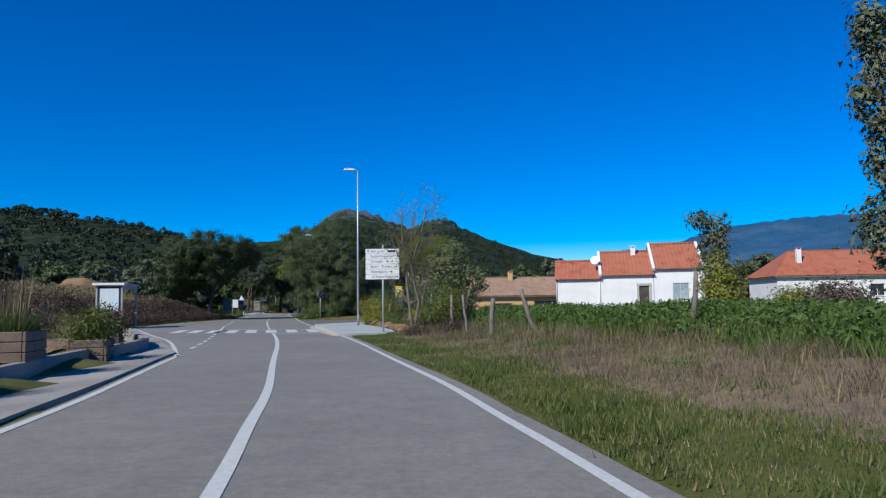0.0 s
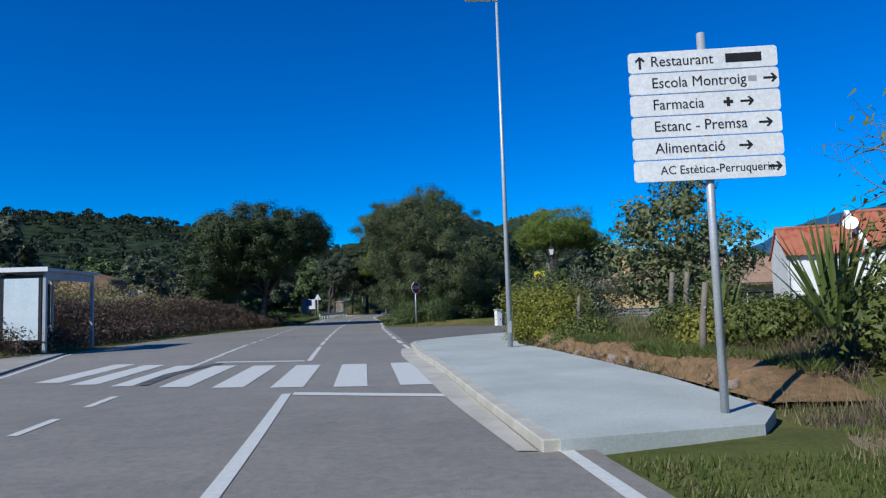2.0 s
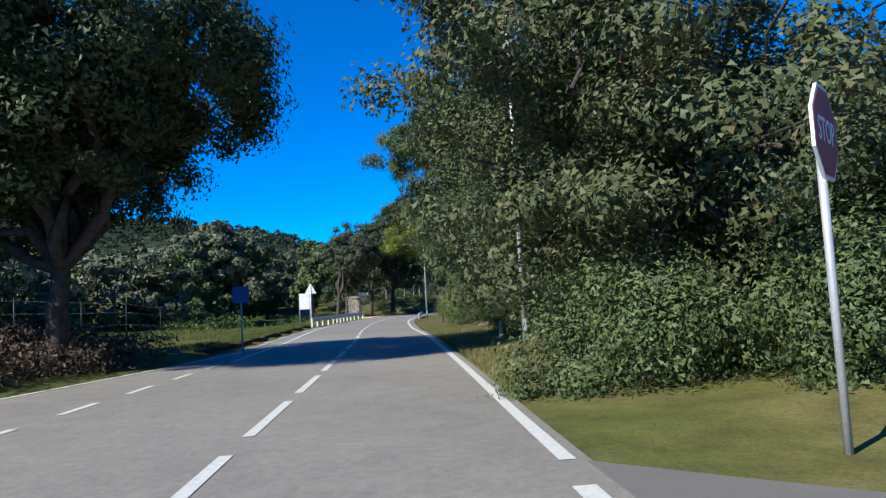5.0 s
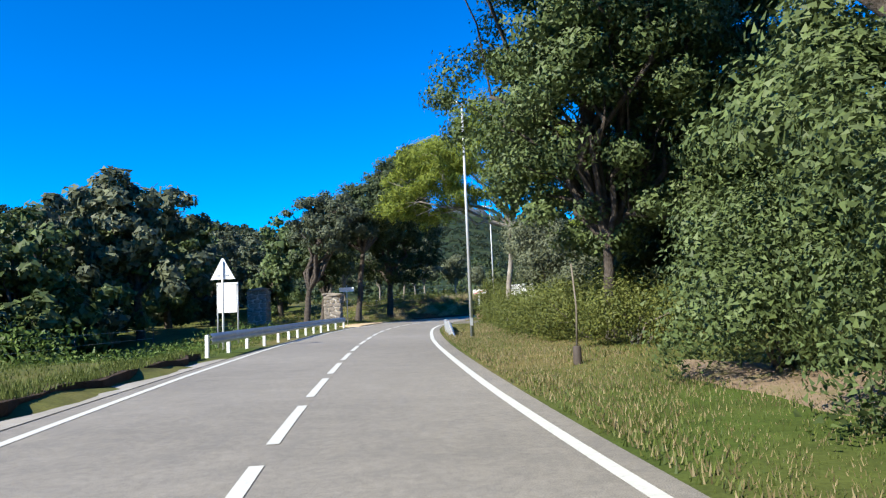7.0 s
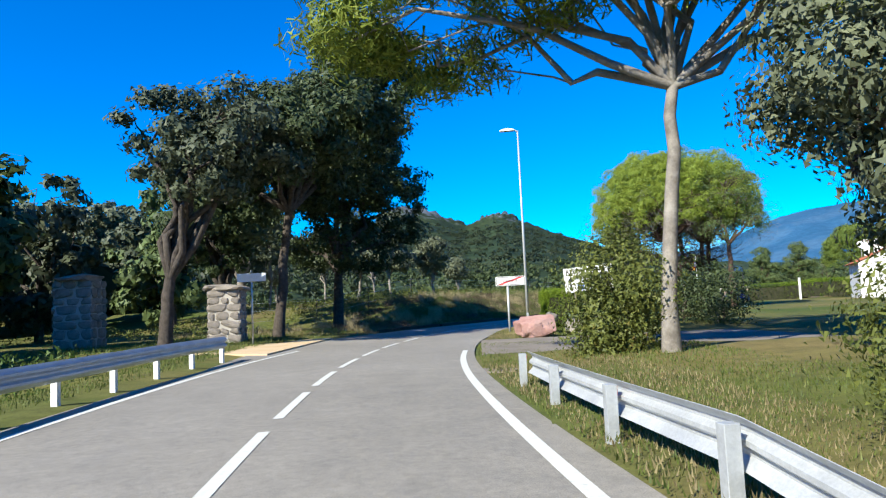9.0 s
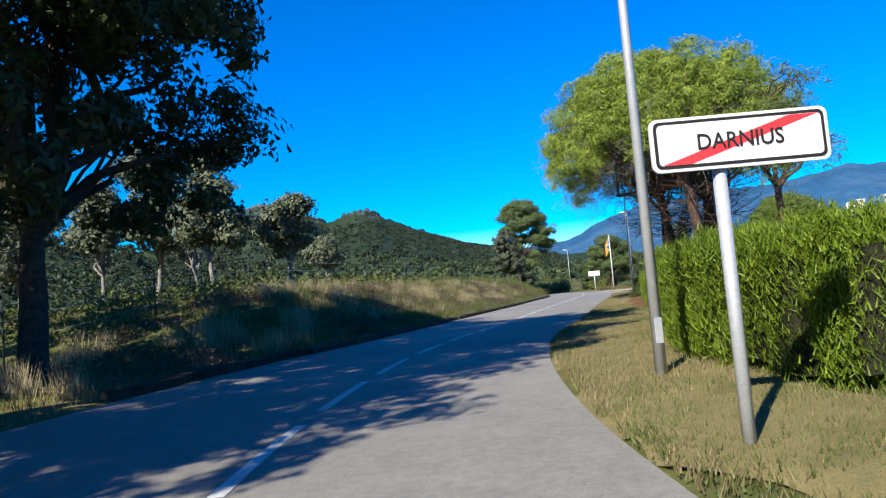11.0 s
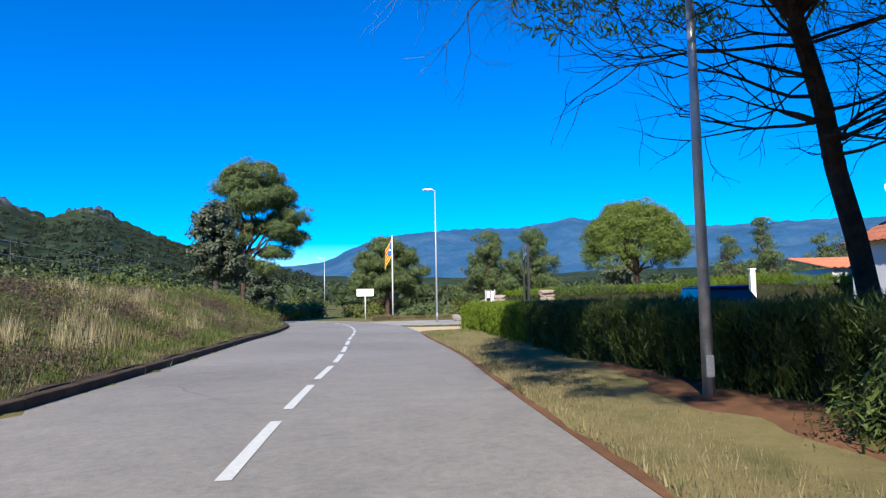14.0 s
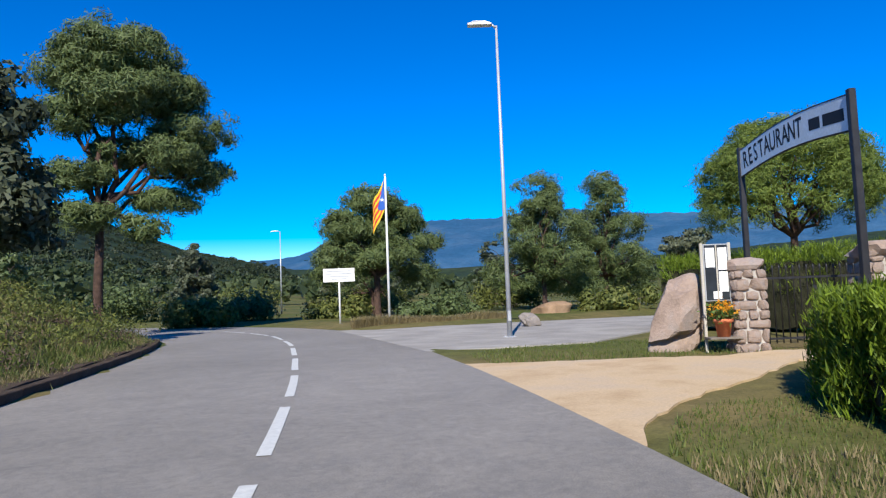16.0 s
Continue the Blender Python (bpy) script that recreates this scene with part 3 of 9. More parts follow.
# far mountains; their blue is air haze put into the colour
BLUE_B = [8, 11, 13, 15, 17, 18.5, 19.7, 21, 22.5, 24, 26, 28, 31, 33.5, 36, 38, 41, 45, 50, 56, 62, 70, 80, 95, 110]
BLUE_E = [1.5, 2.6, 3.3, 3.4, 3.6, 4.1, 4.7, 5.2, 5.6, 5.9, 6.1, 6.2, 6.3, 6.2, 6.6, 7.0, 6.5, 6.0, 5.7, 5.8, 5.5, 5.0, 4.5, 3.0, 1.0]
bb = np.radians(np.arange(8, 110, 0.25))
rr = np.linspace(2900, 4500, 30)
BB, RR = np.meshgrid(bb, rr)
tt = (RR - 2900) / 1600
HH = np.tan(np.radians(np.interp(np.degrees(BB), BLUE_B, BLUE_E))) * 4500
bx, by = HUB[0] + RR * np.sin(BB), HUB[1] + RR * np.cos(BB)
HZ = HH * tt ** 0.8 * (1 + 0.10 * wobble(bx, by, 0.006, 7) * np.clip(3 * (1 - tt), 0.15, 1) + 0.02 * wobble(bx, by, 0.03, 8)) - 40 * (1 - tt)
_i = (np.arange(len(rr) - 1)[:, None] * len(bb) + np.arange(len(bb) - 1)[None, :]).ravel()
backdrop = part("backdrop", mesh_of("far_mountains", np.stack([bx.ravel(), by.ravel(), HZ.ravel()], 1), np.stack([_i, _i + 1, _i + len(bb) + 1, _i + len(bb)], 1), M_FAR_HAZE, True), None, None)
tagged(backdrop, "mountain range on the horizon, blue haze put into its colour", "mountains", kind="structure")

# ================= road and markings =================


def ribbon(name, s, off_l, off_r, z, mat, thick=0.0, cols=2):
    """A strip that follows the road between two offsets."""
    s = np.asarray(s, float)
    rows = [along(s, np.asarray(off_l) + (np.asarray(off_r) - np.asarray(off_l)) * k / (cols - 1)) for k in range(cols)]
    p = np.stack(rows, 1)
    n = len(s)
    top = np.concatenate([p.reshape(-1, 2), np.broadcast_to(np.asarray(z, float).reshape(-1, 1), (n * cols, 1))], 1)
    i = (np.arange(n - 1)[:, None] * cols + np.arange(cols - 1)[None, :]).ravel()
    f = [tuple(q) for q in np.stack([i, i + 1, i + cols + 1, i + cols], 1).tolist()]
    v = top
    if thick:
        low = top.copy()
        low[:, 2] -= thick
        v = np.concatenate([top, low])
        m = n * cols
        for a in range(n - 1):
            l0, l1, r0, r1 = a * cols, (a + 1) * cols, a * cols + cols - 1, (a + 1) * cols + cols - 1
            f += [(l0, l1, l1 + m, l0 + m), (r1, r0, r0 + m, r1 + m)]
        f += [tuple(range(cols)) + tuple(range(m + cols - 1, m - 1, -1)), tuple(range((n - 1) * cols + cols - 1, (n - 1) * cols - 1, -1)) + tuple(range(m + (n - 1) * cols, m + n * cols))]
    return mesh_of(name, v, f, mat)


road = part("road", ribbon("road", WAY, -WIDE_L, WIDE_R, 0.0, M_ASPHALT, 0.1, 5), None, None)
tagged(road, "grey worn asphalt country road", "road", kind="structure")


def polygon(name, pts, z, mat, thick):
    bm = bmesh.new()
    top = [bm.verts.new((x, y, z)) for x, y in pts]
    f = bm.faces.new(top)
    f.normal_update()
    if f.normal.z < 0:
        f.normal_flip()
    ext = bmesh.ops.extrude_face_region(bm, geom=[f])
    for g in ext["geom"]:
        if isinstance(g, bmesh.types.BMVert):
            g.co.z -= thick
    bmesh.ops.recalc_face_normals(bm, faces=bm.faces)
    bmesh.ops.triangulate(bm, faces=[f for f in bm.faces if len(f.verts) > 4])
    me = bpy.data.meshes.new(name)
    bm.to_mesh(me)
    bm.free()
    me.materials.append(mat)
    return me


# the street that leaves to the right
SIDE_ROAD = [tuple(along(way_at_y(42.8), 2.82)), (-7.0, 42.6), (-5.6, 44.6), (-3.4, 46.0), (0, 46.9), (12, 49.0), (34, 50.0),
             (34, 60), (12, 60.4), (0.5, 59.9), (-2.6, 59.6), (-5.9, 58.4), (-7.5, 59.6), (-9.8, 60.3), (-12.3, 61.6), tuple(along(way_at_y(61.4), 2.82))]
side_road = part("side_road", polygon("side_road", SIDE_ROAD, 0.012, M_SIDE, 0.1), None, None)
tagged(side_road, "dark smooth asphalt side street joining the road", "road", kind="structure")

marks = empty("centre_line", Matrix(), "broken white centre line, slightly worn", "road marking", kind="structure")


def dash(parent, name, s0, s1, off, wide, z=0.006):
    n = max(2, int((s1 - s0) / 0.6) + 1)
    return part(name, ribbon(name, np.linspace(s0, s1, n), np.full(n, off - wide / 2), np.full(n, off + wide / 2), z, M_PAINT), None, parent)


def bent_line(parent, name, y0, y1, ys, offs, wide, z=0.006):
    """A line along the road whose offset changes on the way."""
    s = np.linspace(way_at_y(y0), way_at_y(y1), int((y1 - y0) / 0.6))
    off = np.interp(along(s)[:, 1], ys, offs)
    return part(name, ribbon(name, s, off - wide / 2, off + wide / 2, z, M_PAINT), None, parent)


dash(marks, "solid_line", way_at_y(-20), way_at_y(31.5), 0.0, 0.13)
dash(marks, "solid_line", way_at_y(37.5), way_at_y(43.2), 0.0, 0.12)
s = way_at_y(44.1)
while s < WAY[-1] - 40:
    dash(marks, "dash", s, s + 2.45, 0.0, 0.12)
    s += 3.3
edge = empty("edge_line", Matrix(), "white edge lines along the road", "road marking", kind="structure")
dash(edge, "right_line", way_at_y(-20), way_at_y(42.5), 2.62, 0.12)
s = way_at_y(43.3)
while s < way_at_y(60):
    dash(edge, "dash", s, s + 2.1, 2.62, 0.16)
    s += 3.2
bent_line(edge, "right_line", 61.5, 125, [61, 82, 92, 106, 118, 125], [2.7, 2.66, 2.53, 2.46, 2.56, 2.66], 0.13)
dash(edge, "left_line", way_at_y(-20), way_at_y(18.2), -2.42, 0.12)
bent_line(edge, "left_line", 73.5, 128, [73, 85, 96, 106, 120, 128], [-2.66, -2.68, -2.92, -2.95, -2.78, -2.72], 0.13)


def free_line(parent, name, pts, wide, z=0.006):
    p = smooth_line(pts)
    d = np.gradient(p, axis=0)
    d /= np.linalg.norm(d, axis=1)[:, None]
    n = np.stack([d[:, 1], -d[:, 0]], 1) * wide / 2
    v = np.concatenate([np.c_[p - n, np.full(len(p), z)], np.c_[p + n, np.full(len(p), z)]])
    m = len(p)
    f = [(i, i + m, i + m + 1, i + 1) for i in range(m - 1)]
    return part(name, mesh_of(name, v, f, M_PAINT), None, parent)


BAY = [tuple(along(way_at_y(17.8), -2.42)), (-8.3, 21.0), (-10.4, 25.7), (-13.0, 30.5), (-17.4, 38.9), (-19.5, 43.0), (-20.9, 49), (-21.9, 56), (-22.3, 62), (-22.55, 72), (-23.2, 79.5)]
free_line(edge, "bay_line", BAY, 0.12)
lay = empty("bay_dashes", Matrix(), "short white dashes between lane and bus bay", "road marking", kind="structure")
s0, s1 = way_at_y(21.0), way_at_y(73.0)
s = s0
while s < s1:
    y = float(along(s)[1])
    if not 32.0 < y < 37.2:
        solid = 37.2 <= y < 45.0
        off = -float(np.interp(y, [20, 28, 37.4, 45, 52, 64, 74], [2.5, 2.55, 2.6, 2.75, 2.75, 3.0, 2.75]))
        n = 3
        ln = 1.1 if not solid else 2.1
        dash(lay, "dash", s, s + ln, off, 0.12)
    s += 2.1
old_line = part("old_line", mesh_of("old_line", [(-11.15, 32.9, 0.0095), (-10.88, 32.9, 0.0095), (-11.42, 34.9, 0.0095), (-11.56, 37.3, 0.0095), (-11.84, 37.3, 0.0095), (-11.7, 34.9, 0.0095)], [(0, 1, 2, 5), (5, 2, 3, 4)], M_TAR), None, None)
tagged(old_line, "old lane line painted over in black", "road marking", kind="structure")
zebra = empty("zebra_crossing", Matrix(), "worn white zebra crossing", "crossing", kind="structure")
stripe = None
for k in range(-6, 2):
    a = Vector((-7.42 + 1.03 * k, 32.23 + (0.04 * k * k if k < 0 else 0.1 * k)))
    b = a + Vector((-1.02, 4.05))
    me = mesh_of("stripe", [(a.x, a.y, 0.007), (a.x + 0.54, a.y, 0.007), (b.x + 0.54, b.y, 0.007), (b.x, b.y, 0.007)], [(0, 1, 2, 3)], M_PAINT)
    part("stripe", me, None, zebra)
stops = empty("stop_line", Matrix(), "thin white stop lines before the crossing", "road marking", kind="structure")
for (x0, y0), (x1, y1) in (((-7.75, 31.35), (-5.4, 30.9)), ((-11.95, 37.55), (-9.65, 37.32))):
    part("bar", mesh_of("bar", [(x0, y0, 0.0075), (x1, y1, 0.0075), (x1 - 0.08, y1 + 0.3, 0.0075), (x0 - 0.08, y0 + 0.3, 0.0075)], [(0, 1, 2, 3)], M_PAINT), None, stops)
zebra_side = empty("zebra_crossing", Matrix(), "white zebra crossing over the side street", "crossing", kind="structure")
for k in range(6):
    x, y = -5.6 + 0.72 * k, 47.3 + 1.95 * k
    part("stripe", mesh_of("stripe", [(x, y, 0.02), (x + 3.4, y - 0.6, 0.02), (x + 3.6, y + 0.1, 0.02), (x + 0.25, y + 0.85, 0.02)], [(0, 1, 2, 3)], M_PAINT), None, zebra_side)

# pavement on the right with its kerb
PAVE = [(-4.15, 27.6), (-4.9, 30.6), (-6.0, 35.0), (-7.0, 38.6), (-7.6, 41.3), (-7.88, 42.4), (-7.88, 43.2), (-7.43, 44.4), (-6.27, 46.5), (-5.1, 47.6), (-3.0, 48.3), (4, 49.1), (4, 47.6),
        (-2.0, 45.4), (-4.3, 44.6), (-4.9, 43.2), (-4.75, 40.6), (-4.0, 38.2), (-3.2, 35.0), (-2.5, 32.0), (-2.05, 29.0), (-2.4, 28.2)]
pavement = part("pavement", polygon("pavement", PAVE, 0.095, M_PAVE, 0.15), None, None)
tagged(pavement, "pale textured concrete pavement on the corner", "pavement", kind="structure")


def kerb_run(name, pts, wide, z0, z1, label, mat=None, stone=1.0):
    """A kerb of single stones along a line."""
    e = empty(name, Matrix(), label, "kerb", kind="structure")
    p = smooth_line(pts, stone)
    for a, b in zip(p[:-1], p[1:]):
        d = b - a
        ln = float(np.hypot(*d))
        m = pose(a[0], a[1], 0, 0, 0, math.degrees(math.atan2(d[1], d[0])))
        bm = boxed(0.006, -wide / 2, z0, ln - 0.006, wide / 2, z1, 0.012)
        o = part("kerb_stone", bm, mat or M_KERB, e)
        o.matrix_world = m
    return e


kerb_run("kerb", [(-4.22, 27.6), (-5.0, 30.6), (-6.1, 35.0), (-7.1, 38.6), (-7.7, 41.3), (-7.98, 42.4), (-7.98, 43.25), (-7.51, 44.5), (-6.33, 46.6), (-5.14, 47.72), (-3.0, 48.42), (4, 49.2)], 0.16, -0.05, 0.1, "concrete kerb stones round the pavement corner")
gutter = part("gutter", mesh_of("gutter", np.concatenate([np.c_[q, np.full(len(q), 0.009)] for q in (
    smooth_line([(-4.34, 27.6), (-5.1, 30.6), (-6.2, 35.0), (-7.2, 38.6), (-7.78, 41.4), (-7.84, 42.8)], 1.0)[:15],
    smooth_line([(-4.5, 27.6), (-5.42, 30.6), (-6.6, 35.0), (-7.6, 38.6), (-8.1, 41.4), (-8.16, 42.8)], 1.0)[:15])]), [(i, i + 15, i + 16, i + 1) for i in range(14)], M_KERB), None, None)
tagged(gutter, "pale concrete gutter strip along the kerb", "gutter", kind="structure")

# concrete strip and kerb on the left before the bay
STRIP = [tuple(along(way_at_y(y), -2.62)) for y in (-10, 0, 6, 12, 17.6)] + [(-7.15, 18.2), (-10.75, 25.8), (-13.3, 30.7), (-17.8, 39.1), (-19.7, 42.8), (-21.2, 42.9), (-19.3, 39.0), (-14.9, 31.0), (-12.2, 26.3), (-8.9, 20.4)] + [tuple(along(way_at_y(y), -4.0)) for y in (15, 12, 6, 0, -10)]
strip = part("pavement", polygon("verge_strip", STRIP, 0.05, M_DUSTY, 0.16), None, None)
tagged(strip, "dusty concrete strip beside the bus bay", "pavement", kind="structure")
kerb_run("kerb", [tuple(along(way_at_y(y), -4.12)) for y in (-8, 0, 6, 12, 15)] + [(-8.98, 20.5), (-12.3, 26.4), (-15.0, 31.1), (-16.4, 33.6)], 0.2, -0.05, 0.34, "low kerb in front of the planters", M_DUSTY)

# sandy forecourt, track and the way to the right near the restaurant
SAND = [tuple(along(way_at_y(192.6), 2.4)), tuple(along(way_at_y(190.6), 2.4)), (-4.5, 191.3), (-3.9, 191.9), (-3.3, 192.3), (-2.6, 192.65), (-1.6, 193.0), (-0.4, 193.3), (0.7, 193.75), (1.7, 194.1), (3.6, 193.2), (4.6, 193.6), (3.0, 195.3), (1.5, 195.4), (0.5, 196.2), (-1.0, 197.0), (-2.0, 197.7), tuple(along(way_at_y(199.0), 2.4))]


def ragged_edge(pts, keep, amount, seed, step=0.22):
    """The outline with a worn, uneven edge on the sides from keep on."""
    rng = np.random.default_rng(seed)
    out = []
    for k, (a, b) in enumerate(zip(pts, pts[1:] + pts[:1])):
        n = 1 if k < keep or k == len(pts) - 1 else max(1, int(math.dist(a, b) / step))
        for j in range(n):
            q = amount * rng.uniform(-1, 1) if k >= keep and j else 0.0
            out.append((a[0] + (b[0] - a[0]) * j / n + q * 0.5, a[1] + (b[1] - a[1]) * j / n + q))
    return out


sand = part("forecourt", polygon("forecourt", ragged_edge(SAND, 2, 0.07, 3), -0.004, M_SAND, 0.08), None, None)
tagged(sand, "sandy ochre gravel entrance to the restaurant", "forecourt", kind="structure")
RIGHT_WAY = [tuple(along(way_at_y(201.5), 2.8)), (2.5, 199.6), (6, 201.2), (14, 203), (19, 204), (19, 207), (14, 208.4), (5.6, 210.8), (3.0, 212.5), tuple(along(way_at_y(212.5), 2.8))]
right_way = part("side_road", polygon("right_way", RIGHT_WAY, 0.002, M_DUSTY, 0.08), None, None)
tagged(right_way, "pale dusty lane leaving the bend", "road", kind="structure")
APRON = [tuple(along(way_at_y(119), 2.85)), (-21, 118), (-17, 124), (-18, 130.4), (-21.8, 130.3), (-25.0, 130.1), (-26.3, 130.0), tuple(along(way_at_y(130.2), 2.85))]
apron = part("parking_area", polygon("apron", APRON, -0.004, M_DIRTROAD, 0.08), None, None)
tagged(apron, "dusty gravel pull-in beside the road", "parking area", kind="structure")
TRACK = [tuple(along(way_at_y(126.5), -3.2)), tuple(along(way_at_y(135.5), -4.3)), (-37.0, 134.4), (-48, 137), (-60, 141), (-60, 136), (-48, 132), (-37.5, 129.0)]
track = part("track", polygon("track", TRACK, 0.05, M_SAND, 0.3), None, None)
tagged(track, "sandy earth track leaving the road", "track", kind="structure")
# earth kerb, coloured dark because its road face lies in shade
kerb_run("kerb", [tuple(along(way_at_y(y), -float(np.interp(way_at_y(y), WAY, WIDE_L)) - 0.07)) for y in (146, 152, 158, 164, 170, 176, 182, 188, 194, 200, 205, 209, 212)], 0.2, -0.08, 0.14, "low earth kerb under the grass bank, shade put into its colour", M_SHADE_SOIL, 1.5)

# strip darkened by colour for the shade at the bank's foot
gut_s = np.arange(way_at_y(140), way_at_y(211), 0.5)
gut_w = np.interp(gut_s, WAY, WIDE_L)
gutter = part("soil_strip", ribbon("soil_strip", gut_s, -gut_w - 0.5 - 0.1 * np.sin(gut_s * 1.3) - 0.06 * np.sin(gut_s * 3.7), -gut_w - 0.16, np.repeat(0.15 + 0.02 * np.sin(gut_s * 2.1), 3), M_SHADE_SOIL, 0.25, 3), None, None)
tagged(gutter, "earth between kerb and grass bank, shade put into its colour", "soil", kind="structure")
# earth lip between the shoulder and the meadow, coloured dark for its shaded face
lip_s = np.arange(way_at_y(76.5), way_at_y(101), 0.6)
lip_w = np.interp(lip_s, WAY, WIDE_L) + 0.62 + 0.1 * np.sin(lip_s * 1.7) + 0.07 * np.sin(lip_s * 4.1)
lip = part("verge_edge", ribbon("verge_edge", lip_s, -lip_w - 0.42, -lip_w, 0.19 + 0.03 * np.sin(np.repeat(lip_s, 3) * 2.9), M_SHADE_SOIL, 0.5, 3), None, None)
tagged(lip, "earth edge of the meadow, shade put into its colour", "verge", kind="structure")
# reddish leaf litter along the asphalt and under the pines
lit_s = np.arange(way_at_y(144), way_at_y(190.5), 0.4)
lit_w = np.interp(lit_s, WAY, WIDE_R)
litter = part("soil_strip", ribbon("soil_strip", lit_s, lit_w - 0.05, lit_w + 0.05 + 0.03 * np.sin(lit_s * 2.3) + 0.02 * np.sin(lit_s * 5.9), 0.008, M_SOIL, 0.12, 3), None, None)
tagged(litter, "reddish brown leaf litter along the asphalt edge", "leaf litter", kind="structure")


def ground_patch(name, s0, s1, inner, outer, mat, label, category, lift=0.03, step=0.3):
    """A thin layer of litter that lies on the ground between two offsets."""
    s = np.arange(s0, s1, step)
    q = np.linspace(0, 1, 9)
    end = np.clip(np.minimum(s - s0, s1 - s) / 2.5, 0.05, 1) ** 0.5
    a, b = np.interp(s, np.linspace(s0, s1, len(inner)), inner), np.interp(s, np.linspace(s0, s1, len(outer)), outer)
    mid = (a + b) / 2
    a = mid + (a - mid) * end + 0.09 * np.sin(s * 1.9) + 0.08 * np.sin(s * 4.3 + 1) + 0.08 * np.sin(s * 0.83)
    b = mid + (b - mid) * end + 0.09 * np.sin(s * 2.6) + 0.08 * np.sin(s * 5.1 + 2) + 0.1 * np.sin(s * 0.71)
    p = np.stack([along(s, a + (b - a) * k) for k in q], 1)
    z = ground_height(p[..., 0].ravel(), p[..., 1].ravel()).reshape(p.shape[:2]) + lift * np.sin(q * math.pi)[None, :] ** 0.4 - 0.005
    v = np.concatenate([p, z[..., None]], -1).reshape(-1, 3)
    i = (np.arange(len(s) - 1)[:, None] * 9 + np.arange(8)[None, :]).ravel()
    o = part(name, mesh_of(name, v, np.stack([i, i + 1, i + 10, i + 9], 1), mat, True), None, None)
    return tagged(o, label, category, kind="stuff")


ground_patch("leaf_litter", way_at_y(155.5), way_at_y(176), [4.3, 4.2, 4.1, 4.2, 4.6], [6.2, 7.4, 7.8, 7.2, 5.8], M_SOIL, "red-brown pine litter under the grove and hedge", "leaf litter", 0.09)
ground_patch("dry_turf", way_at_y(133), way_at_y(190), [2.78, 2.72, 2.8, 2.88, 2.9], [5.2, 5.3, 5.0, 5.4, 5.6], M_TURF, "short dry yellowed turf beside the road", "turf", 0.04)
ground_patch("dry_soil", way_at_y(1), way_at_y(15), [4.9, 4.7, 4.8, 4.6], [7.6, 8.4, 7.6, 7.4], M_DRYSOIL, "strip of bare pinkish dry soil on the verge", "soil", 0.05)
ground_patch("dry_soil", way_at_y(12), way_at_y(27), [5.0, 4.4, 4.2], [6.8, 7.2, 5.8], M_DRYSOIL, "patch of bare pinkish dry soil on the verge", "soil", 0.035)
ground_patch("dry_soil", way_at_y(84.5), way_at_y(92.5), [4.7, 5.0, 4.8], [6.4, 7.0, 6.2], M_DRYSOIL, "bare brown soil under the oak scrub", "soil", 0.05)
sh_s = np.arange(way_at_y(74), way_at_y(101), 0.5)
sh_w = np.interp(sh_s, WAY, WIDE_L)
shoulder = part("shoulder", ribbon("shoulder", sh_s, -sh_w - 0.66 - 0.08 * np.sin(sh_s * 1.3), -sh_w + 0.02, 0.012, M_DUSTY, 0.1, 3), None, None)
tagged(shoulder, "narrow strip of pale gravel beside the asphalt", "shoulder", kind="structure")
ground_patch("dry_soil", way_at_y(-2), way_at_y(24), [-7.6, -7.6, -9.6], [-4.3, -4.25, -5.4], M_EARTH, "bare ochre soil round the planters", "soil", 0.03)
# ================= trees and plants =================


def lumpy(d, rng, amount=0.22):
    """An uneven radius for directions d."""
    k = rng.normal(size=(7, 3)) * 2.2
    p = rng.uniform(0, 6.28, 7)
    return 1 + amount * np.sin(d @ k.T + p).sum(1) / 2.6


def clump_places(rng, lobes, n, fill=0.55, uneven=0.22):
    """Places of leaf clumps in and mostly on the lobes (x, y, z, rx, ry, rz)."""
    L = np.array(lobes, float)
    w = (L[:, 3] * L[:, 4] + L[:, 3] * L[:, 5] + L[:, 4] * L[:, 5])
    pick = rng.choice(len(L), n, p=w / w.sum())
    d = rng.normal(size=(n, 3))
    d /= np.linalg.norm(d, axis=1)[:, None]
    r = (fill + (1 - fill) * rng.uniform(0, 1, n) ** 0.6)
    out = np.zeros((n, 3))
    for i in range(len(L)):
        m = pick == i
        out[m] = L[i, :3] + d[m] * L[i, 3:] * (r[m] * lumpy(d[m], rng, uneven))[:, None]
    return out, d


def branch(a, b, r0, r1, rng, bend=0.12, n=5):
    a, b = np.array(a, float), np.array(b, float)
    t = np.linspace(0, 1, n)[:, None]
    ln = np.linalg.norm(b - a)
    p = a + (b - a) * t + rng.normal(size=(n, 3)) * bend * ln * np.sin(t * np.pi) * 0.5
    p[:, 2] += 0.12 * ln * np.sin(t[:, 0] * np.pi)
    return p, np.linspace(r0, r1, n)


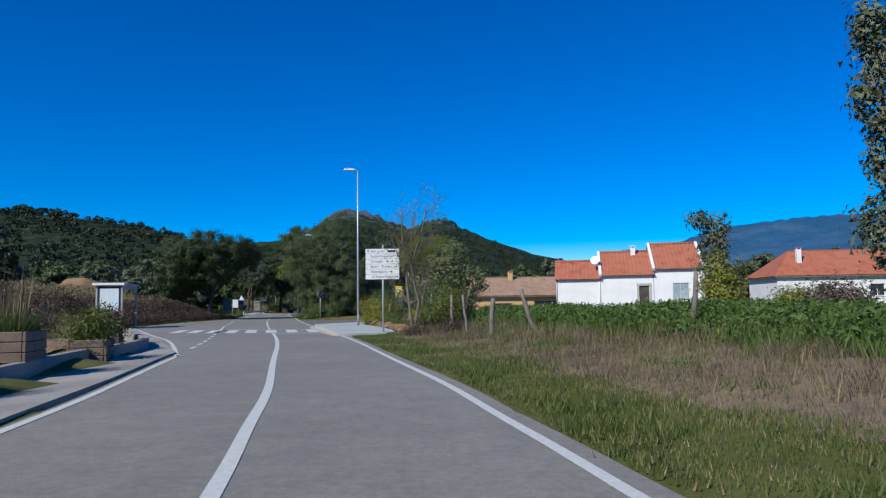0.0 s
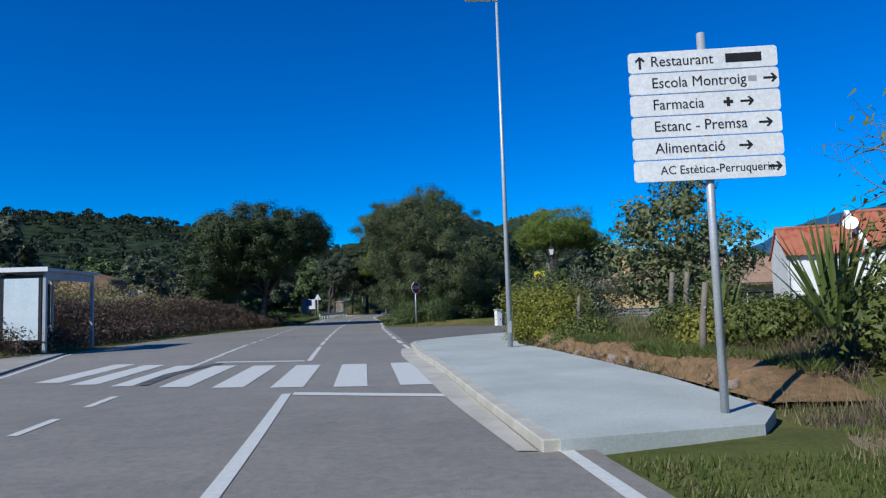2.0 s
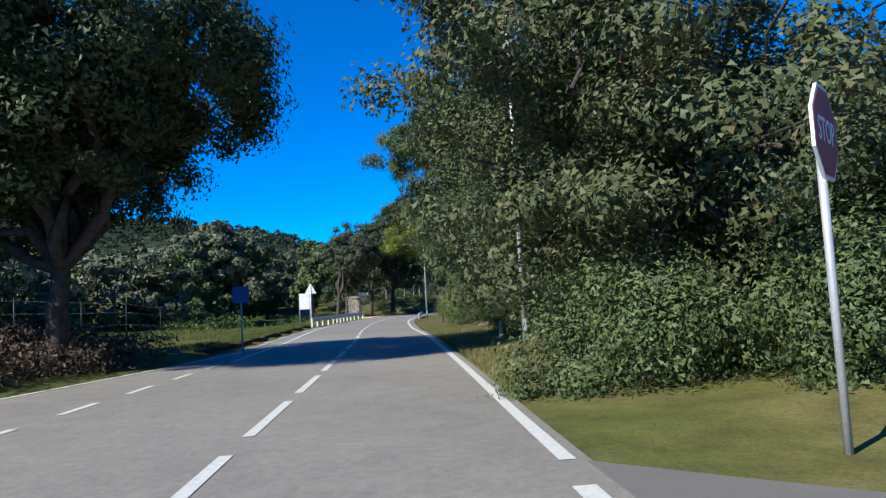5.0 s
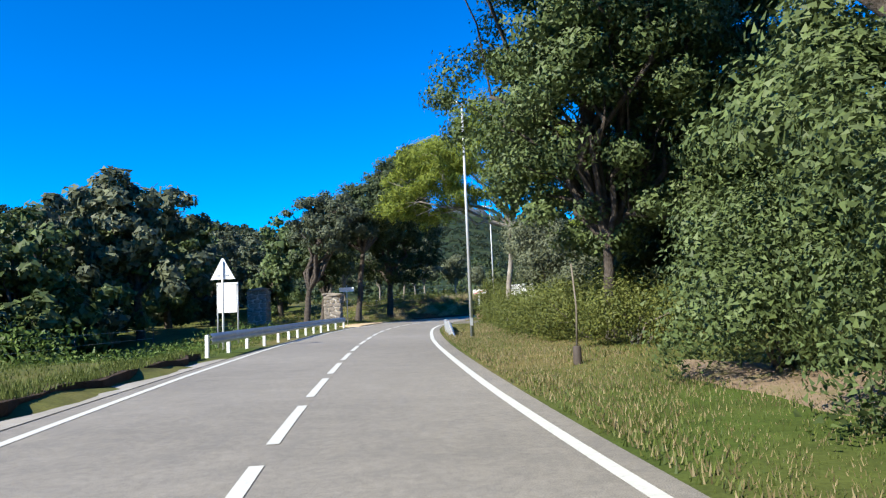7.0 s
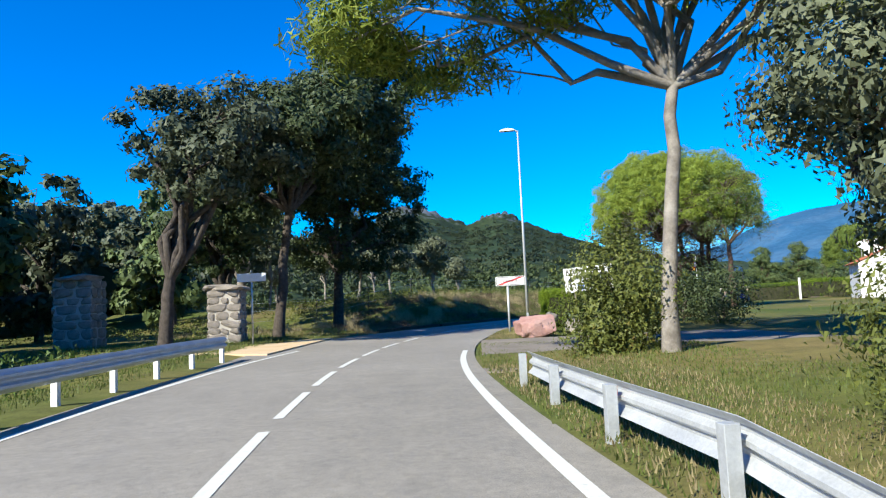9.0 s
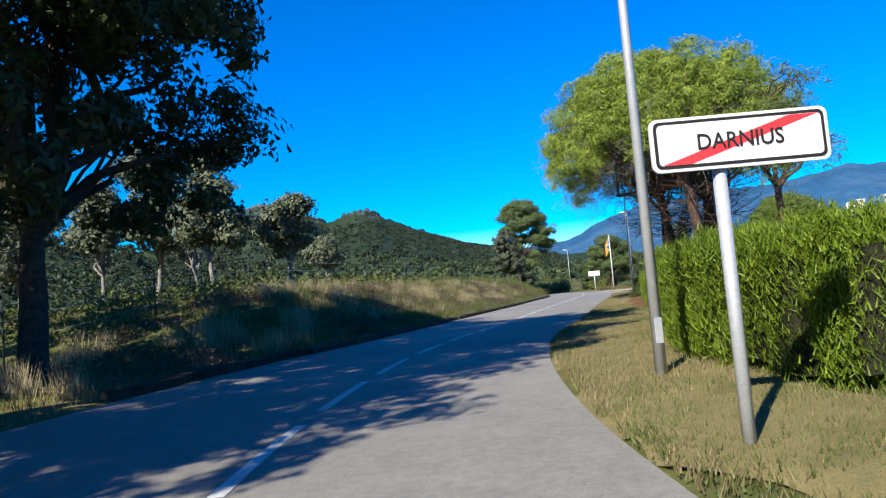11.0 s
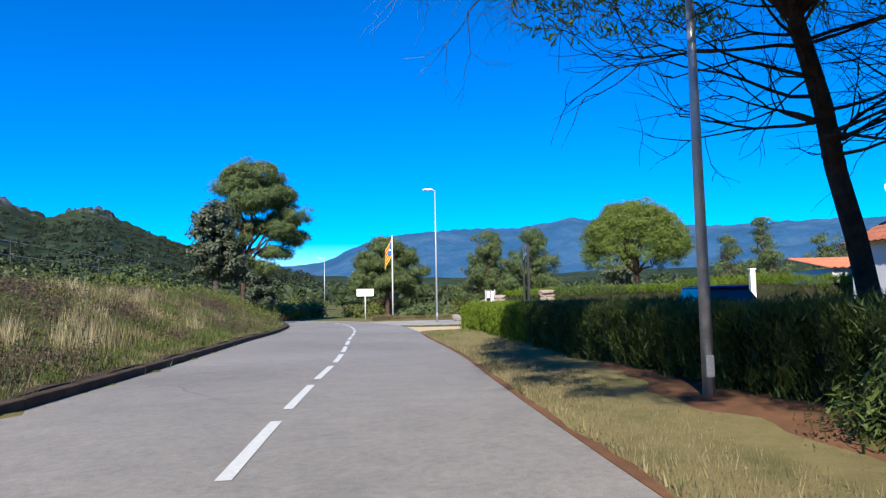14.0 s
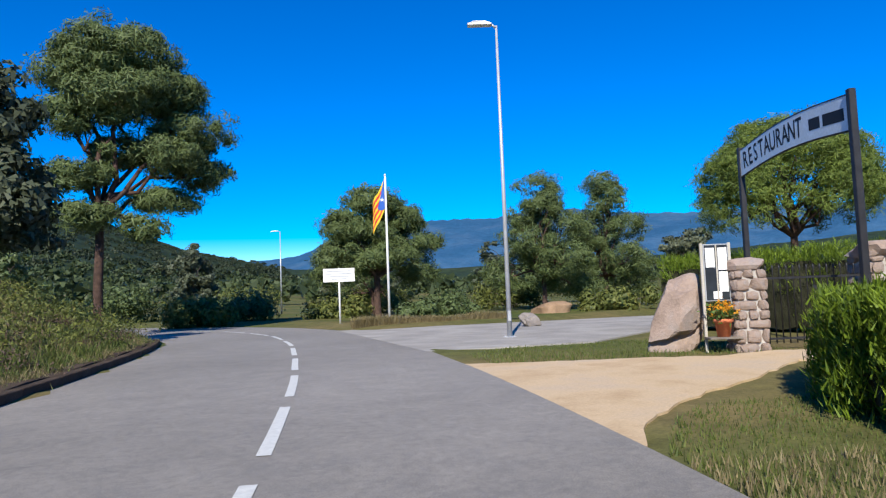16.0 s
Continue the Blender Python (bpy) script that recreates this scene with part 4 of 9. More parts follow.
def make_tree(name, x, y, lobes, leaves, leaf, leaf_mat, bark, label, category="tree", trunk_r=0.25, fork=0.35, lean=(0, 0),
              seed=1, kind="oak", per=22, spread=0.42, stems=1, twigs=26, z=None, group="", dead=0, fine=False, shells=None):
    """A tree: tapered trunk with limbs and twigs as one mesh, and a crown of many single leaves or needles."""
    rng = np.random.default_rng(seed)
    zb = height_at(x, y) - 0.12 if z is None else z
    e = empty(name, pose(x, y, zb), label, category, group)
    L = np.array(lobes, float)
    top = float((L[:, 2] + L[:, 5] * 0.3).max())
    items = []
    for st in range(stems):
        off = rng.normal(size=2) * (0.5 if stems > 1 else 0.0)
        fz = fork * top
        tip = (lean[0] + off[0] * 2.0, lean[1] + off[1] * 2.0, fz)
        p, r = branch((off[0], off[1], -0.2), tip, trunk_r, trunk_r * 0.72, rng, 0.018, 7)
        r[0] *= 1.35
        items.append(tube_arrays(p, r, 9))
        for i, l in enumerate(L):
            if stems > 1 and i % stems != st:
                continue
            end = l[:3] + np.array([0, 0, -0.15 * l[5]])
            q, rr_ = branch(tip, end, trunk_r * (0.42 if shells else 0.6), trunk_r * (0.12 if shells else 0.16), rng, 0.16, 6)
            items.append(tube_arrays(q, rr_, 7))
            for k in range(max(2, twigs // len(L))):
                d = rng.normal(size=3)
                d /= np.linalg.norm(d)
                d[2] = abs(d[2]) * 0.6 + (0.1 if kind != "pine" else 0.25)
                s0 = q[rng.integers(2, 6)]
                t1 = l[:3] + d * l[3:] * rng.uniform(0.6, 0.95)
                q2, r2 = branch(s0, t1, trunk_r * 0.17, 0.012, rng, 0.2, 5)
                items.append(tube_arrays(q2, r2, 5))
    for k in range(dead):
        q = rng.uniform(0.62, 0.98)
        a = p[0] + (p[-1] - p[0]) * q
        t = rng.uniform(0, 6.28)
        twig_spray(rng, a, (math.cos(t), math.sin(t), rng.uniform(-0.1, 0.35)), rng.uniform(0.8, 1.5), 0.03, 3, items, 0.1, 0.45)
    grey = []
    if dead and shells:
        cx, cy, mid, R = shells[0][:4]
        for k in range(dead * 3):
            t, q = rng.uniform(0, 6.28), rng.uniform(0.15, 0.9)
            a = (cx + math.cos(t) * R * q, cy + math.sin(t) * R * q, mid + rng.uniform(-0.9, 1.7))
            twig_spray(rng, a, (math.cos(t), math.sin(t), rng.uniform(-0.7, 0.1)), rng.uniform(0.6, 1.1), 0.016, 3, grey, -0.1, 0.6)
    v, f = join_arrays(items)
    part("trunk", mesh_of("trunk", v, f, bark, True), None, e)
    if grey:
        part("deadwood", mesh_of("deadwood", *join_arrays(grey), M_DEADWOOD, True), None, e, "bare grey twigs under the needles")
    if leaves:
        if leaf < 0.15:
            leaves, leaf = int(leaves * 0.72), leaf * 1.16
        n = max(1, leaves // per)
        c, d = clump_places(rng, shells or lobes, n, 0.6 if shells is None else 0.84, 0.22 if shells is None else 0.09)
        if shells:
            low = shells[0][2]
            out = np.hypot(c[:, 0] - shells[0][0], c[:, 1] - shells[0][1]) / shells[0][3]
            keep = c[:, 2] > low + (1.5 - 2.2 * np.clip((out - 0.55) / 0.35, 0, 1) if dead else 0.8 - 2.6 * np.clip((out - 0.55) / 0.35, 0, 1))
            c, d = c[keep], d[keep]
            n = len(c)
        if kind in ("pine", "umbrella"):
            dirs = rng.normal(size=(n * per, 3))
            dirs[:, 2] = dirs[:, 2] * 0.9 + 0.35
            dirs /= np.linalg.norm(dirs, axis=1)[:, None]
            big = np.repeat(rng.uniform(0.7, 1.4, n), per)[:, None]
            pos = np.repeat(c, per, 0) + dirs * spread * big * rng.uniform(0.5, 1.15, (n * per, 1)) * np.array([1.0, 1.0, 0.8])
            v, f = leaf_arrays(rng, pos, leaf * 0.8, 0.0, 5.6, None, False, dirs + 0.4 * np.repeat(d, per, 0))
        else:
            q = rng.normal(size=(n * per, 3))
            q /= np.linalg.norm(q, axis=1)[:, None]
            big = np.repeat(rng.uniform(0.7, 1.35, n), per)[:, None]
            pos = np.repeat(c, per, 0) + q * spread * big * rng.uniform(0.35, 1.25, (n * per, 1)) * np.array([1.0, 1.0, 0.75])
            v, f = leaf_arrays(rng, pos, leaf * (1.0 if fine else 1.25), 0.2, 1.4, None, fine, q + 0.6 * np.repeat(d, per, 0) + np.array([0, 0, 0.35]))
        part("crown", mesh_of("crown", v, f, leaf_mat), None, e)
    return e


def twig_spray(rng, a, d, length, r, depth, out, rise=0.1, fan=0.55):
    """A branch that forks again and again into finer twigs."""
    d = np.asarray(d, float) / np.linalg.norm(d)
    n = 5
    p = [np.asarray(a, float)]
    for k in range(n - 1):
        d = d + rng.normal(size=3) * 0.13 + np.array([0, 0, rise * 0.25])
        d /= np.linalg.norm(d)
        p.append(p[-1] + d * length / (n - 1))
    out.append(tube_arrays(p, np.linspace(r, r * 0.55, n), 6 if depth > 2 else 4))
    tips = [(p[-1], d)]
    if depth > 0:
        tips = []
        for k in range(2 + (rng.uniform() < 0.75)):
            e = d + rng.normal(size=3) * fan
            tips += twig_spray(rng, p[-1 - (k > 1)], e, length * rng.uniform(0.62, 0.85), r * 0.55, depth - 1, out, rise, fan)
    return tips


def round_lobes(rng, n, w, h, base, size, flat=0.85):
    """Lobes of a broad crown: w wide, from base up to h."""
    out = []
    for i in range(n):
        a = 2 * math.pi * i / max(1, n - 1) + rng.uniform(-0.4, 0.4)
        k = 0.0 if i == n - 1 else rng.uniform(0.55, 0.9)
        r = size * rng.uniform(0.8, 1.15)
        zc = rng.uniform(base + r * 0.6, h - r * 0.85) if i < n - 1 else h - r * flat
        out.append((math.cos(a) * (w / 2 - r) * k, math.sin(a) * (w / 2 - r) * k, zc, r, r, r * flat))
    return out


def oak(x, y, w, h, base, leaves, mat, label, seed, size=None, shift=0.0, leaf=0.17, bark=None, group="", n=9, per=140, trunk_r=0.26, spread=0.52, **kw):
    rng = np.random.default_rng(seed)
    lobes = [(a + shift, *q) for a, *q in round_lobes(rng, n, w, h, base, size or w * 0.24)]
    return make_tree("oak_tree", x, y, lobes, leaves, leaf, mat, bark or M_BARK, label, "tree", trunk_r, 0.3, (rng.uniform(-.3, .3), rng.uniform(-.3, .3)), seed, "oak", per, spread, group=group, **kw)


# the oak on the left verge and the dense row on the right
BROAD = [(3.3 * math.cos(0.8 * k), 3.2 * math.sin(0.8 * k), 6.9 + 0.3 * math.sin(5 * k), 1.9, 1.9, 1.5) for k in range(8)] + [(0, 0, 7.4, 2.4, 2.4, 1.6)]
BROAD += [(-3.4 + 1.7 * k, -2.2 + 1.1 * (k % 3), 4.7 + 0.2 * k, 1.8, 1.8, 1.5) for k in range(4)] + [(-2.6, 1.8, 4.4, 1.9, 1.9, 1.5), (-0.4, 2.4, 4.9, 1.7, 1.7, 1.3), (-3.6, -0.4, 3.2, 1.6, 1.6, 1.3)]
make_tree("oak_tree", -24.2, 70.3, BROAD, 230000, 0.066, M_OAK_DARK, M_BARK, "dark dense evergreen oak beside the road", "tree", 0.26, 0.3, (0.2, 0), 3, "oak", 200, 0.5)
oak(-11.4, 68.0, 11.0, 8.6, 0.5, 200000, M_OAK_RUST, "large evergreen oak with some rusty brown leaves", 4, leaf=0.05, n=17, per=340)
oak(-13.2, 78.3, 9.8, 11.0, 1.2, 190000, M_OAK, "tall evergreen oak overhanging the verge", 5, leaf=0.046, n=16, per=360, fine=True)
# dark leaves put the shade on this crown into its colour
oak(-14.4, 84.9, 11.8, 12.2, 2.2, 270000, M_OAK_DARK, "tall leafy oak overhanging the verge", 6, leaf=0.058, n=22, per=380, size=2.6, bark=M_BARK_PALE, trunk_r=0.34)
# a tall oak that leans out over the carriageway
OVER = [(-3.4, -2.6, 9.8, 1.8, 1.8, 1.2), (-1.7, -3.6, 10.4, 2.3, 2.3, 1.5), (0.1, -2.4, 9.8, 2.1, 2.1, 1.5), (-0.9, -0.8, 9.2, 1.9, 1.9, 1.3), (1.7, -4.0, 10.2, 2.4, 2.4, 1.6), (-0.2, -5.0, 10.9, 2.2, 2.2, 1.3), (2.1, -1.0, 9.6, 2.4, 2.4, 1.6), (-2.1, -1.6, 10.9, 2.0, 2.0, 1.2), (2.9, 1.0, 8.6, 2.0, 2.0, 1.5), (1.1, 1.4, 9.8, 2.2, 2.2, 1.5),
        (-2.2, -0.2, 5.3, 1.3, 1.3, 1.1), (-1.5, 0.2, 4.0, 1.2, 1.2, 1.0), (-0.4, 0.5, 3.3, 1.4, 1.4, 1.2), (1.0, -0.2, 4.2, 1.7, 1.7, 1.4), (2.6, 0.3, 3.4, 1.6, 1.6, 1.4), (3.8, 0.2, 5.2, 2.0, 2.0, 1.7), (-0.4, -0.2, 5.7, 1.7, 1.7, 1.4), (1.8, 0.2, 6.4, 2.0, 2.0, 1.7), (-1.9, 0.4, 7.0, 1.6, 1.6, 1.3), (0.6, 0.6, 7.9, 1.9, 1.9, 1.5),
        (-1.4, -1.4, 6.9, 1.3, 1.3, 1.1), (-0.4, -1.6, 6.2, 1.3, 1.3, 1.1), (0.4, -1.4, 7.3, 1.4, 1.4, 1.2), (1.4, -1.2, 6.4, 1.4, 1.4, 1.2), (-0.9, -1.5, 5.2, 1.1, 1.1, 1.0), (0.5, -1.3, 5.0, 1.3, 1.3, 1.1), (2.3, -1.0, 7.7, 1.4, 1.4, 1.2)]
make_tree("oak_tree", -18.8, 98.8, OVER, 310000, 0.056, M_OAK, M_BARK, "tall oak leaning out over the road", "tree", 0.15, 0.2, (0, -0.2), 16, "oak", 380, 0.5, twigs=60)
oak(-14.6, 92.6, 8.6, 10.6, 0.2, 130000, M_OAK, "leafy oak with low branches beside the road", 7, leaf=0.056, n=14, per=420)
oak(-15.4, 103.0, 8.6, 11.4, 0.4, 150000, M_OAK_DARK, "tall dark oak behind the brambles", 8, leaf=0.062, n=19, per=300, size=2.0)
oak(-15.4, 110.5, 6.4, 7.4, 0.3, 80000, M_OAK_GREY, "dull dark oak behind the brambles", 9, leaf=0.062, n=13, per=200)
oak(-18.6, 110.0, 3.8, 3.7, 0.2, 36000, M_OLIVE, "low grey-green oak behind the brambles", 17, leaf=0.058, n=9, per=180)
oak(-13.6, 117.0, 8.0, 7.4, 0.3, 60000, M_OLIVE, "grey-green oak behind the brambles", 14, leaf=0.07, n=12, per=200)
# two oaks with their shade painted in by the darker leaves
oak(-7.2, 76.0, 6.0, 6.4, 0.3, 24000, M_OAK_DARK, "oak behind the street corner, shade put into its leaf colour", 10, leaf=0.2, n=9)
oak(-6.0, 84.0, 5.2, 5.6, 0.3, 16000, M_OAK_DARK, "oak behind the street corner, shade put into its leaf colour", 11, leaf=0.2, n=9)
oak(-20.0, 115.6, 5.4, 5.2, 0.2, 40000, M_OLIVE, "grey-green oak behind the brambles", 15, leaf=0.062, n=10, per=180)
oak(3.0, 92.0, 8.0, 6.6, 1.0, 12000, M_PINE_BLUE, "grey-green tree behind the garden wall", 12, leaf=0.22, n=8)
oak(11.0, 96.0, 9.0, 6.8, 1.0, 12000, M_OAK, "green tree behind the ochre house", 13, leaf=0.24, n=8)

# umbrella pine at the street corner
UMB = [(0, 0, 8.0, 3.2, 3.2, 1.5), (-1.6, 0.4, 7.2, 2.0, 2.0, 1.3), (1.7, -0.3, 7.2, 2.1, 2.1, 1.3), (0.3, 1.6, 7.4, 2.2, 2.2, 1.3), (3.6, 0.2, 6.6, 1.3, 1.3, 0.9), (-0.2, -1.7, 7.1, 2.0, 2.0, 1.2)]
make_tree("pine_tree", -1.9, 87.6, UMB, 110000, 0.05, M_PINE_MID, M_BARK_PALE, "umbrella pine with pale forked trunk", "tree", 0.33, 0.42, (-0.6, 0), 21, "umbrella", 70, 0.5, twigs=40)

# yellow-green pine beyond the lamp
YP = [(0, 0, 11.2, 2.9, 2.9, 1.3), (-3.6, -0.8, 9.2, 2.1, 2.1, 1.0), (-5.2, -1.2, 7.8, 1.6, 1.6, 0.8), (-1.2, -1.0, 9.0, 1.9, 1.9, 0.9), (2.9, 0.4, 9.8, 2.2, 2.2, 1.0), (5.0, 0.4, 8.2, 2.0, 2.0, 0.9), (0.8, -1.6, 7.4, 1.7, 1.7, 0.8), (-2.9, 1.6, 10.2, 1.9, 1.9, 0.9), (1.4, 2.0, 11.0, 2.2, 2.2, 1.0), (3.1, -1.4, 6.4, 1.6, 1.6, 0.7), (-4.3, 0.6, 6.4, 1.3, 1.3, 0.6),
      (6.6, 0.8, 7.2, 1.6, 1.6, 0.8), (4.2, 1.2, 10.4, 1.8, 1.8, 0.9), (-2.2, -0.4, 7.0, 1.5, 1.5, 0.7), (-5.9, -0.6, 6.6, 1.1, 1.1, 0.5), (5.4, -0.8, 6.2, 1.4, 1.4, 0.7), (1.4, 0.4, 8.6, 1.8, 1.8, 0.8), (-3.2, -1.4, 8.0, 1.4, 1.4, 0.7)]
make_tree("pine_tree", -22.4, 120.5, YP, 125000, 0.058, M_PINE_YELLOW, M_BARK_PALE, "broad pine with sunlit yellow-green tufts", "tree", 0.16, 0.46, (0.4, 0), 22, "pine", 80, 0.4, twigs=90)

# dark trees on the left past the track
oak(-35.0, 145.6, 11.6, 12.4, 3.3, 52000, M_OAK_DARK, "dark cork oak leaning over the verge", 31, shift=1.2, leaf=0.11, n=14, per=150, size=2.2, spread=0.62, trunk_r=0.33)
oak(-41.6, 147.8, 8.6, 13.0, 4.8, 22000, M_OAK_GREY, "tall cork oak with pale stripped trunk", 32, leaf=0.13, n=9, trunk_r=0.36, bark=M_BARK_PALE)
# the five highest lobes, out of view, are added to shade the road
TA = [(-.6, 0, 8.4, 2.6, 2.6, 2.2), (1.6, .6, 9.6, 2.4, 2.4, 2.0), (-2.4, .8, 7.0, 2.2, 2.2, 1.9), (-1.6, -1.6, 6.2, 2.0, 2.0, 1.7), (.6, 2.0, 7.6, 2.0, 2.0, 1.7), (3.6, .8, 10.2, 2.3, 2.3, 1.5), (3.9, 2.4, 10.6, 2.0, 2.0, 1.3), (3.3, -1.2, 10.4, 2.1, 2.1, 1.2), (2.9, 3.8, 9.8, 2.1, 2.1, 1.4), (1.0, -1.4, 9.4, 2.2, 2.2, 1.7), (3.4, -2.6, 8.8, 2.1, 2.1, 1.4), (1.6, -3.8, 8.2, 2.0, 2.0, 1.5), (4.6, -.4, 9.6, 1.8, 1.8, 1.2), (-.4, 3.6, 9.0, 2.2, 2.2, 1.7),
      (3.0, 4.0, 13.0, 1.8, 1.8, 1.1), (5.3, 5.0, 13.2, 1.8, 1.8, 1.0), (5.2, 3.0, 13.3, 1.8, 1.8, 1.1), (4.4, 1.4, 13.1, 1.7, 1.7, 1.1), (2.2, 1.4, 12.8, 1.8, 1.8, 1.2)]
make_tree("oak_tree", -35.6, 136.8, TA, 104000, 0.11, M_OAK_DARK, M_BARK, "tall dark cork oak reaching over the road", "tree", 0.24, 0.42, (.6, .2), 33, "oak", 160, 0.55)
oak(-37.6, 130.4, 7.4, 9.6, 4.6, 24000, M_OAK_GREY, "tall dull-green cork oak beside the track", 34, leaf=0.11, n=11, per=160, shift=1.9)
# oak added only for the shade it casts on the left bank
oak(-39.6, 139.8, 7.0, 8.8, 4.2, 20000, M_OAK_DARK, "tall dark cork oak added behind the track to shade the bank", 37, leaf=0.11, n=12, per=160)
for i, (x, y, w, h) in enumerate(((-34.4, 161.6, 4.2, 7.6), (-37.6, 164, 4.6, 8.0), (-38.2, 175, 4.6, 7.6), (-31.3, 166.5, 3.8, 5.6), (-44, 160, 6, 8.6), (-47, 171, 6, 8.0), (-41.5, 168, 4.2, 7.2), (-30.5, 184, 3.2, 5.0))):
    oak(x, y, w, h, 2.6, 7000, M_OAK_GREY if i in (4, 5) else M_OLIVE, "slim cork oak with pale stripped trunk", 40 + i, leaf=0.15, n=7, trunk_r=0.12, per=45, spread=0.4, bark=M_BARK_PALE, group="cork oaks in the meadow")

# wood behind the left meadow: a few trees, built once each and then repeated
FOREST = []
for k in range(4):
    FOREST.append(oak(-48 - 6 * k, 92 + 9 * k, 8.5, 7.4 + 0.8 * k, 0.9, 7600, (M_OLIVE, M_OAK, M_OAK_GREY, M_OLIVE)[k], "evergreen oak at the edge of the wood", 50 + k, leaf=0.25, n=11, per=75, group="trees at the wood's edge"))
rngf = np.random.default_rng(77)
SPOTS = [(-46, 106), (-47, 115), (-50.5, 121), (-47.6, 125.6), (-49, 98), (-52, 136.5), (-52, 78), (-60, 84), (-52, 112), (-50, 124), (-60, 104), (-66, 95), (-70, 112), (-62, 122), (-55, 128), (-58, 134),
         (-55, 68), (-63, 74), (-48, 62), (-57, 58), (-70, 66), (-52, 50), (-62, 48), (-66, 56), (-73, 82), (-56, 96),
         (-52, 144), (-60, 150), (-66, 140), (-50, 156), (-56, 164), (-64, 170), (-70, 158), 
         (-12, 256), (4, 262), (16, 250), (24, 262), (34, 244), (40, 258), (48, 236),
         (12, 104), (20, 100), (30, 108), (4, 112), (-4, 106), (14, 118), (38, 98), (48, 104), (58, 96), (-2, 122), (8, 130), (22, 128), (-6, 134), (40, 122),
         (60, 84), (70, 92), (52, 112), (64, 110), (44, 60), (56, 66)]
for i, (x, y) in enumerate(SPOTS):
    sc = rngf.uniform(0.98, 1.32) if x < -40 else rngf.uniform(0.75, 1.1)
    src = FOREST[i % 4]
    o = copy_thing(src, pose(x, y, height_at(x, y) - 0.15, 0, 0, rngf.uniform(0, 360)) @ Matrix.Diagonal((sc, sc, sc * rngf.uniform(0.85, 1.1), 1)))

# far woods on plain and slopes
def far_woods(name, n, seed, r0, r1, b0, b1, mat, label, size, per=70, top=9999.0, leaf=0.34):
    rng = np.random.default_rng(seed)
    b = np.radians(rng.uniform(b0, b1, n))
    r = np.sqrt(rng.uniform(r0 ** 2, r1 ** 2, n))
    x, y = HUB[0] + r * np.sin(b), HUB[1] + r * np.cos(b)
    s_, u, dl, dr, yc = road_frame(x, y)
    keep = (np.abs(u) > 34) | (r > 160)
    z = ground_height(x, y)
    keep &= z < top - 60 * rng.uniform(0, 1, n)
    x, y, r, z = x[keep], y[keep], r[keep], z[keep]
    hs = size * rng.uniform(0.7, 1.3, len(x)) * np.interp(r, [100, 900], [1, 1.35])
    d = rng.normal(size=(len(x) * per, 3))
    d /= np.linalg.norm(d, axis=1)[:, None]
    d[:, 2] = np.abs(d[:, 2]) * 1.0 - 0.15
    H = np.repeat(hs, per)
    c = np.stack([np.repeat(x, per), np.repeat(y, per), np.repeat(z + hs * 0.45, per)], 1) + d * H[:, None] * np.array([0.55, 0.55, 0.55]) * rng.uniform(0.75, 1.0, (len(H), 1))
    v, f = leaf_arrays(rng, c, 1.0, 0.2, 1.3)
    cc = np.repeat(c, 3, 0)
    v = cc + (v - cc) * (np.repeat(H, 3) * leaf)[:, None]
    o = part(name, mesh_of(name, v, f, mat), None, None)
    tagged(o, label, "woodland", kind="stuff")
    return o


far_woods("woodland", 900, 5, 60, 330, -85, -30, M_FARWOOD, "dense dark evergreen wood behind the meadow", 6.5, 90)
far_woods("woodland", 1300, 6, 210, 700, -32, 60, M_OAK_DARK, "mixed green woods on the plain", 5.0, 50)
far_woods("woodland", 1700, 7, 330, 1300, -75, -10, M_FARWOOD, "dark wooded hillside", 7.5, 62, 9999.0, 0.24)
far_woods("woodland", 1500, 8, 500, 2100, -20, 16, M_FARWOOD, "wooded slopes of the rocky hill", 6.5, 64, 230, 0.24)

# umbrella pine grove behind the hedge
def grove_pine(x, y, lean, r, seed, crown, leaves, label, top=None, bark=None):
    return make_tree("pine_tree", x, y, crown[0], leaves * 8 // 5, 0.047, M_PINE, bark or M_BARK_PINE, label, "tree", r, 0.46, lean, seed, "umbrella", 56, 0.36, twigs=40, dead=22, shells=crown[1], group="pine grove behind the hedge")


def dome(cx, cy, zc, R, h, n, seed, lobe=2.2):
    rng = np.random.default_rng(seed)
    out = [(cx, cy, zc + h - 1.4, lobe * 1.15, lobe * 1.15, 1.6)]
    for i in range(n):
        a = 2 * math.pi * (i + rng.uniform(-.2, .2)) / n
        k = R * (0.55 if i % 2 else 0.88)
        out.append((cx + math.cos(a) * k, cy + math.sin(a) * k, zc + (h - 1.6) * (1 - (k / R) ** 2) ** 0.6 * 0.85 + 0.9, lobe * rng.uniform(.85, 1.15), lobe * rng.uniform(.85, 1.15), 1.6))
    # the needles stand on a few overlapping bumps of one great dome
    mid, up = zc + 0.3 * h, 0.7 * h
    bumps = [(cx, cy, mid, R, R, up)]
    m = int(9 * R)
    for i in range(m):
        a = 2.4 * i + rng.uniform(-.2, .2)
        q = math.asin(min(.97, (i + .5) / m)) * 1.05 - .12
        k = R * .88 * math.cos(q)
        r = rng.uniform(.75, 1.15)
        bumps.append((cx + math.cos(a) * k, cy + math.sin(a) * k, mid + up * .88 * math.sin(q), r, r, r * .8))
    return out, bumps


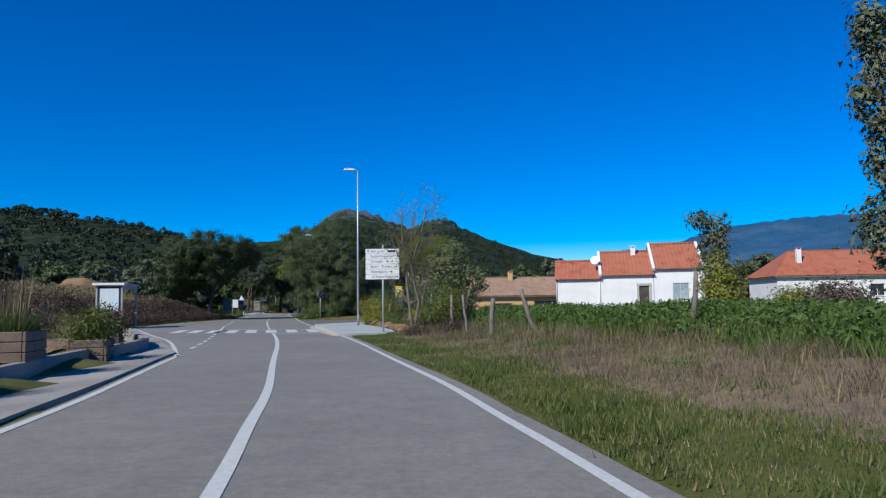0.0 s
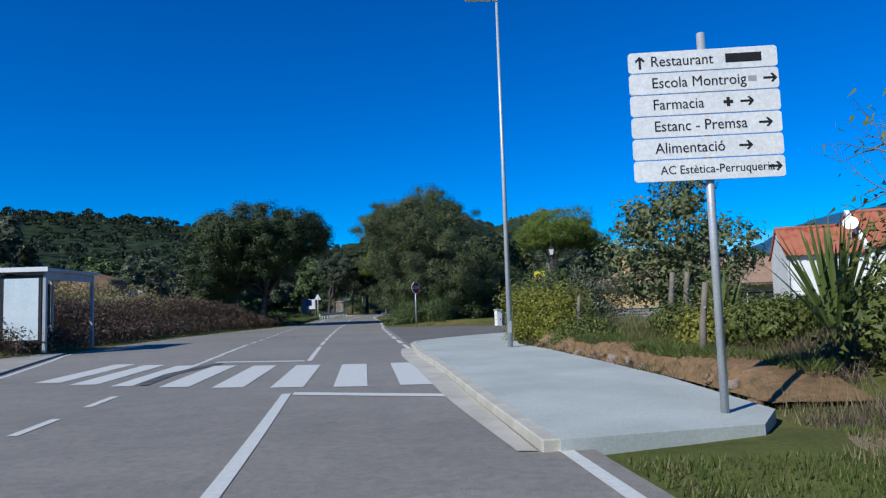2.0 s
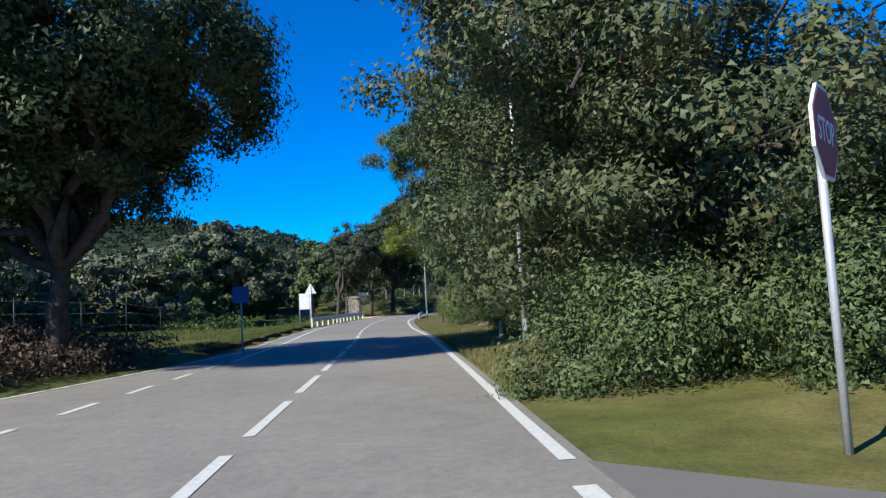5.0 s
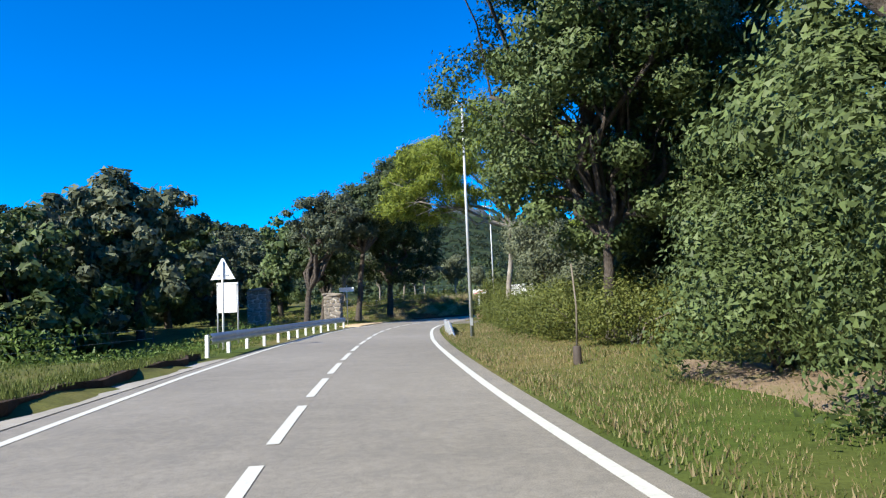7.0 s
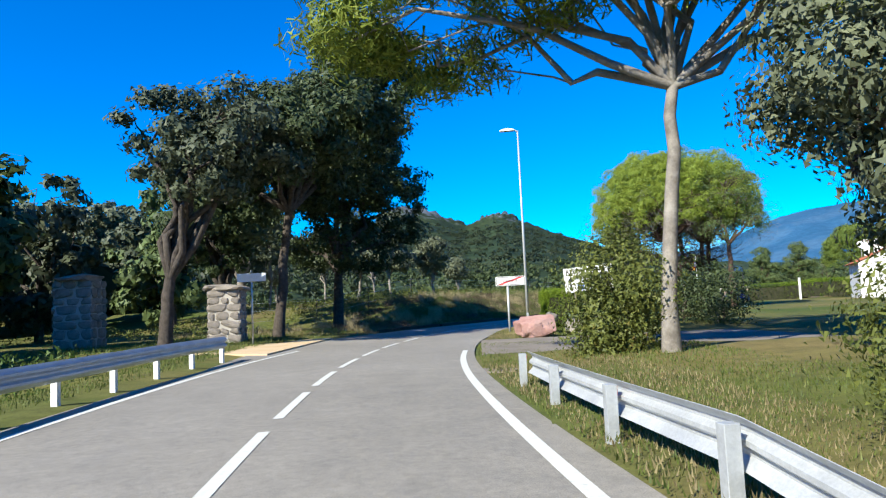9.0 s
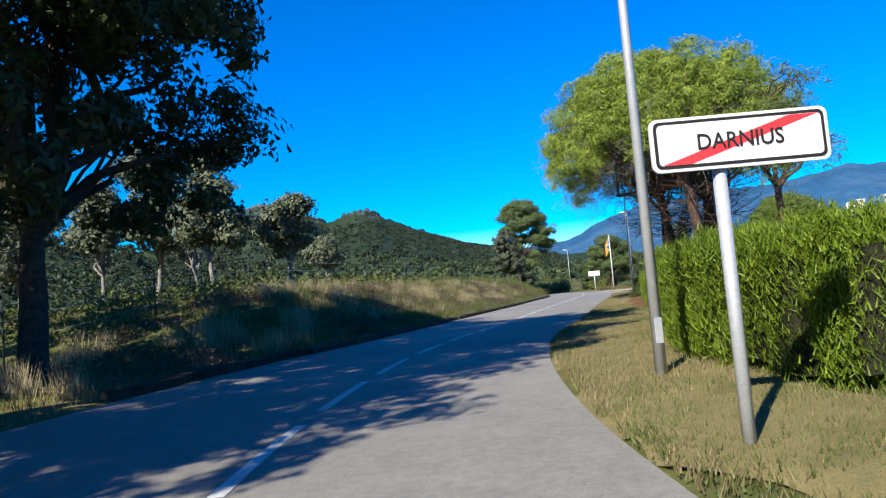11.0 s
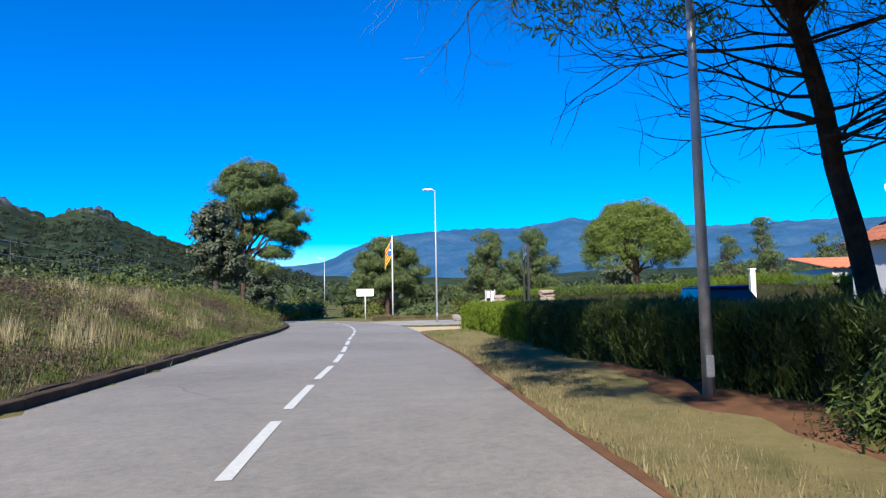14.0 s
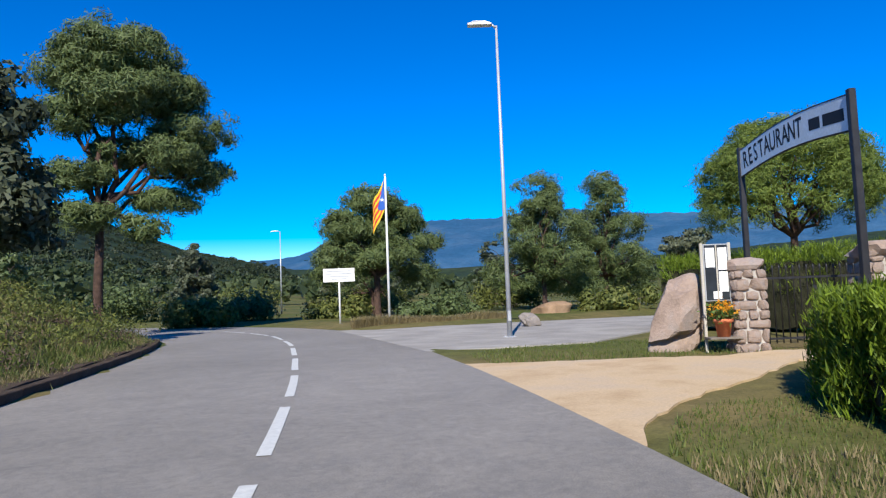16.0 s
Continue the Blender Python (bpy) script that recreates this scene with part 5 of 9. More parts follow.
grove_pine(-10.9, 164.8, (-0.3, 0.1), 0.3, 61, dome(-1.5, -0.6, 4.6, 5.4, 8.5, 17, 61), 96000, "tall umbrella pine with thick dark trunk behind the hedge")
grove_pine(-7.8, 169.1, (-1.3, 0.2), 0.16, 62, dome(-2.8, 0.4, 4.6, 4.0, 7.4, 12, 62, 1.9), 50000, "leaning slim umbrella pine behind the hedge")
grove_pine(-12.0, 159.3, (-0.3, 0.3), 0.28, 63, dome(-0.1, 1.8, 4.8, 4.6, 7.8, 15, 63), 76000, "umbrella pine with reddish bark behind the hedge")
grove_pine(-7.6, 167.0, (0.1, -0.1), 0.22, 64, dome(-0.2, -1.6, 4.8, 4.2, 7.8, 14, 64), 60000, "umbrella pine in the grove behind the hedge")
grove_pine(-9.2, 163.4, (0.2, 0.2), 0.2, 65, dome(0.6, -0.8, 5.2, 3.8, 7.4, 12, 65, 1.9), 40000, "slender umbrella pine in the grove")
make_tree("pine_tree", -8.6, 158.4, [(0, 0, 9.2, 2.2, 2.2, 1.2), (1.2, 0.5, 7.8, 1.7, 1.7, 1.0), (-1.0, 0.4, 7.4, 1.5, 1.5, 0.9), (1.8, -0.6, 6.2, 1.3, 1.3, .8), (-1.2, -1, 5.6, 1.2, 1.2, .8)], 5200, 0.06, M_PINE_BLUE, M_BARK_PINE, "half-bare thin pine behind the hedge", "tree", 0.2, 0.5, (0, 0), 66, "pine", 22, 0.5, twigs=60, group="pine grove behind the hedge")

# pines round the bend
PL = [(0.6, 0, 11.9, 2.0, 2.0, 1.1), (-1.0, 0.3, 11.0, 1.7, 1.7, 1.0), (1.9, 0.2, 10.3, 1.7, 1.7, .8), (3.0, 0, 8.6, 1.5, 1.5, .7), (0.2, -0.8, 9.6, 1.6, 1.6, .8), (2.2, -0.6, 7.4, 1.4, 1.4, .65), (-1.6, -.3, 9.0, 1.3, 1.3, .7), (3.6, 0.4, 7.0, 1.1, 1.1, .55), (-1.3, .2, 6.6, 1.2, 1.2, .6), (0.4, .9, 7.8, 1.3, 1.3, .7), (2.0, .3, 5.7, 1.3, 1.3, .5), (-1.0, -.2, 5.0, 1.1, 1.1, .5), (1.0, -.5, 4.4, .9, .9, .4)]
make_tree("pine_tree", -6.9, 218.0, [(a + .6, *q) for a, *q in PL], 120000, 0.062, M_PINE_BLUE, M_BARK_PINE, "tall pine with tiered crown on the bank", "tree", 0.2, 0.42, (0.1, 0), 71, "pine", 110, 0.42, twigs=60)
oak(-10.0, 210.4, 4.8, 6.8, 1.6, 18000, M_OAK_GREY, "grey-green tree beside the tall pine on the bank", 72, leaf=0.13, n=10, per=60, spread=0.4)
FP = [(0, 0, 6.9, 1.8, 1.8, .9), (-1.9, 0, 5.6, 1.6, 1.6, .9), (1.8, .2, 6.0, 1.6, 1.6, .9), (0, .6, 5.2, 1.8, 1.8, .9), (-2.3, .2, 3.8, 1.4, 1.4, .8), (2.8, .2, 4.4, 1.5, 1.5, .8), (0.6, -.6, 3.7, 1.5, 1.5, .8), (-.9, -.5, 3.2, 1.4, 1.4, .8), (3.0, .4, 2.8, 1.2, 1.2, .7), (-2.6, .4, 2.6, 1.1, 1.1, .7)]
make_tree("pine_tree", 8.4, 225.0, FP, 80000, 0.062, M_PINE_BLUE, M_BARK_PINE, "spreading pine behind the flagpole", "tree", 0.24, 0.35, (0, 0), 73, "pine", 110, 0.42, twigs=60)
def small_pine(x, y, w, h, seed, label, leaves=44000, base=1.0):
    rng = np.random.default_rng(seed)
    lobes = []
    for i in range(10):
        q = i / 9
        a = 2.4 * i
        k = w / 2 * (1 - q) ** 0.7 * 0.65
        r = w * (0.27 - 0.1 * q)
        lobes.append((math.cos(a) * k, math.sin(a) * k, base + 0.7 + (h - base - 1.2) * q, r, r, r * 0.6))
    return make_tree("pine_tree", x, y, lobes, leaves, 0.06, M_PINE_BLUE, M_BARK_PINE, label, "tree", 0.17, 0.25, (0, 0), seed, "pine", 90, 0.42, twigs=40)


small_pine(16.6, 219.4, 6.4, 8.0, 74, "bushy pine beyond the lane")
small_pine(22.6, 220.6, 6.6, 8.6, 75, "bushy pine beyond the lane")
small_pine(11.6, 233, 5.5, 5.6, 76, "young pine beyond the lane", 9000, .5)
small_pine(34, 236, 6.2, 8.0, 79, "bushy pine at the far edge", 9000)
make_tree("pine_tree", 27.0, 210.4, dome(0, 0, 4.2, 4.4, 6.2, 13, 77, 2.0)[0], 150000, 0.055, M_PINE_MID, M_BARK_PINE, "round umbrella pine behind the restaurant garden", "tree", 0.26, 0.4, (0, 0), 77, "umbrella", 40, 0.42, twigs=50, shells=dome(0, 0, 4.2, 4.4, 6.2, 13, 77, 2.0)[1])
for i, (x, y, h) in enumerate(((34, 206, 7.0), (37, 204, 6.6), (40, 207, 9.0), (43, 203, 7.0), (38, 198, 6.4), (47, 197, 7.8), (44, 192, 6.6))):
    small_pine(x, y, 4.4, h, 80 + i, "dark conifer behind the restaurant garden", 12000, .4)


def shrub(x, y, w, h, leaves, mat, label, seed, leaf=0.1, name="bush", per=18, long=1.5, deep=None, group="", n=7):
    """A bush: stems from one root and lobes of leaves down to the ground."""
    rng = np.random.default_rng(seed)
    dpt = deep or w
    lobes = []
    for i in range(n):
        r = h * rng.uniform(0.26, 0.4)
        lobes.append((rng.uniform(-.5, .5) * (w - r), rng.uniform(-.5, .5) * (dpt - r), rng.uniform(r * 0.5, max(r * .6, h - r)), min(r * 1.2, w / 2), min(r * 1.2, dpt / 2), r))
    lobes.append((0, 0, h * 0.55, w * 0.32, dpt * 0.32, h * 0.42))
    e = empty(name, pose(x, y, height_at(x, y) - 0.05), label, name.replace("_", " "), group)
    items = []
    for l in lobes:
        p, r = branch((rng.normal() * .08, rng.normal() * .08, -0.1), (l[0], l[1], l[2]), 0.03, 0.01, rng, 0.15, 4)
        items.append(tube_arrays(p, r, 5))
    v, f = join_arrays(items)
    part("stem", mesh_of("stem", v, f, M_TWIG, True), None, e)
    nn = int(leaves * 0.55) // per
    c, d = clump_places(rng, lobes, nn, 0.5)
    c[:, 2] = np.maximum(c[:, 2], 0.04)
    q = rng.normal(size=(nn * per, 3))
    pos = np.repeat(c, per, 0) + q * (min(0.25, h * .16) if per < 40 else .17)
    pos[:, 2] = np.maximum(pos[:, 2], 0.02)
    v, f = leaf_arrays(rng, pos, leaf * 1.42, 0.2, long, None, False, q + 0.9 * np.repeat(d, per, 0) + np.array([0, 0, 0.4]))
    part("foliage", mesh_of("foliage", v, f, mat), None, e)
    return e
# ================= street furniture and signs =================


def disc_bm(r, y0, y1, seg=24, cx=0.0, cz=0.0):
    """A round plate standing in the xz plane, between y0 and y1."""
    bm = bmesh.new()
    a = [(cx + r * math.cos(2 * math.pi * k / seg), cz + r * math.sin(2 * math.pi * k / seg)) for k in range(seg)]
    f = [bm.verts.new((x, y0, z)) for x, z in a]
    b = [bm.verts.new((x, y1, z)) for x, z in a]
    bm.faces.new(f)
    bm.faces.new(b[::-1])
    for k in range(seg):
        bm.faces.new((f[k], b[k], b[(k + 1) % seg], f[(k + 1) % seg]))
    bmesh.ops.recalc_face_normals(bm, faces=bm.faces)
    return bm


def plate_bm(pts, y0, y1):
    """A flat plate of any outline standing in the xz plane."""
    bm = bmesh.new()
    f = [bm.verts.new((x, y0, z)) for x, z in pts]
    b = [bm.verts.new((x, y1, z)) for x, z in pts]
    n = len(pts)
    bm.faces.new(f)
    bm.faces.new(b[::-1])
    for k in range(n):
        bm.faces.new((f[k], b[k], b[(k + 1) % n], f[(k + 1) % n]))
    bmesh.ops.recalc_face_normals(bm, faces=bm.faces)
    return bm


def rounded(w, h, r, cx=0.0, cz=0.0, seg=4):
    out = []
    for sx, sz, a0 in ((1, 1, 0), (-1, 1, 90), (-1, -1, 180), (1, -1, 270)):
        for k in range(seg + 1):
            a = math.radians(a0 + 90 * k / seg)
            out.append((cx + sx * (w / 2 - r) + r * math.cos(a), cz + sz * (h / 2 - r) + r * math.sin(a)))
    return out


def words(text, size, x, z, y, mat, parent, align="LEFT", squeeze=1.0, bold=0.0, name="lettering", up=0.0):
    """Letters as a thin mesh on the front (-y) of a sign."""
    cu = bpy.data.curves.new(name, "FONT")
    cu.body, cu.size, cu.align_x, cu.align_y = text, size, align, "CENTER"
    cu.extrude, cu.offset = 0.0015, bold
    cu.resolution_u = 3
    tmp = bpy.data.objects.new(name, cu)
    scene.collection.objects.link(tmp)
    bpy.context.view_layer.update()
    me = bpy.data.meshes.new_from_object(tmp.evaluated_get(bpy.context.evaluated_depsgraph_get()))
    bpy.data.objects.remove(tmp)
    bpy.data.curves.remove(cu)
    me.transform(Matrix.Translation((x, y, z)) @ Euler((radians(90), 0, 0)).to_matrix().to_4x4() @ Euler((0, 0, radians(up))).to_matrix().to_4x4() @ Matrix.Diagonal((squeeze, 1, 1, 1)))
    me.materials.clear()
    return part(name, me, mat, parent)


def bar(x0, z0, x1, z1, y, mat, parent, name="lettering_bar"):
    return part(name, boxed(x0, y - 0.002, z0, x1, y, z1), mat, parent)


def arrow(x, z, s, way, y, mat, parent):
    """An arrow of length s; way: degrees, 0 to the right, 90 up."""
    t = 0.085 * s
    pts = [(-s / 2, -t), (s * 0.2, -t), (s * 0.02, -0.30 * s), (s * 0.16, -0.36 * s), (s / 2, 0), (s * 0.16, 0.36 * s), (s * 0.02, 0.30 * s), (s * 0.2, t), (-s / 2, t)]
    c, q = math.cos(radians(way)), math.sin(radians(way))
    return part("arrow", plate_bm([(x + a * c - b * q, z + a * q + b * c) for a, b in pts], y - 0.002, y), mat, parent)


def pole_mesh(h, r0, r1, mat, seg=12, z0=-0.05):
    return tube_mesh("pole", [(0, 0, z0), (0, 0, h * 0.5), (0, 0, h)], [r0, (r0 + r1) / 2, r1], mat, seg)


def street_lamp(x, y, h, yaw, lean=0.0, first=None, z=0.0, r=0.07, dark_foot=False):
    """A tall galvanised lamp column with one flat head reaching over the road (local -x)."""
    m = pose(x, y, z, 0, lean, yaw)
    if first is not None:
        return copy_thing(first, m @ Matrix.Diagonal((1, 1, h / 9.1, 1)))
    e = empty("street_lamp", m, "tall galvanised steel street lamp with flat head", "street lamp", "street lamps")
    part("pole", pole_mesh(h, r, r * 0.48, M_STEEL, 14), None, e)
    bm = boxed(-0.16, -0.16, -0.05, 0.16, 0.16, 0.012, 0.005)
    part("base_plate", bm, M_STEEL, e)
    part("hatch", boxed(-0.045, -r - 0.006, 0.45, 0.045, -r + 0.02, 0.75, 0.006), M_BACKMETAL, e)
    for k in range(4):
        part("bolt", boxed(-0.13 + 0.24 * (k % 2), -0.13 + 0.24 * (k // 2), 0.01, -0.11 + 0.24 * (k % 2), -0.11 + 0.24 * (k // 2), 0.035), M_STEEL, e)
    part("arm", tube_mesh("arm", [(0, 0, h - 0.06), (-0.1, 0, h + 0.02), (-0.25, 0, h + 0.04)], [0.04, 0.035, 0.03], M_STEEL, 8), None, e)
    pts = [(-0.12, 0.02), (-0.3, 0.075), (-0.62, 0.08), (-0.82, 0.02), (-0.8, -0.035), (-0.15, -0.035)]
    bm = bmesh.new()
    a = [bm.verts.new((px_, -0.13 * (0.6 if i in (0, 3) else 1), h + 0.05 + pz)) for i, (px_, pz) in enumerate(pts)]
    b = [bm.verts.new((px_, 0.13 * (0.6 if i in (0, 3) else 1), h + 0.05 + pz)) for i, (px_, pz) in enumerate(pts)]
    bm.faces.new(a)
    bm.faces.new(b[::-1])
    for k in range(6):
        bm.faces.new((a[k], b[k], b[(k + 1) % 6], a[(k + 1) % 6]))
    bmesh.ops.recalc_face_normals(bm, faces=bm.faces)
    bmesh.ops.bevel(bm, geom=list(bm.edges), offset=0.012, segments=1, affect="EDGES")
    head = part("lamp_head", bm, M_WHITEMETAL, e, "pale grey flat lamp head")
    part("diffuser", boxed(-0.72, -0.1, h + 0.008, -0.25, 0.1, h + 0.018), M_LAMPGLASS, head)
    return e


LAMP = street_lamp(-4.93, 39.2, 9.1, 10)
street_lamp(-14.1, 73.3, 8.9, 12, first=LAMP)
street_lamp(-22.9, 106.8, 8.4, 14, first=LAMP)
street_lamp(-24.45, 137.2, 8.9, -5, first=LAMP)
street_lamp(2.45, 202.9, 8.7, -28, first=LAMP)
street_lamp(8.0, 243.8, 7.1, -40, first=LAMP)
street_lamp(-11.66, 168.85, 7.2, -25, first=LAMP)


def fingerboards(x, y, yaw):
    e = empty("direction_sign", pose(x, y, 0.08, 0, 0, yaw), "white direction board with six panels on a galvanised post", "direction sign")
    part("post", tube_mesh("post", [(0.02, 0.06, -0.1), (0.02, 0.06, 3.72)], [0.04, 0.04], M_STEEL, 12), None, e)
    texts = [("Restaurant", "bar", 90), ("Escola Montroig", "", 0), ("Farmacia", "cross", 0), ("Estanc - Premsa", "", 0), ("Alimentació", "", 0), ("AC Estètica-Perruqueria", "", 0)]
    for k, (t, more, way) in enumerate(texts):
        z = 3.43 - 0.217 * k
        p = part("panel", plate_bm(rounded(1.42, 0.205, 0.03, 0.0, z), -0.012, 0.012), M_WHITEMETAL, e)
        for bx in (-0.5, 0.5):
            part("clamp", boxed(bx - 0.02, 0.012, z - 0.03, bx + 0.02, 0.03, z + 0.03), M_STEEL, p)
        x0 = -0.5 if k != 5 else -0.46
        if k == 0:
            arrow(-0.6, z, 0.13, 90, -0.012, M_INK, p)
        words(t, 0.15 if k < 5 else 0.118, x0, z, -0.0135, M_INK, p, squeeze=0.92)
        if more == "bar":
            bar(0.22, z - 0.045, 0.56, z + 0.045, -0.012, M_INK, p)
        if k == 1:
            bar(0.42, z - 0.025, 0.5, z + 0.03, -0.012, M_BACKMETAL, p, "pictogram")
        if more == "cross":
            part("cross", plate_bm([(0.22 + a, z + b) for a, b in ((-.015, -.045), (.015, -.045), (.015, -.015), (.045, -.015), (.045, .015), (.015, .015), (.015, .045), (-.015, .045), (-.015, .015), (-.045, .015), (-.045, -.015), (-.015, -.015))], -0.015, -0.012), M_INK, p)
        if k:
            arrow((0.63, 0.63, 0.4, 0.56, 0.36, 0.64)[k] if k != 5 else 0.62, z, 0.13, 0, -0.012, M_INK, p)
    return e


fingerboards(-2.58, 28.75, 3)


def stop_sign(x, y, yaw):
    e = empty("stop_sign", pose(x, y, 0, 0, 0, yaw), "red octagonal stop sign on a galvanised post", "stop sign")
    part("post", tube_mesh("post", [(0, 0.04, -0.1), (0, 0.04, 2.6)], [0.032, 0.032], M_STEEL, 10), None, e)
    o = [(0.38 * math.cos(math.radians(22.5 + 45 * k)), 2.3 + 0.38 * math.sin(math.radians(22.5 + 45 * k))) for k in range(8)]
    i = [(0.35 * math.cos(math.radians(22.5 + 45 * k)), 2.3 + 0.35 * math.sin(math.radians(22.5 + 45 * k))) for k in range(8)]
    p = part("plate", plate_bm(o, -0.012, 0.012), M_WHITEMETAL, e)
    part("face", plate_bm(i, -0.016, -0.0122), M_DARKRED, p, "faded red octagon")
    words("STOP", 0.26, 0, 2.3, -0.0175, M_WHITEMETAL, p, "CENTER", 0.8)
    return e


stop_sign(-11.28, 62.3, 58)


def speed_sign(x, y, yaw):
    e = empty("speed_sign", pose(x, y, 0.02, 0, 0, yaw), "yellow warning board with red speed limit ring", "road sign")
    part("post", tube_mesh("post", [(0.05, 0.05, -0.1), (0.05, 0.05, 1.95)], [0.035, 0.035], M_STEEL, 10), None, e)
    p = part("board", plate_bm(rounded(0.6, 1.0, 0.03, 0, 2.35), -0.012, 0.012), M_YELLOW, e)
    part("ring", disc_bm(0.225, -0.016, -0.0122, 28, 0, 2.37), M_RED, p, "red ring")
    part("disc", disc_bm(0.165, -0.02, -0.0162, 28, 0, 2.37), M_WHITEMETAL, p, "white disc")
    words("30", 0.22, 0, 2.37, -0.0215, M_INK, p, "CENTER", 0.9, 0.004)
    words("ATENCIÓ", 0.115, 0, 2.755, -0.0135, M_INK, p, "CENTER", 0.9)
    words("Moderi", 0.09, 0, 2.05, -0.0135, M_INK, p, "CENTER", 0.9)
    words("la velocitat", 0.085, 0, 1.94, -0.0135, M_INK, p, "CENTER", 0.9)
    return e


speed_sign(-3.9, 59.2, -12)


def school_sign(x, y, z, yaw):
    e = empty("street_sign", pose(x, y, z, 0, 0, yaw), "low white board with blue words on two posts", "street sign")
    for px_ in (-0.62, 0.62):
        part("post", tube_mesh("post", [(px_, 0.03, -0.05), (px_, 0.03, 0.98)], [0.04, 0.04], M_BACKMETAL, 8), None, e)
    p = part("board", plate_bm(rounded(1.36, 0.27, 0.02, 0, 0.9), -0.014, 0.014), M_WHITEMETAL, e)
    words("Escoles Públiques", 0.125, -0.6, 0.9, -0.0155, M_BLUEINK, p, squeeze=0.85, bold=0.001)
    arrow(0.56, 0.9, 0.13, 0, -0.014, M_BLUEINK, p)
    return e


school_sign(-0.9, 61.3, 0.05, -16)


def lantern(x, y, z):
    e = empty("street_lantern", pose(x, y, z, 0, -2, 0), "old black lantern on a thin rusty pole", "street lantern")
    part("plinth", boxed(-0.2, -0.2, -0.3, 0.2, 0.2, 0.35, 0.03), M_KERB, e, "concrete plinth")
    part("pole", tube_mesh("pole", [(0, 0, 0.3), (0, 0, 0.9), (0, 0, 3.6)], [0.09, 0.05, 0.035], M_BARK_PINE, 10), None, e, "rusty iron pole")
    bm = bmesh.new()
    lo = [bm.verts.new((s * 0.09, t * 0.09, 3.62)) for s, t in ((-1, -1), (1, -1), (1, 1), (-1, 1))]
    hi = [bm.verts.new((s * 0.15, t * 0.15, 3.95)) for s, t in ((-1, -1), (1, -1), (1, 1), (-1, 1))]
    bm.faces.new(lo[::-1])
    for k in range(4):
        bm.faces.new((lo[k], lo[(k + 1) % 4], hi[(k + 1) % 4], hi[k]))
    glass = part("lantern_glass", bm, M_LAMPGLASS, e, "frosted lantern glass")
    bm = bmesh.new()
    bmesh.ops.create_cone(bm, cap_ends=True, segments=4, radius1=0.25, radius2=0.06, depth=0.16, matrix=Matrix.Translation((0, 0, 4.03)) @ Euler((0, 0, radians(45))).to_matrix().to_4x4())
    part("lantern_roof", bm, M_BLACK, e)
    part("finial", tube_mesh("finial", [(0, 0, 4.1), (0, 0, 4.16), (0, 0, 4.22)], [0.03, 0.045, 0.01], M_BLACK, 8), None, e)
    for s, t in ((-1, -1), (1, -1), (1, 1), (-1, 1)):
        part("bar", tube_mesh("bar", [(s * 0.092, t * 0.092, 3.6), (s * 0.153, t * 0.153, 3.97)], [0.012, 0.012], M_BLACK, 5), None, e)
    return e


lantern(-3.05, 60.6, 0.2)


def town_sign(x, y, yaw):
    e = empty("town_sign", pose(x, y, 0, 0, 0, yaw), "white town end sign crossed by a red bar", "town sign")
    part("post", tube_mesh("post", [(0.1, 0.06, -0.1), (0.1, 0.06, 1.98)], [0.045, 0.045], M_STEEL, 12), None, e)
    p = part("board", plate_bm(rounded(1.18, 0.36, 0.05, 0.23, 2.06), -0.015, 0.015), M_WHITEMETAL, e)
    b = part("border", plate_bm(rounded(1.135, 0.32, 0.04, 0.23, 2.06), -0.0175, -0.0152), M_INK, p, "thin black border")
    part("face", plate_bm(rounded(1.09, 0.275, 0.03, 0.23, 2.06), -0.0205, -0.0177), M_WHITEMETAL, p, "white reflective face")
    words("DARNIUS", 0.15, 0.23, 2.06, -0.0255, M_INK, p, "CENTER", 0.92, 0.0015)
    part("diagonal_bar", plate_bm([(-0.3, 1.924), (-0.1, 1.924), (0.76, 2.196), (0.56, 2.196)], -0.0232, -0.0207), M_RED, p, "red diagonal bar")
    return e


town_sign(-25.42, 133.95, -8)


def warning_triangle_back(x, y, yaw):
    e = empty("warning_sign", pose(x, y, 0.1, 0, 0, yaw), "grey back of a triangular warning sign on a post", "road sign")
    part("post", tube_mesh("post", [(0, 0, -0.3), (0, 0, 2.9)], [0.035, 0.035], M_WHITEMETAL, 10), None, e)
    part("plate", plate_bm([(-0.42, 2.28), (0.42, 2.28), (0.03, 3.0), (-0.03, 3.0)], 0.036, 0.055), M_WHITEMETAL, e)
    part("bracket", boxed(-0.2, 0.02, 2.4, 0.2, 0.038, 2.44), M_STEEL, e)
    return e


warning_triangle_back(-31.1, 104.6, 8)


def info_board(x, y, yaw):
    e = empty("information_board", pose(x, y, 0.05, 0, 0, yaw), "blank white information board on two posts", "notice board")
    for px_ in (-0.43, 0.43):
        part("post", tube_mesh("post", [(px_, 0.03, -0.3), (px_, 0.03, 2.45)], [0.035, 0.035], M_BACKMETAL, 8), None, e)
    part("board", boxed(-0.4, -0.02, 1.2, 0.4, 0.02, 2.4, 0.006), M_WHITEMETAL, e)
    part("header", boxed(-0.46, -0.03, 2.402, 0.46, 0.05, 2.5, 0.01), M_WHITEMETAL, e)
    return e


info_board(-33.8, 110.4, 10)


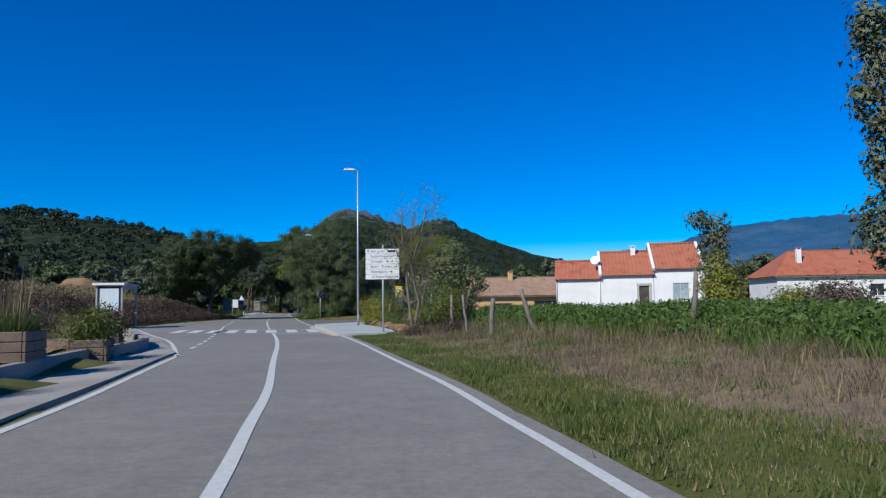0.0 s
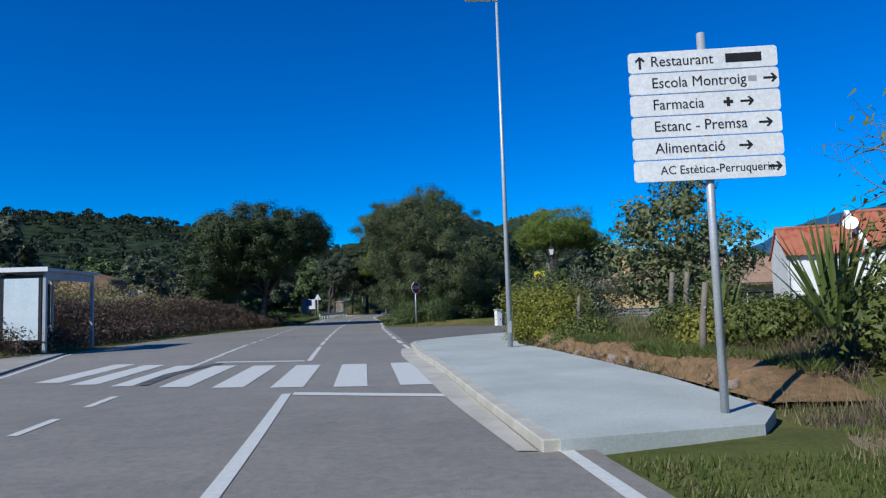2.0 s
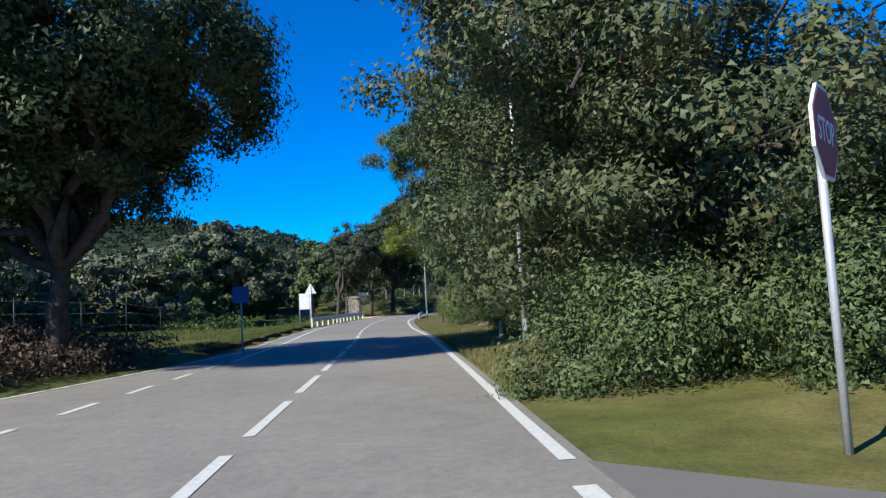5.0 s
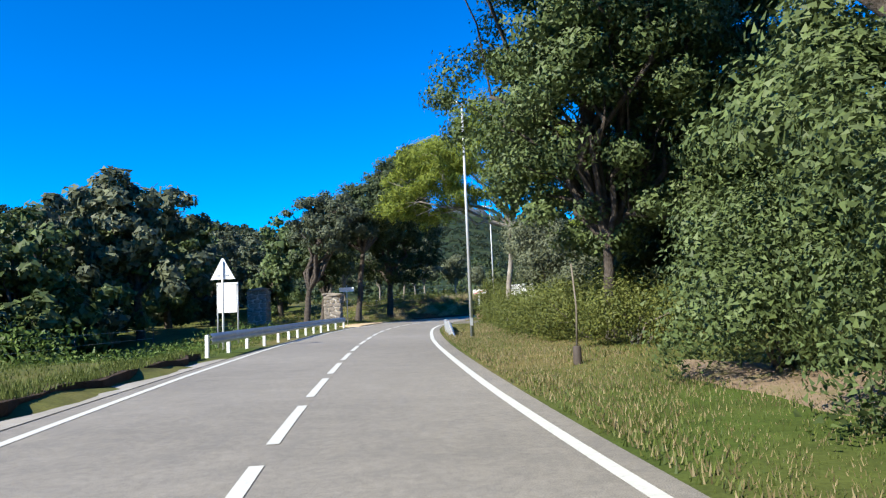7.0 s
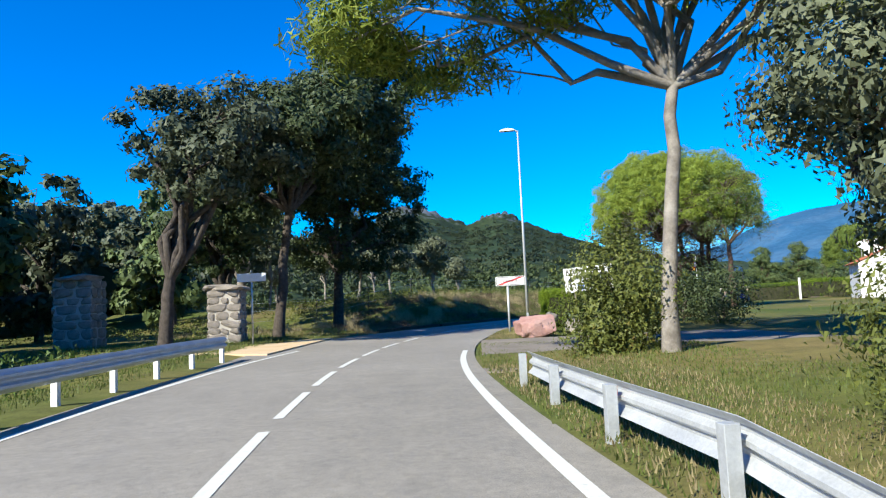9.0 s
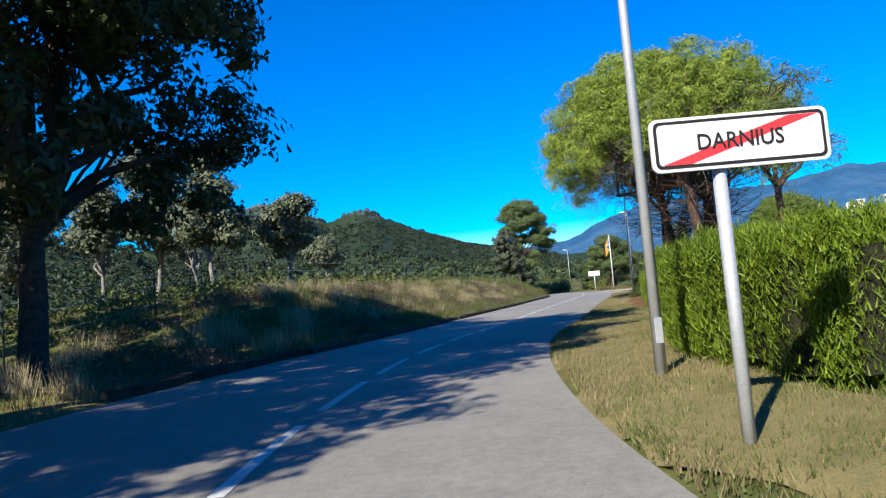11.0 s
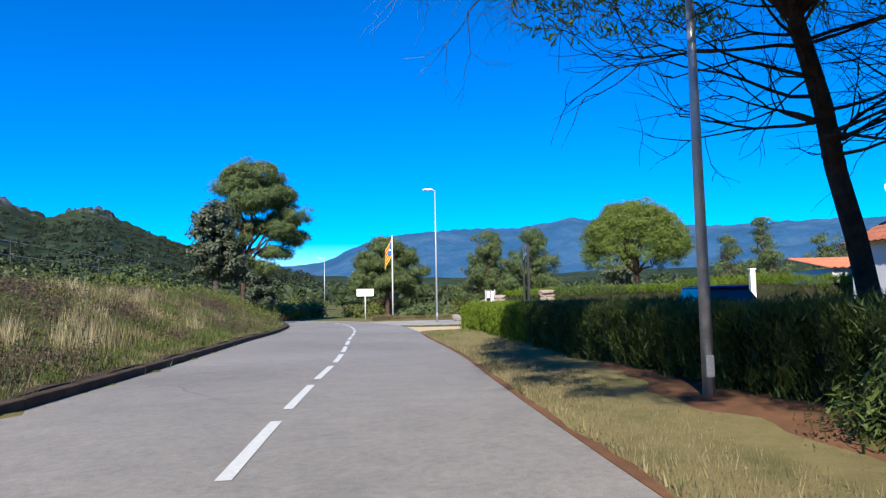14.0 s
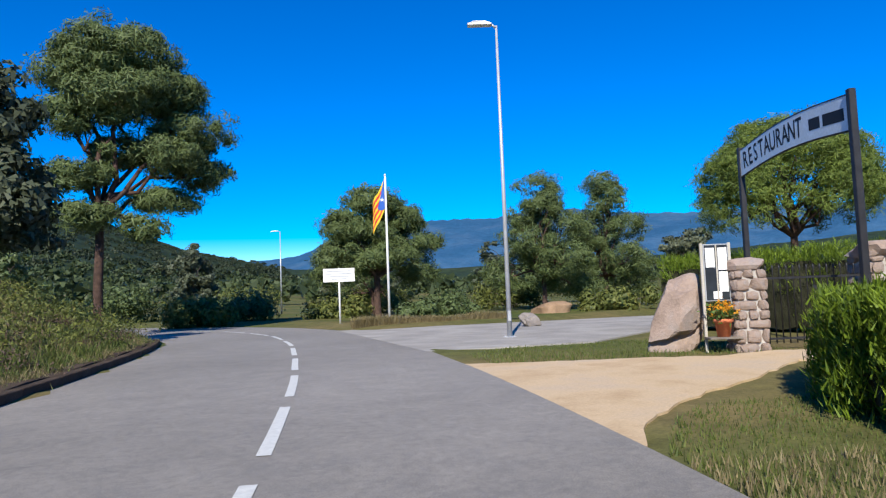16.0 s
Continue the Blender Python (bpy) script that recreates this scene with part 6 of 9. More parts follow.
def blue_sign(x, y, yaw):
    e = empty("road_sign", pose(x, y, 0.1, 0, 0, yaw), "small blue road sign on a thin post", "road sign")
    part("post", tube_mesh("post", [(0, 0.03, -0.2), (0, 0.03, 1.9)], [0.025, 0.025], M_BACKMETAL, 8), None, e)
    part("plate", plate_bm(rounded(0.5, 0.5, 0.04, 0, 1.65), -0.01, 0.01), M_BLUESIGN, e)
    return e


blue_sign(-22.6, 76.0, 5)


def place_board(x, y, yaw):
    e = empty("place_sign", pose(x, y, 0, 0, 0, yaw), "white board with unreadable lines on a single post", "sign")
    part("post", tube_mesh("post", [(0, 0.03, -0.1), (0, 0.03, 2.65)], [0.045, 0.045], M_WHITEMETAL, 10), None, e)
    p = part("board", plate_bm(rounded(1.45, 0.62, 0.02, 0, 2.32), -0.015, 0.015), M_WHITEMETAL, e)
    for k, w in enumerate((1.1, 1.2, 0.9, 0.7)):
        bar(-w / 2, 2.48 - 0.12 * k, w / 2, 2.52 - 0.12 * k, -0.015, M_BACKMETAL, p)
    return e


place_board(3.05, 217.3, -28)


def flag_pole(x, y, yaw):
    e = empty("flagpole", pose(x, y, 0, 0, 0, yaw), "white flagpole with a striped red and yellow flag", "flagpole")
    part("pole", pole_mesh(7.2, 0.07, 0.045, M_WHITEMETAL), None, e)
    part("finial", tube_mesh("finial", [(0, 0, 7.18), (0, 0, 7.24), (0, 0, 7.3)], [0.05, 0.06, 0.01], M_WHITEMETAL, 8), None, e)
    # a hanging flag: nine stripes sagging from the hoist
    def cloth(u, v):
        fall = u * (0.55 + 0.25 * v)
        x_ = -0.06 - 0.8 * u * (1 - 0.25 * u)
        y_ = 0.16 * math.sin(7 * u + 2 * v) * u
        return (x_, y_, 7.05 - 1.5 * v - 1.35 * u - 0.12 * math.sin(5 * u))
    n = 12
    for k in range(9):
        v0, v1 = k / 9, (k + 1) / 9
        vs, fs = [], []
        for i in range(n + 1):
            u = i / n
            vs += [cloth(u, v0), cloth(u, v1)]
        fs = [(2 * i, 2 * i + 1, 2 * i + 3, 2 * i + 2) for i in range(n)]
        part("stripe", mesh_of("stripe", vs, fs, M_FLAGYELLOW if k % 2 == 0 else M_FLAGRED, True), None, e)
    vs = []
    for i in range(7):
        u = 0.5 * i / 6
        a, b = cloth(u, u), cloth(u, 1 - u)
        vs += [(a[0], a[1] - 0.012, a[2]), (b[0], b[1] - 0.012, b[2])]
    part("triangle", mesh_of("triangle", vs, [(2 * i, 2 * i + 1, 2 * i + 3, 2 * i + 2) for i in range(6)], M_FLAGBLUE, True), None, e, "blue triangle at the hoist")
    c = cloth(0.16, 0.5)
    star = [(c[0] + (0.12 if k % 2 == 0 else 0.05) * math.sin(math.pi * k / 5), c[2] + (0.12 if k % 2 == 0 else 0.05) * math.cos(math.pi * k / 5)) for k in range(10)]
    part("star", plate_bm(star, c[1] - 0.03, c[1] - 0.022), M_WHITEMETAL, e, "white star")
    return e


flag_pole(5.75, 217.7, -28)


# ================= bus shelter, planters, fences =================


def bus_shelter(m):
    """Front panel faces local -y; the shelter runs back along +y, open to the right."""
    e = empty("bus_shelter", m, "steel bus shelter with a white end panel", "bus shelter")
    w, d, h = 1.55, 3.3, 2.62
    for x in (0.05, w - 0.05):
        for y in (0.05, d - 0.05):
            part("post", boxed(x - 0.055, y - 0.055, 0, x + 0.055, y + 0.055, h, 0.01), M_BACKMETAL, e)
    roof = part("roof", boxed(-0.15, -0.15, h, w + 0.12, d + 0.15, h + 0.1, 0.02), M_STEEL, e, "flat grey steel roof")
    part("fascia", boxed(-0.17, -0.17, h - 0.02, w + 0.14, -0.152, h + 0.13, 0.004), M_WHITEMETAL, roof, "white roof edge")
    f = part("panel_frame", boxed(0.13, -0.01, 0.32, w - 0.13, 0.08, 2.5, 0.01), M_BLACK, e, "black frame of the end panel")
    part("panel", boxed(0.24, -0.022, 0.42, w - 0.22, -0.012, 2.4, 0.004), M_POSTER, f, "blank white end panel")
    part("back_rail", boxed(0.02, 0.1, 0.75, 0.05, d - 0.1, 0.8), M_BACKMETAL, e)
    back = part("back_panel", boxed(0.03, 0.12, 0.85, 0.045, d - 0.12, 2.35), M_GLASS, e, "dark glass back panel")
    part("top_rail", boxed(w - 0.1, 0.1, 2.36, w - 0.02, d - 0.1, h, 0.005), M_BACKMETAL, e)
    bench = part("bench", boxed(0.15, 0.5, 0.46, 0.55, d - 0.3, 0.5, 0.008), M_STEEL, e)
    for y in (0.8, d - 0.6):
        part("bench_leg", boxed(0.3, y - 0.03, 0, 0.36, y + 0.03, 0.46), M_STEEL, bench)
    return e


bus_shelter(pose(-21.35, 41.7, 0.1, 0, 0, 10))


def planter(x, y, yaw, seed, plants, label):
    e = empty("planter", pose(x, y, height_at(x, y) - 0.02, 0, 0, yaw), label, "planter", "planters on the verge")
    w, d, h = 1.15, 0.8, 0.55
    for k in range(3):
        z0 = 0.02 + k * 0.178
        part("board", boxed(-w / 2, -d / 2, z0, w / 2, -d / 2 + 0.06, z0 + 0.17, 0.012), M_PLANTER, e)
        part("board", boxed(-w / 2, d / 2 - 0.06, z0, w / 2, d / 2, z0 + 0.17, 0.012), M_PLANTER, e)
        part("board", boxed(-w / 2, -d / 2 + 0.062, z0, -w / 2 + 0.06, d / 2 - 0.062, z0 + 0.17, 0.012), M_PLANTER, e)
        part("board", boxed(w / 2 - 0.06, -d / 2 + 0.062, z0, w / 2, d / 2 - 0.062, z0 + 0.17, 0.012), M_PLANTER, e)
    part("soil", boxed(-w / 2 + 0.07, -d / 2 + 0.07, 0.1, w / 2 - 0.07, d / 2 - 0.07, h - 0.08), M_SOIL, e)
    rng = np.random.default_rng(seed)
    n = 900
    xy = np.stack([rng.uniform(-.45, .45, n), rng.uniform(-.3, .3, n)], 1)
    v, f = blade_arrays(rng, xy, np.full(n, h - .1), 0.45, 0.008, 0.6)
    part("plant", mesh_of("plant", v, f, M_WEED), None, e, "leafy green plant")
    if plants == "tall":
        n = 90
        xy = np.stack([rng.uniform(-.4, .4, n), rng.uniform(-.25, .25, n)], 1)
        v, f = blade_arrays(rng, xy, np.full(n, h - .1), 1.1, 0.014, 0.12)
        part("dry_growth", mesh_of("dry_growth", v, f, M_STRAW), None, e, "dry upright stalks")
    else:
        n = 3200
        c = rng.normal(size=(n, 3)) * np.array([.32, .24, .22]) + np.array([0, 0, h + .2])
        v, f = leaf_arrays(rng, c, 0.045, 0.3, 1.8)
        part("shrub", mesh_of("shrub", v, f, M_BRUSH if seed % 2 else M_BUSH), None, e, "twiggy shrub")
    return e


planter(-7.6, 12.0, 105, 1, "tall", "wooden planter box with tall dry stalks")
planter(-8.05, 15.6, 108, 2, "shrub", "wooden planter box with twiggy shrub")
planter(-9.55, 19.2, 112, 3, "shrub", "wooden planter box with dark shrub")
planter(-11.1, 22.6, 114, 5, "shrub", "wooden planter box with purple-brown shrub")
planter(-7.0, 8.4, 103, 4, "tall", "wooden planter box with tall dry stalks")


def fence_post(x, y, h, tilt, yaw, seed):
    rng = np.random.default_rng(seed)
    z = height_at(x, y)
    e = empty("fence_post", pose(x, y, z, tilt * math.cos(yaw), tilt * math.sin(yaw), 0), "weathered leaning wooden fence post", "fence post", "old wooden fence posts")
    p = [(rng.normal() * .012, rng.normal() * .012, q) for q in np.linspace(-.2, h, 6)]
    part("post", tube_mesh("post", p, [q * (.9, 1.0, .85, 1.25, 1.15)[seed % 5] for q in (.066, .066, .063, .061, .058, .05)], M_WOOD, 9), None, e)
    part("wire_staple", boxed(-.012, -.08, h * .7, .012, -.06, h * .7 + .03), M_STEEL, e)
    return e


for i, (x, y, h, tl, yw) in enumerate(((0.9, 30.6, 1.35, 12, 1.2), (0.3, 25.65, 1.4, 3, 0), (0.8, 23.7, 1.35, 7, 4.2), (1.47, 21.2, 1.2, 4, 2), (2.75, 20.85, 1.35, 16, 4.4), (-1.75, 33.2, 1.4, 7, 2), (-1.2, 36.8, 1.25, 9, .4), (-3.2, 39.8, 1.2, 3, 1), (-0.8, 40.2, 1.35, 4, 2), (-4.2, 44.0, 1.2, 5, 2), (5.4, 14.8, 1.3, 5, 1))):
    fence_post(x, y, h, tl, yw, i)


def wire_fence(pts, h, label):
    """Thin steel posts with three wires."""
    e = empty("wire_fence", Matrix(), label, "fence")
    tops = []
    for x, y in pts:
        z = height_at(x, y)
        tops.append((x, y, z))
        part("post", tube_mesh("post", [(x, y, z - .2), (x, y, z + h)], [.028, .024], M_BLACK, 6), None, e)
    for q in (0.35, 0.7, 0.95):
        part("wire", tube_mesh("wire", [(x, y, z + h * q) for x, y, z in tops], [.006] * len(tops), M_BACKMETAL, 4), None, e)
    return e


wire_fence([(-30.2, 72), (-32.5, 78.5), (-34.8, 85), (-37.0, 91.5), (-39.0, 98), (-40.5, 104.5), (-41.5, 111), (-42, 118)], 1.9, "thin wire fence along the meadow")
wire_fence([(-39.5, 143), (-37, 148.5), (-34.8, 154), (-32.5, 159.5), (-30.0, 165), (-27.4, 170.5), (-24.8, 176), (-22.3, 182), (-19.8, 188), (-17.3, 194), (-15, 200)], 1.7, "green wire fence above the grass bank")


def guardrail(pts, label, h=0.52, post_mat=None, dip=0.0):
    e = empty("guardrail", Matrix(), label, "guardrail")
    p = smooth_line(pts, 2.0)
    prof = [(-.0, .155), (.04, .12), (.075, .085), (.075, .05), (.03, .015), (.03, -.015), (.075, -.05), (.075, -.085), (.04, -.12), (0, -.155)]
    vs, n = [], len(prof)
    top = h
    for k, (x, y) in enumerate(p):
        d = p[min(k + 1, len(p) - 1)] - p[max(k - 1, 0)]
        d = d / np.hypot(*d)
        nr = np.array([d[1], -d[0]])
        h = top if k * 2.0 >= dip else top - (top + .1) * (1 - k * 2.0 / dip)
        for a, b in prof:
            vs.append((x + nr[0] * a, y + nr[1] * a, h + b))
    fs = [(k * n + j, k * n + j + 1, (k + 1) * n + j + 1, (k + 1) * n + j) for k in range(len(p) - 1) for j in range(n - 1)]
    rail = part("rail", mesh_of("rail", vs, fs, M_STEEL), None, e, "corrugated steel rail")
    m = rail.modifiers.new("thickness", "SOLIDIFY")
    m.thickness = 0.004
    for k, (x, y) in enumerate(p):
        d = p[min(k + 1, len(p) - 1)] - p[max(k - 1, 0)]
        h = top if k * 2.0 >= dip else top - (top + .1) * (1 - k * 2.0 / dip)
        o = part("post", boxed(-.05, -.12, -.3, .05, -.02, h + .12, .004), post_mat or M_WHITEMETAL, e, "" if post_mat else "white painted post")
        o.matrix_world = pose(x, y, 0, 0, 0, math.degrees(math.atan2(d[1], d[0])) + 180)
        part("reflector", boxed(-.03, -.019, h + .02, .03, -.012, h + .1), M_RED if k % 2 else M_WHITEMETAL, o)
    return e


guardrail([tuple(along(way_at_y(y), o)) for y, o in ((101.5, -3.9), (105, -3.75), (109, -3.5), (115, -3.5), (121, -3.6), (125.5, -3.7))], "grey corrugated steel guardrail on white posts")
guardrail([tuple(along(way_at_y(y), 3.25)) for y in (106.5, 110, 114, 118)], "short steel guardrail sloping into the verge", 0.34, M_BACKMETAL, 4.0)


def bin_post(x, y):
    e = empty("marker_post", pose(x, y, height_at(x, y)), "thin pole standing in a dark round drum", "marker post")
    part("drum", tube_mesh("drum", [(0, 0, -.05), (0, 0, .02), (0, 0, .3), (0, 0, .32)], [.07, .078, .072, .06], M_DOORWOOD, 14), None, e, "weathered grey drum")
    part("pole", tube_mesh("pole", [(0, 0, .3), (0.03, 0, 1.0), (-.02, 0, 1.75)], [.018, .016, .014], M_WOOD, 8), None, e)
    return e


bin_post(-19.75, 95.0)


def marker_stone(x, y):
    e = empty("marker_stone", pose(x, y, height_at(x, y), 3, -2, 15), "pale weathered stone marker in the shade", "marker stone")
    part("shaft", tube_mesh("shaft", [(0, 0, -.1), (0, 0, .1), (.005, 0, .42), (.01, 0, .5), (.01, 0, .53)], [.07, .065, .055, .048, .025], M_KERB, 9), None, e)


marker_stone(-15.0, 77.3)
# ================= houses and walls =================


def wall_bm(length, h, thick, holes):
    """A wall along x from 0, front at y 0; holes (x0, z0, x1, z1) go right through it."""
    bm = bmesh.new()
    xs = sorted({0.0, length, *[v for q in holes for v in (q[0], q[2])]})
    for a, b in zip(xs[:-1], xs[1:]):
        zs = [(q[1], q[3]) for q in holes if q[0] <= a + 1e-6 and q[2] >= b - 1e-6]
        z = 0.0
        for z0, z1 in sorted(zs):
            if z0 > z:
                box(bm, a, 0, z, b, thick, z0)
            z = z1
        if z < h:
            box(bm, a, 0, z, b, thick, h)
    bmesh.ops.remove_doubles(bm, verts=bm.verts, dist=0.0005)
    return bm


def tiled_slope(name, x0, x1, y0, z0, y1, z1, mat, parent, pitch=0.34, skew0=0.0, skew1=0.0):
    """A roof slope of half-round clay tiles, in overlapping courses, from the eave (y0, z0) to the ridge (y1, z1)."""
    n = max(2, int((x1 - x0) / pitch))
    rows = max(3, int(math.hypot(y1 - y0, z1 - z0) / 0.48))
    seg = 4
    xs = np.linspace(x0, x1, n * seg + 1)
    hump = np.abs(np.sin(np.linspace(0, n * math.pi, n * seg + 1))) * 0.07
    vs, fs = [], []
    m = len(xs)
    for r in range(rows):
        for q, lift in ((r / rows, 0.035), ((r + 1) / rows, 0.0)):
            c = (x0 + x1) / 2
            xa = xs + skew0 * q * np.where(xs < c, 1, 0) * (c - xs) / max(.01, c - x0) - skew1 * q * np.where(xs >= c, 1, 0) * (xs - c) / max(.01, x1 - c)
            y = y0 + (y1 - y0) * q
            z = z0 + (z1 - z0) * q + lift + hump
            vs += [(a, y, b) for a, b in zip(xa, z)]
        k = r * 2 * m
        fs += [(k + i, k + i + 1, k + m + i + 1, k + m + i) for i in range(m - 1)]
        if r < rows - 1:
            fs += [(k + m + i, k + m + i + 1, k + 2 * m + i + 1, k + 2 * m + i) for i in range(m - 1)]
    o = part(name, mesh_of(name, vs, fs, mat, True), None, parent)
    md = o.modifiers.new("thickness", "SOLIDIFY")
    md.thickness = 0.05
    return o


def window_in(parent, x, z, w, h, shutter=False, y=0.14):
    win = part("window", boxed(x, y, z, x + w, y + 0.02, z + h), M_GLASS, parent, "dark window pane")
    for a in ((x, z, x + w, z + 0.06), (x, z + h - 0.06, x + w, z + h), (x, z + 0.06, x + 0.06, z + h - 0.06), (x + w - 0.06, z + 0.06, x + w, z + h - 0.06), (x + w / 2 - 0.03, z + 0.06, x + w / 2 + 0.03, z + h - 0.06)):
        part("frame", boxed(a[0], y - 0.035, a[1], a[2], y - 0.003, a[3]), M_SHUTTER if shutter else M_WHITEMETAL, win)
    if shutter:
        for k in range(int((w - .1) / 0.09)):
            part("slat", boxed(x + .05 + k * .09, y - 0.075, z + .05, x + .11 + k * .09, y - 0.04, z + h - .05), M_SHUTTER, win, "pale vertical grille bar")
    part("sill", boxed(x - 0.06, -0.06, z - 0.06, x + w + 0.06, y, z - 0.003, 0.01), M_MORTAR, win)
    return win


def chimney(parent, x, y, z, h, mat=None, cap=None, w=0.5):
    c = part("chimney", boxed(x - w / 2, y - w / 2, z, x + w / 2, y + w / 2, z + h, 0.02), mat or M_STUCCO, parent)
    part("chimney_cap", boxed(x - w / 2 - 0.06, y - w / 2 - 0.06, z + h + 0.16, x + w / 2 + 0.06, y + w / 2 + 0.06, z + h + 0.24, 0.02), cap or M_STUCCO, c)
    for sx in (-1, 1):
        for sy in (-1, 1):
            part("cap_leg", boxed(x + sx * w * .4 - .05, y + sy * w * .4 - .05, z + h, x + sx * w * .4 + .05, y + sy * w * .4 + .05, z + h + .16), mat or M_STUCCO, c)


def gable_house(parent, u0, u1, depth, eave, ridge, holes, wall_mat, tile, front=0.0, over=0.35):
    """One block: four walls with thickness, gables and a two-sided tiled roof. Front faces local -y."""
    L = u1 - u0
    w = part("wall", wall_bm(L, eave, 0.3, [(a - u0, b, c - u0, d) for a, b, c, d in holes]), wall_mat, parent)
    w.location = (u0, front, 0)
    part("back_wall", boxed(u0, front + depth - 0.3, 0, u1, front + depth, eave), wall_mat, parent)
    for x in (u0, u1 - 0.3):
        bm = boxed(x, front + 0.302, 0, x + 0.3, front + depth - 0.302, eave)
        y0, y1, ym = front + 0.02, front + depth - 0.02, front + depth / 2
        a = [bm.verts.new(p) for p in ((x, y0, eave + .002), (x, y1, eave + .002), (x, ym, ridge - 0.08))]
        b = [bm.verts.new(p) for p in ((x + .3, y0, eave + .002), (x + .3, y1, eave + .002), (x + .3, ym, ridge - 0.08))]
        bm.faces.new(a)
        bm.faces.new(b[::-1])
        for k in range(3):
            bm.faces.new((a[k], b[k], b[(k + 1) % 3], a[(k + 1) % 3]))
        bmesh.ops.recalc_face_normals(bm, faces=bm.faces)
        part("gable_wall", bm, wall_mat, parent)
    dz = (ridge - eave) / (depth / 2) * over
    tiled_slope("roof", u0 - 0.12, u1 + 0.12, front - over, eave - dz + 0.06, front + depth / 2, ridge + 0.03, tile, parent)
    tiled_slope("roof", u0 - 0.12, u1 + 0.12, front + depth + over, eave - dz + 0.06, front + depth / 2, ridge + 0.03, tile, parent)
    part("ridge_tiles", tube_mesh("ridge", [(u0 - .14, front + depth / 2, ridge + .08), (u1 + .14, front + depth / 2, ridge + .08)], [.12, .12], tile, 8), None, parent)


def white_farmhouse():
    e = empty("house", pose(10.7, 64.5, 0.5, 0, 0, -11), "long whitewashed farmhouse with red tiled roofs", "house")
    gable_house(e, 0, 4.1, 6.4, 3.0, 4.75, [], M_STUCCO, M_TILE)
    gable_house(e, 4.14, 8.9, 7.4, 3.3, 5.6, [(7.6, 0, 8.5, 2.2)], M_STUCCO, M_TILE)
    gable_house(e, 8.94, 13.4, 8.0, 3.8, 6.3, [(10.6, .9, 12.0, 2.4)], M_STUCCO, M_TILE)
    window_in(e, 10.6, .9, 1.4, 1.5, True)
    d = part("door", boxed(7.64, .12, 0, 8.46, .17, 2.16, .005), M_DOORWOOD, e, "dark wooden door")
    part("handle", boxed(8.3, .085, 1.0, 8.36, .118, 1.12), M_STEEL, d)
    part("door_surround", boxed(7.38, -.03, 0, 7.58, -.003, 2.2, .01), M_MORTAR, e, "grey door surround")
    part("door_surround", boxed(8.52, -.03, 0, 8.72, -.003, 2.2, .01), M_MORTAR, e, "grey door surround")
    part("lintel", boxed(7.38, -.03, 2.202, 8.72, -.003, 2.42, .01), M_MORTAR, e, "grey lintel")
    chimney(e, 7.4, 3.2, 5.2, .75, w=.45)
    for x, z0, z1, dp in ((4.12, 3.3, 5.6, 7.4), (8.92, 3.8, 6.3, 8.0), (13.36, 3.8, 6.3, 8.0)):
        L = math.hypot(dp / 2 + .35, z1 - z0 + .2)
        o = part("parapet", boxed(-.13, 0, -.12, .13, L, .16, .02), M_STUCCO, e, "white raised roof verge")
        o.matrix_local = pose(x, -.36, z0 - .12, math.degrees(math.atan2(z1 - z0 + .2, dp / 2 + .35)), 0, 0)
    dish = part("satellite_dish", disc_bm(.42, -.02, .03, 20), M_WHITEMETAL, e, "white satellite dish")
    dish.location = (3.7, 1.0, 4.75)
    dish.rotation_euler = (radians(-20), 0, radians(-15))
    part("dish_mast", tube_mesh("mast", [(3.7, 1.05, 3.3), (3.7, 1.05, 4.75)], [.03, .03], M_STEEL, 6), None, e)
    part("downpipe", tube_mesh("pipe", [(4.05, -.06, 0), (4.05, -.06, 3.0)], [.05, .05], M_WHITEMETAL, 8), None, e)
    part("downpipe", tube_mesh("pipe", [(.06, -.06, 0), (.06, -.06, 2.9)], [.05, .05], M_BACKMETAL, 8), None, e)
    part("downpipe", tube_mesh("pipe", [(13.2, -.06, 0), (13.2, -.06, 3.7)], [.05, .05], M_BACKMETAL, 8), None, e)


white_farmhouse()


def hip_house(m, L, depth, eave, ridge, holes, wall_mat, tile, label, chim=(), skew=3.0):
    e = empty("house", m, label, "house")
    w = part("wall", wall_bm(L, eave, .3, holes), wall_mat, e)
    part("back_wall", boxed(0, depth - .3, 0, L, depth, eave), wall_mat, e)
    for x in (0, L - .3):
        part("side_wall", boxed(x, .302, 0, x + .3, depth - .302, eave), wall_mat, e)
    part("ceiling_slab", boxed(.302, .302, eave - .2, L - .302, depth - .302, eave - .02), wall_mat, e)
    o = .45
    tiled_slope("roof", -o, L + o, -o, eave - .05, depth / 2, ridge, tile, e, skew0=skew + o, skew1=skew + o)
    tiled_slope("roof", -o, L + o, depth + o, eave - .05, depth / 2, ridge, tile, e, skew0=skew + o, skew1=skew + o)
    for sx, x0, x1 in ((1, -o, skew), (-1, L + o, L - skew)):
        vs = [(x0, -o, eave - .05), (x0, depth + o, eave - .05), (x1, depth / 2, ridge + .02)]
        q = part("roof", mesh_of("hip", vs, [(0, 1, 2)], tile), None, e)
        q.modifiers.new("thickness", "SOLIDIFY").thickness = .06
    part("eave_board", boxed(-o + .02, -o + .02, eave - .16, L + o - .02, -o + .06, eave - .055), M_WOOD, e)
    part("soffit", boxed(-o + .08, -o + .08, eave - .09, L + o - .08, -.003, eave - .06), wall_mat, e)
    for x, y, z, h, cm, cc in chim:
        chimney(e, x, y, z, h, cm, cc)
    for a, b, c, d in holes:
        window_in(e, a, b, c - a, d - b)
    return e


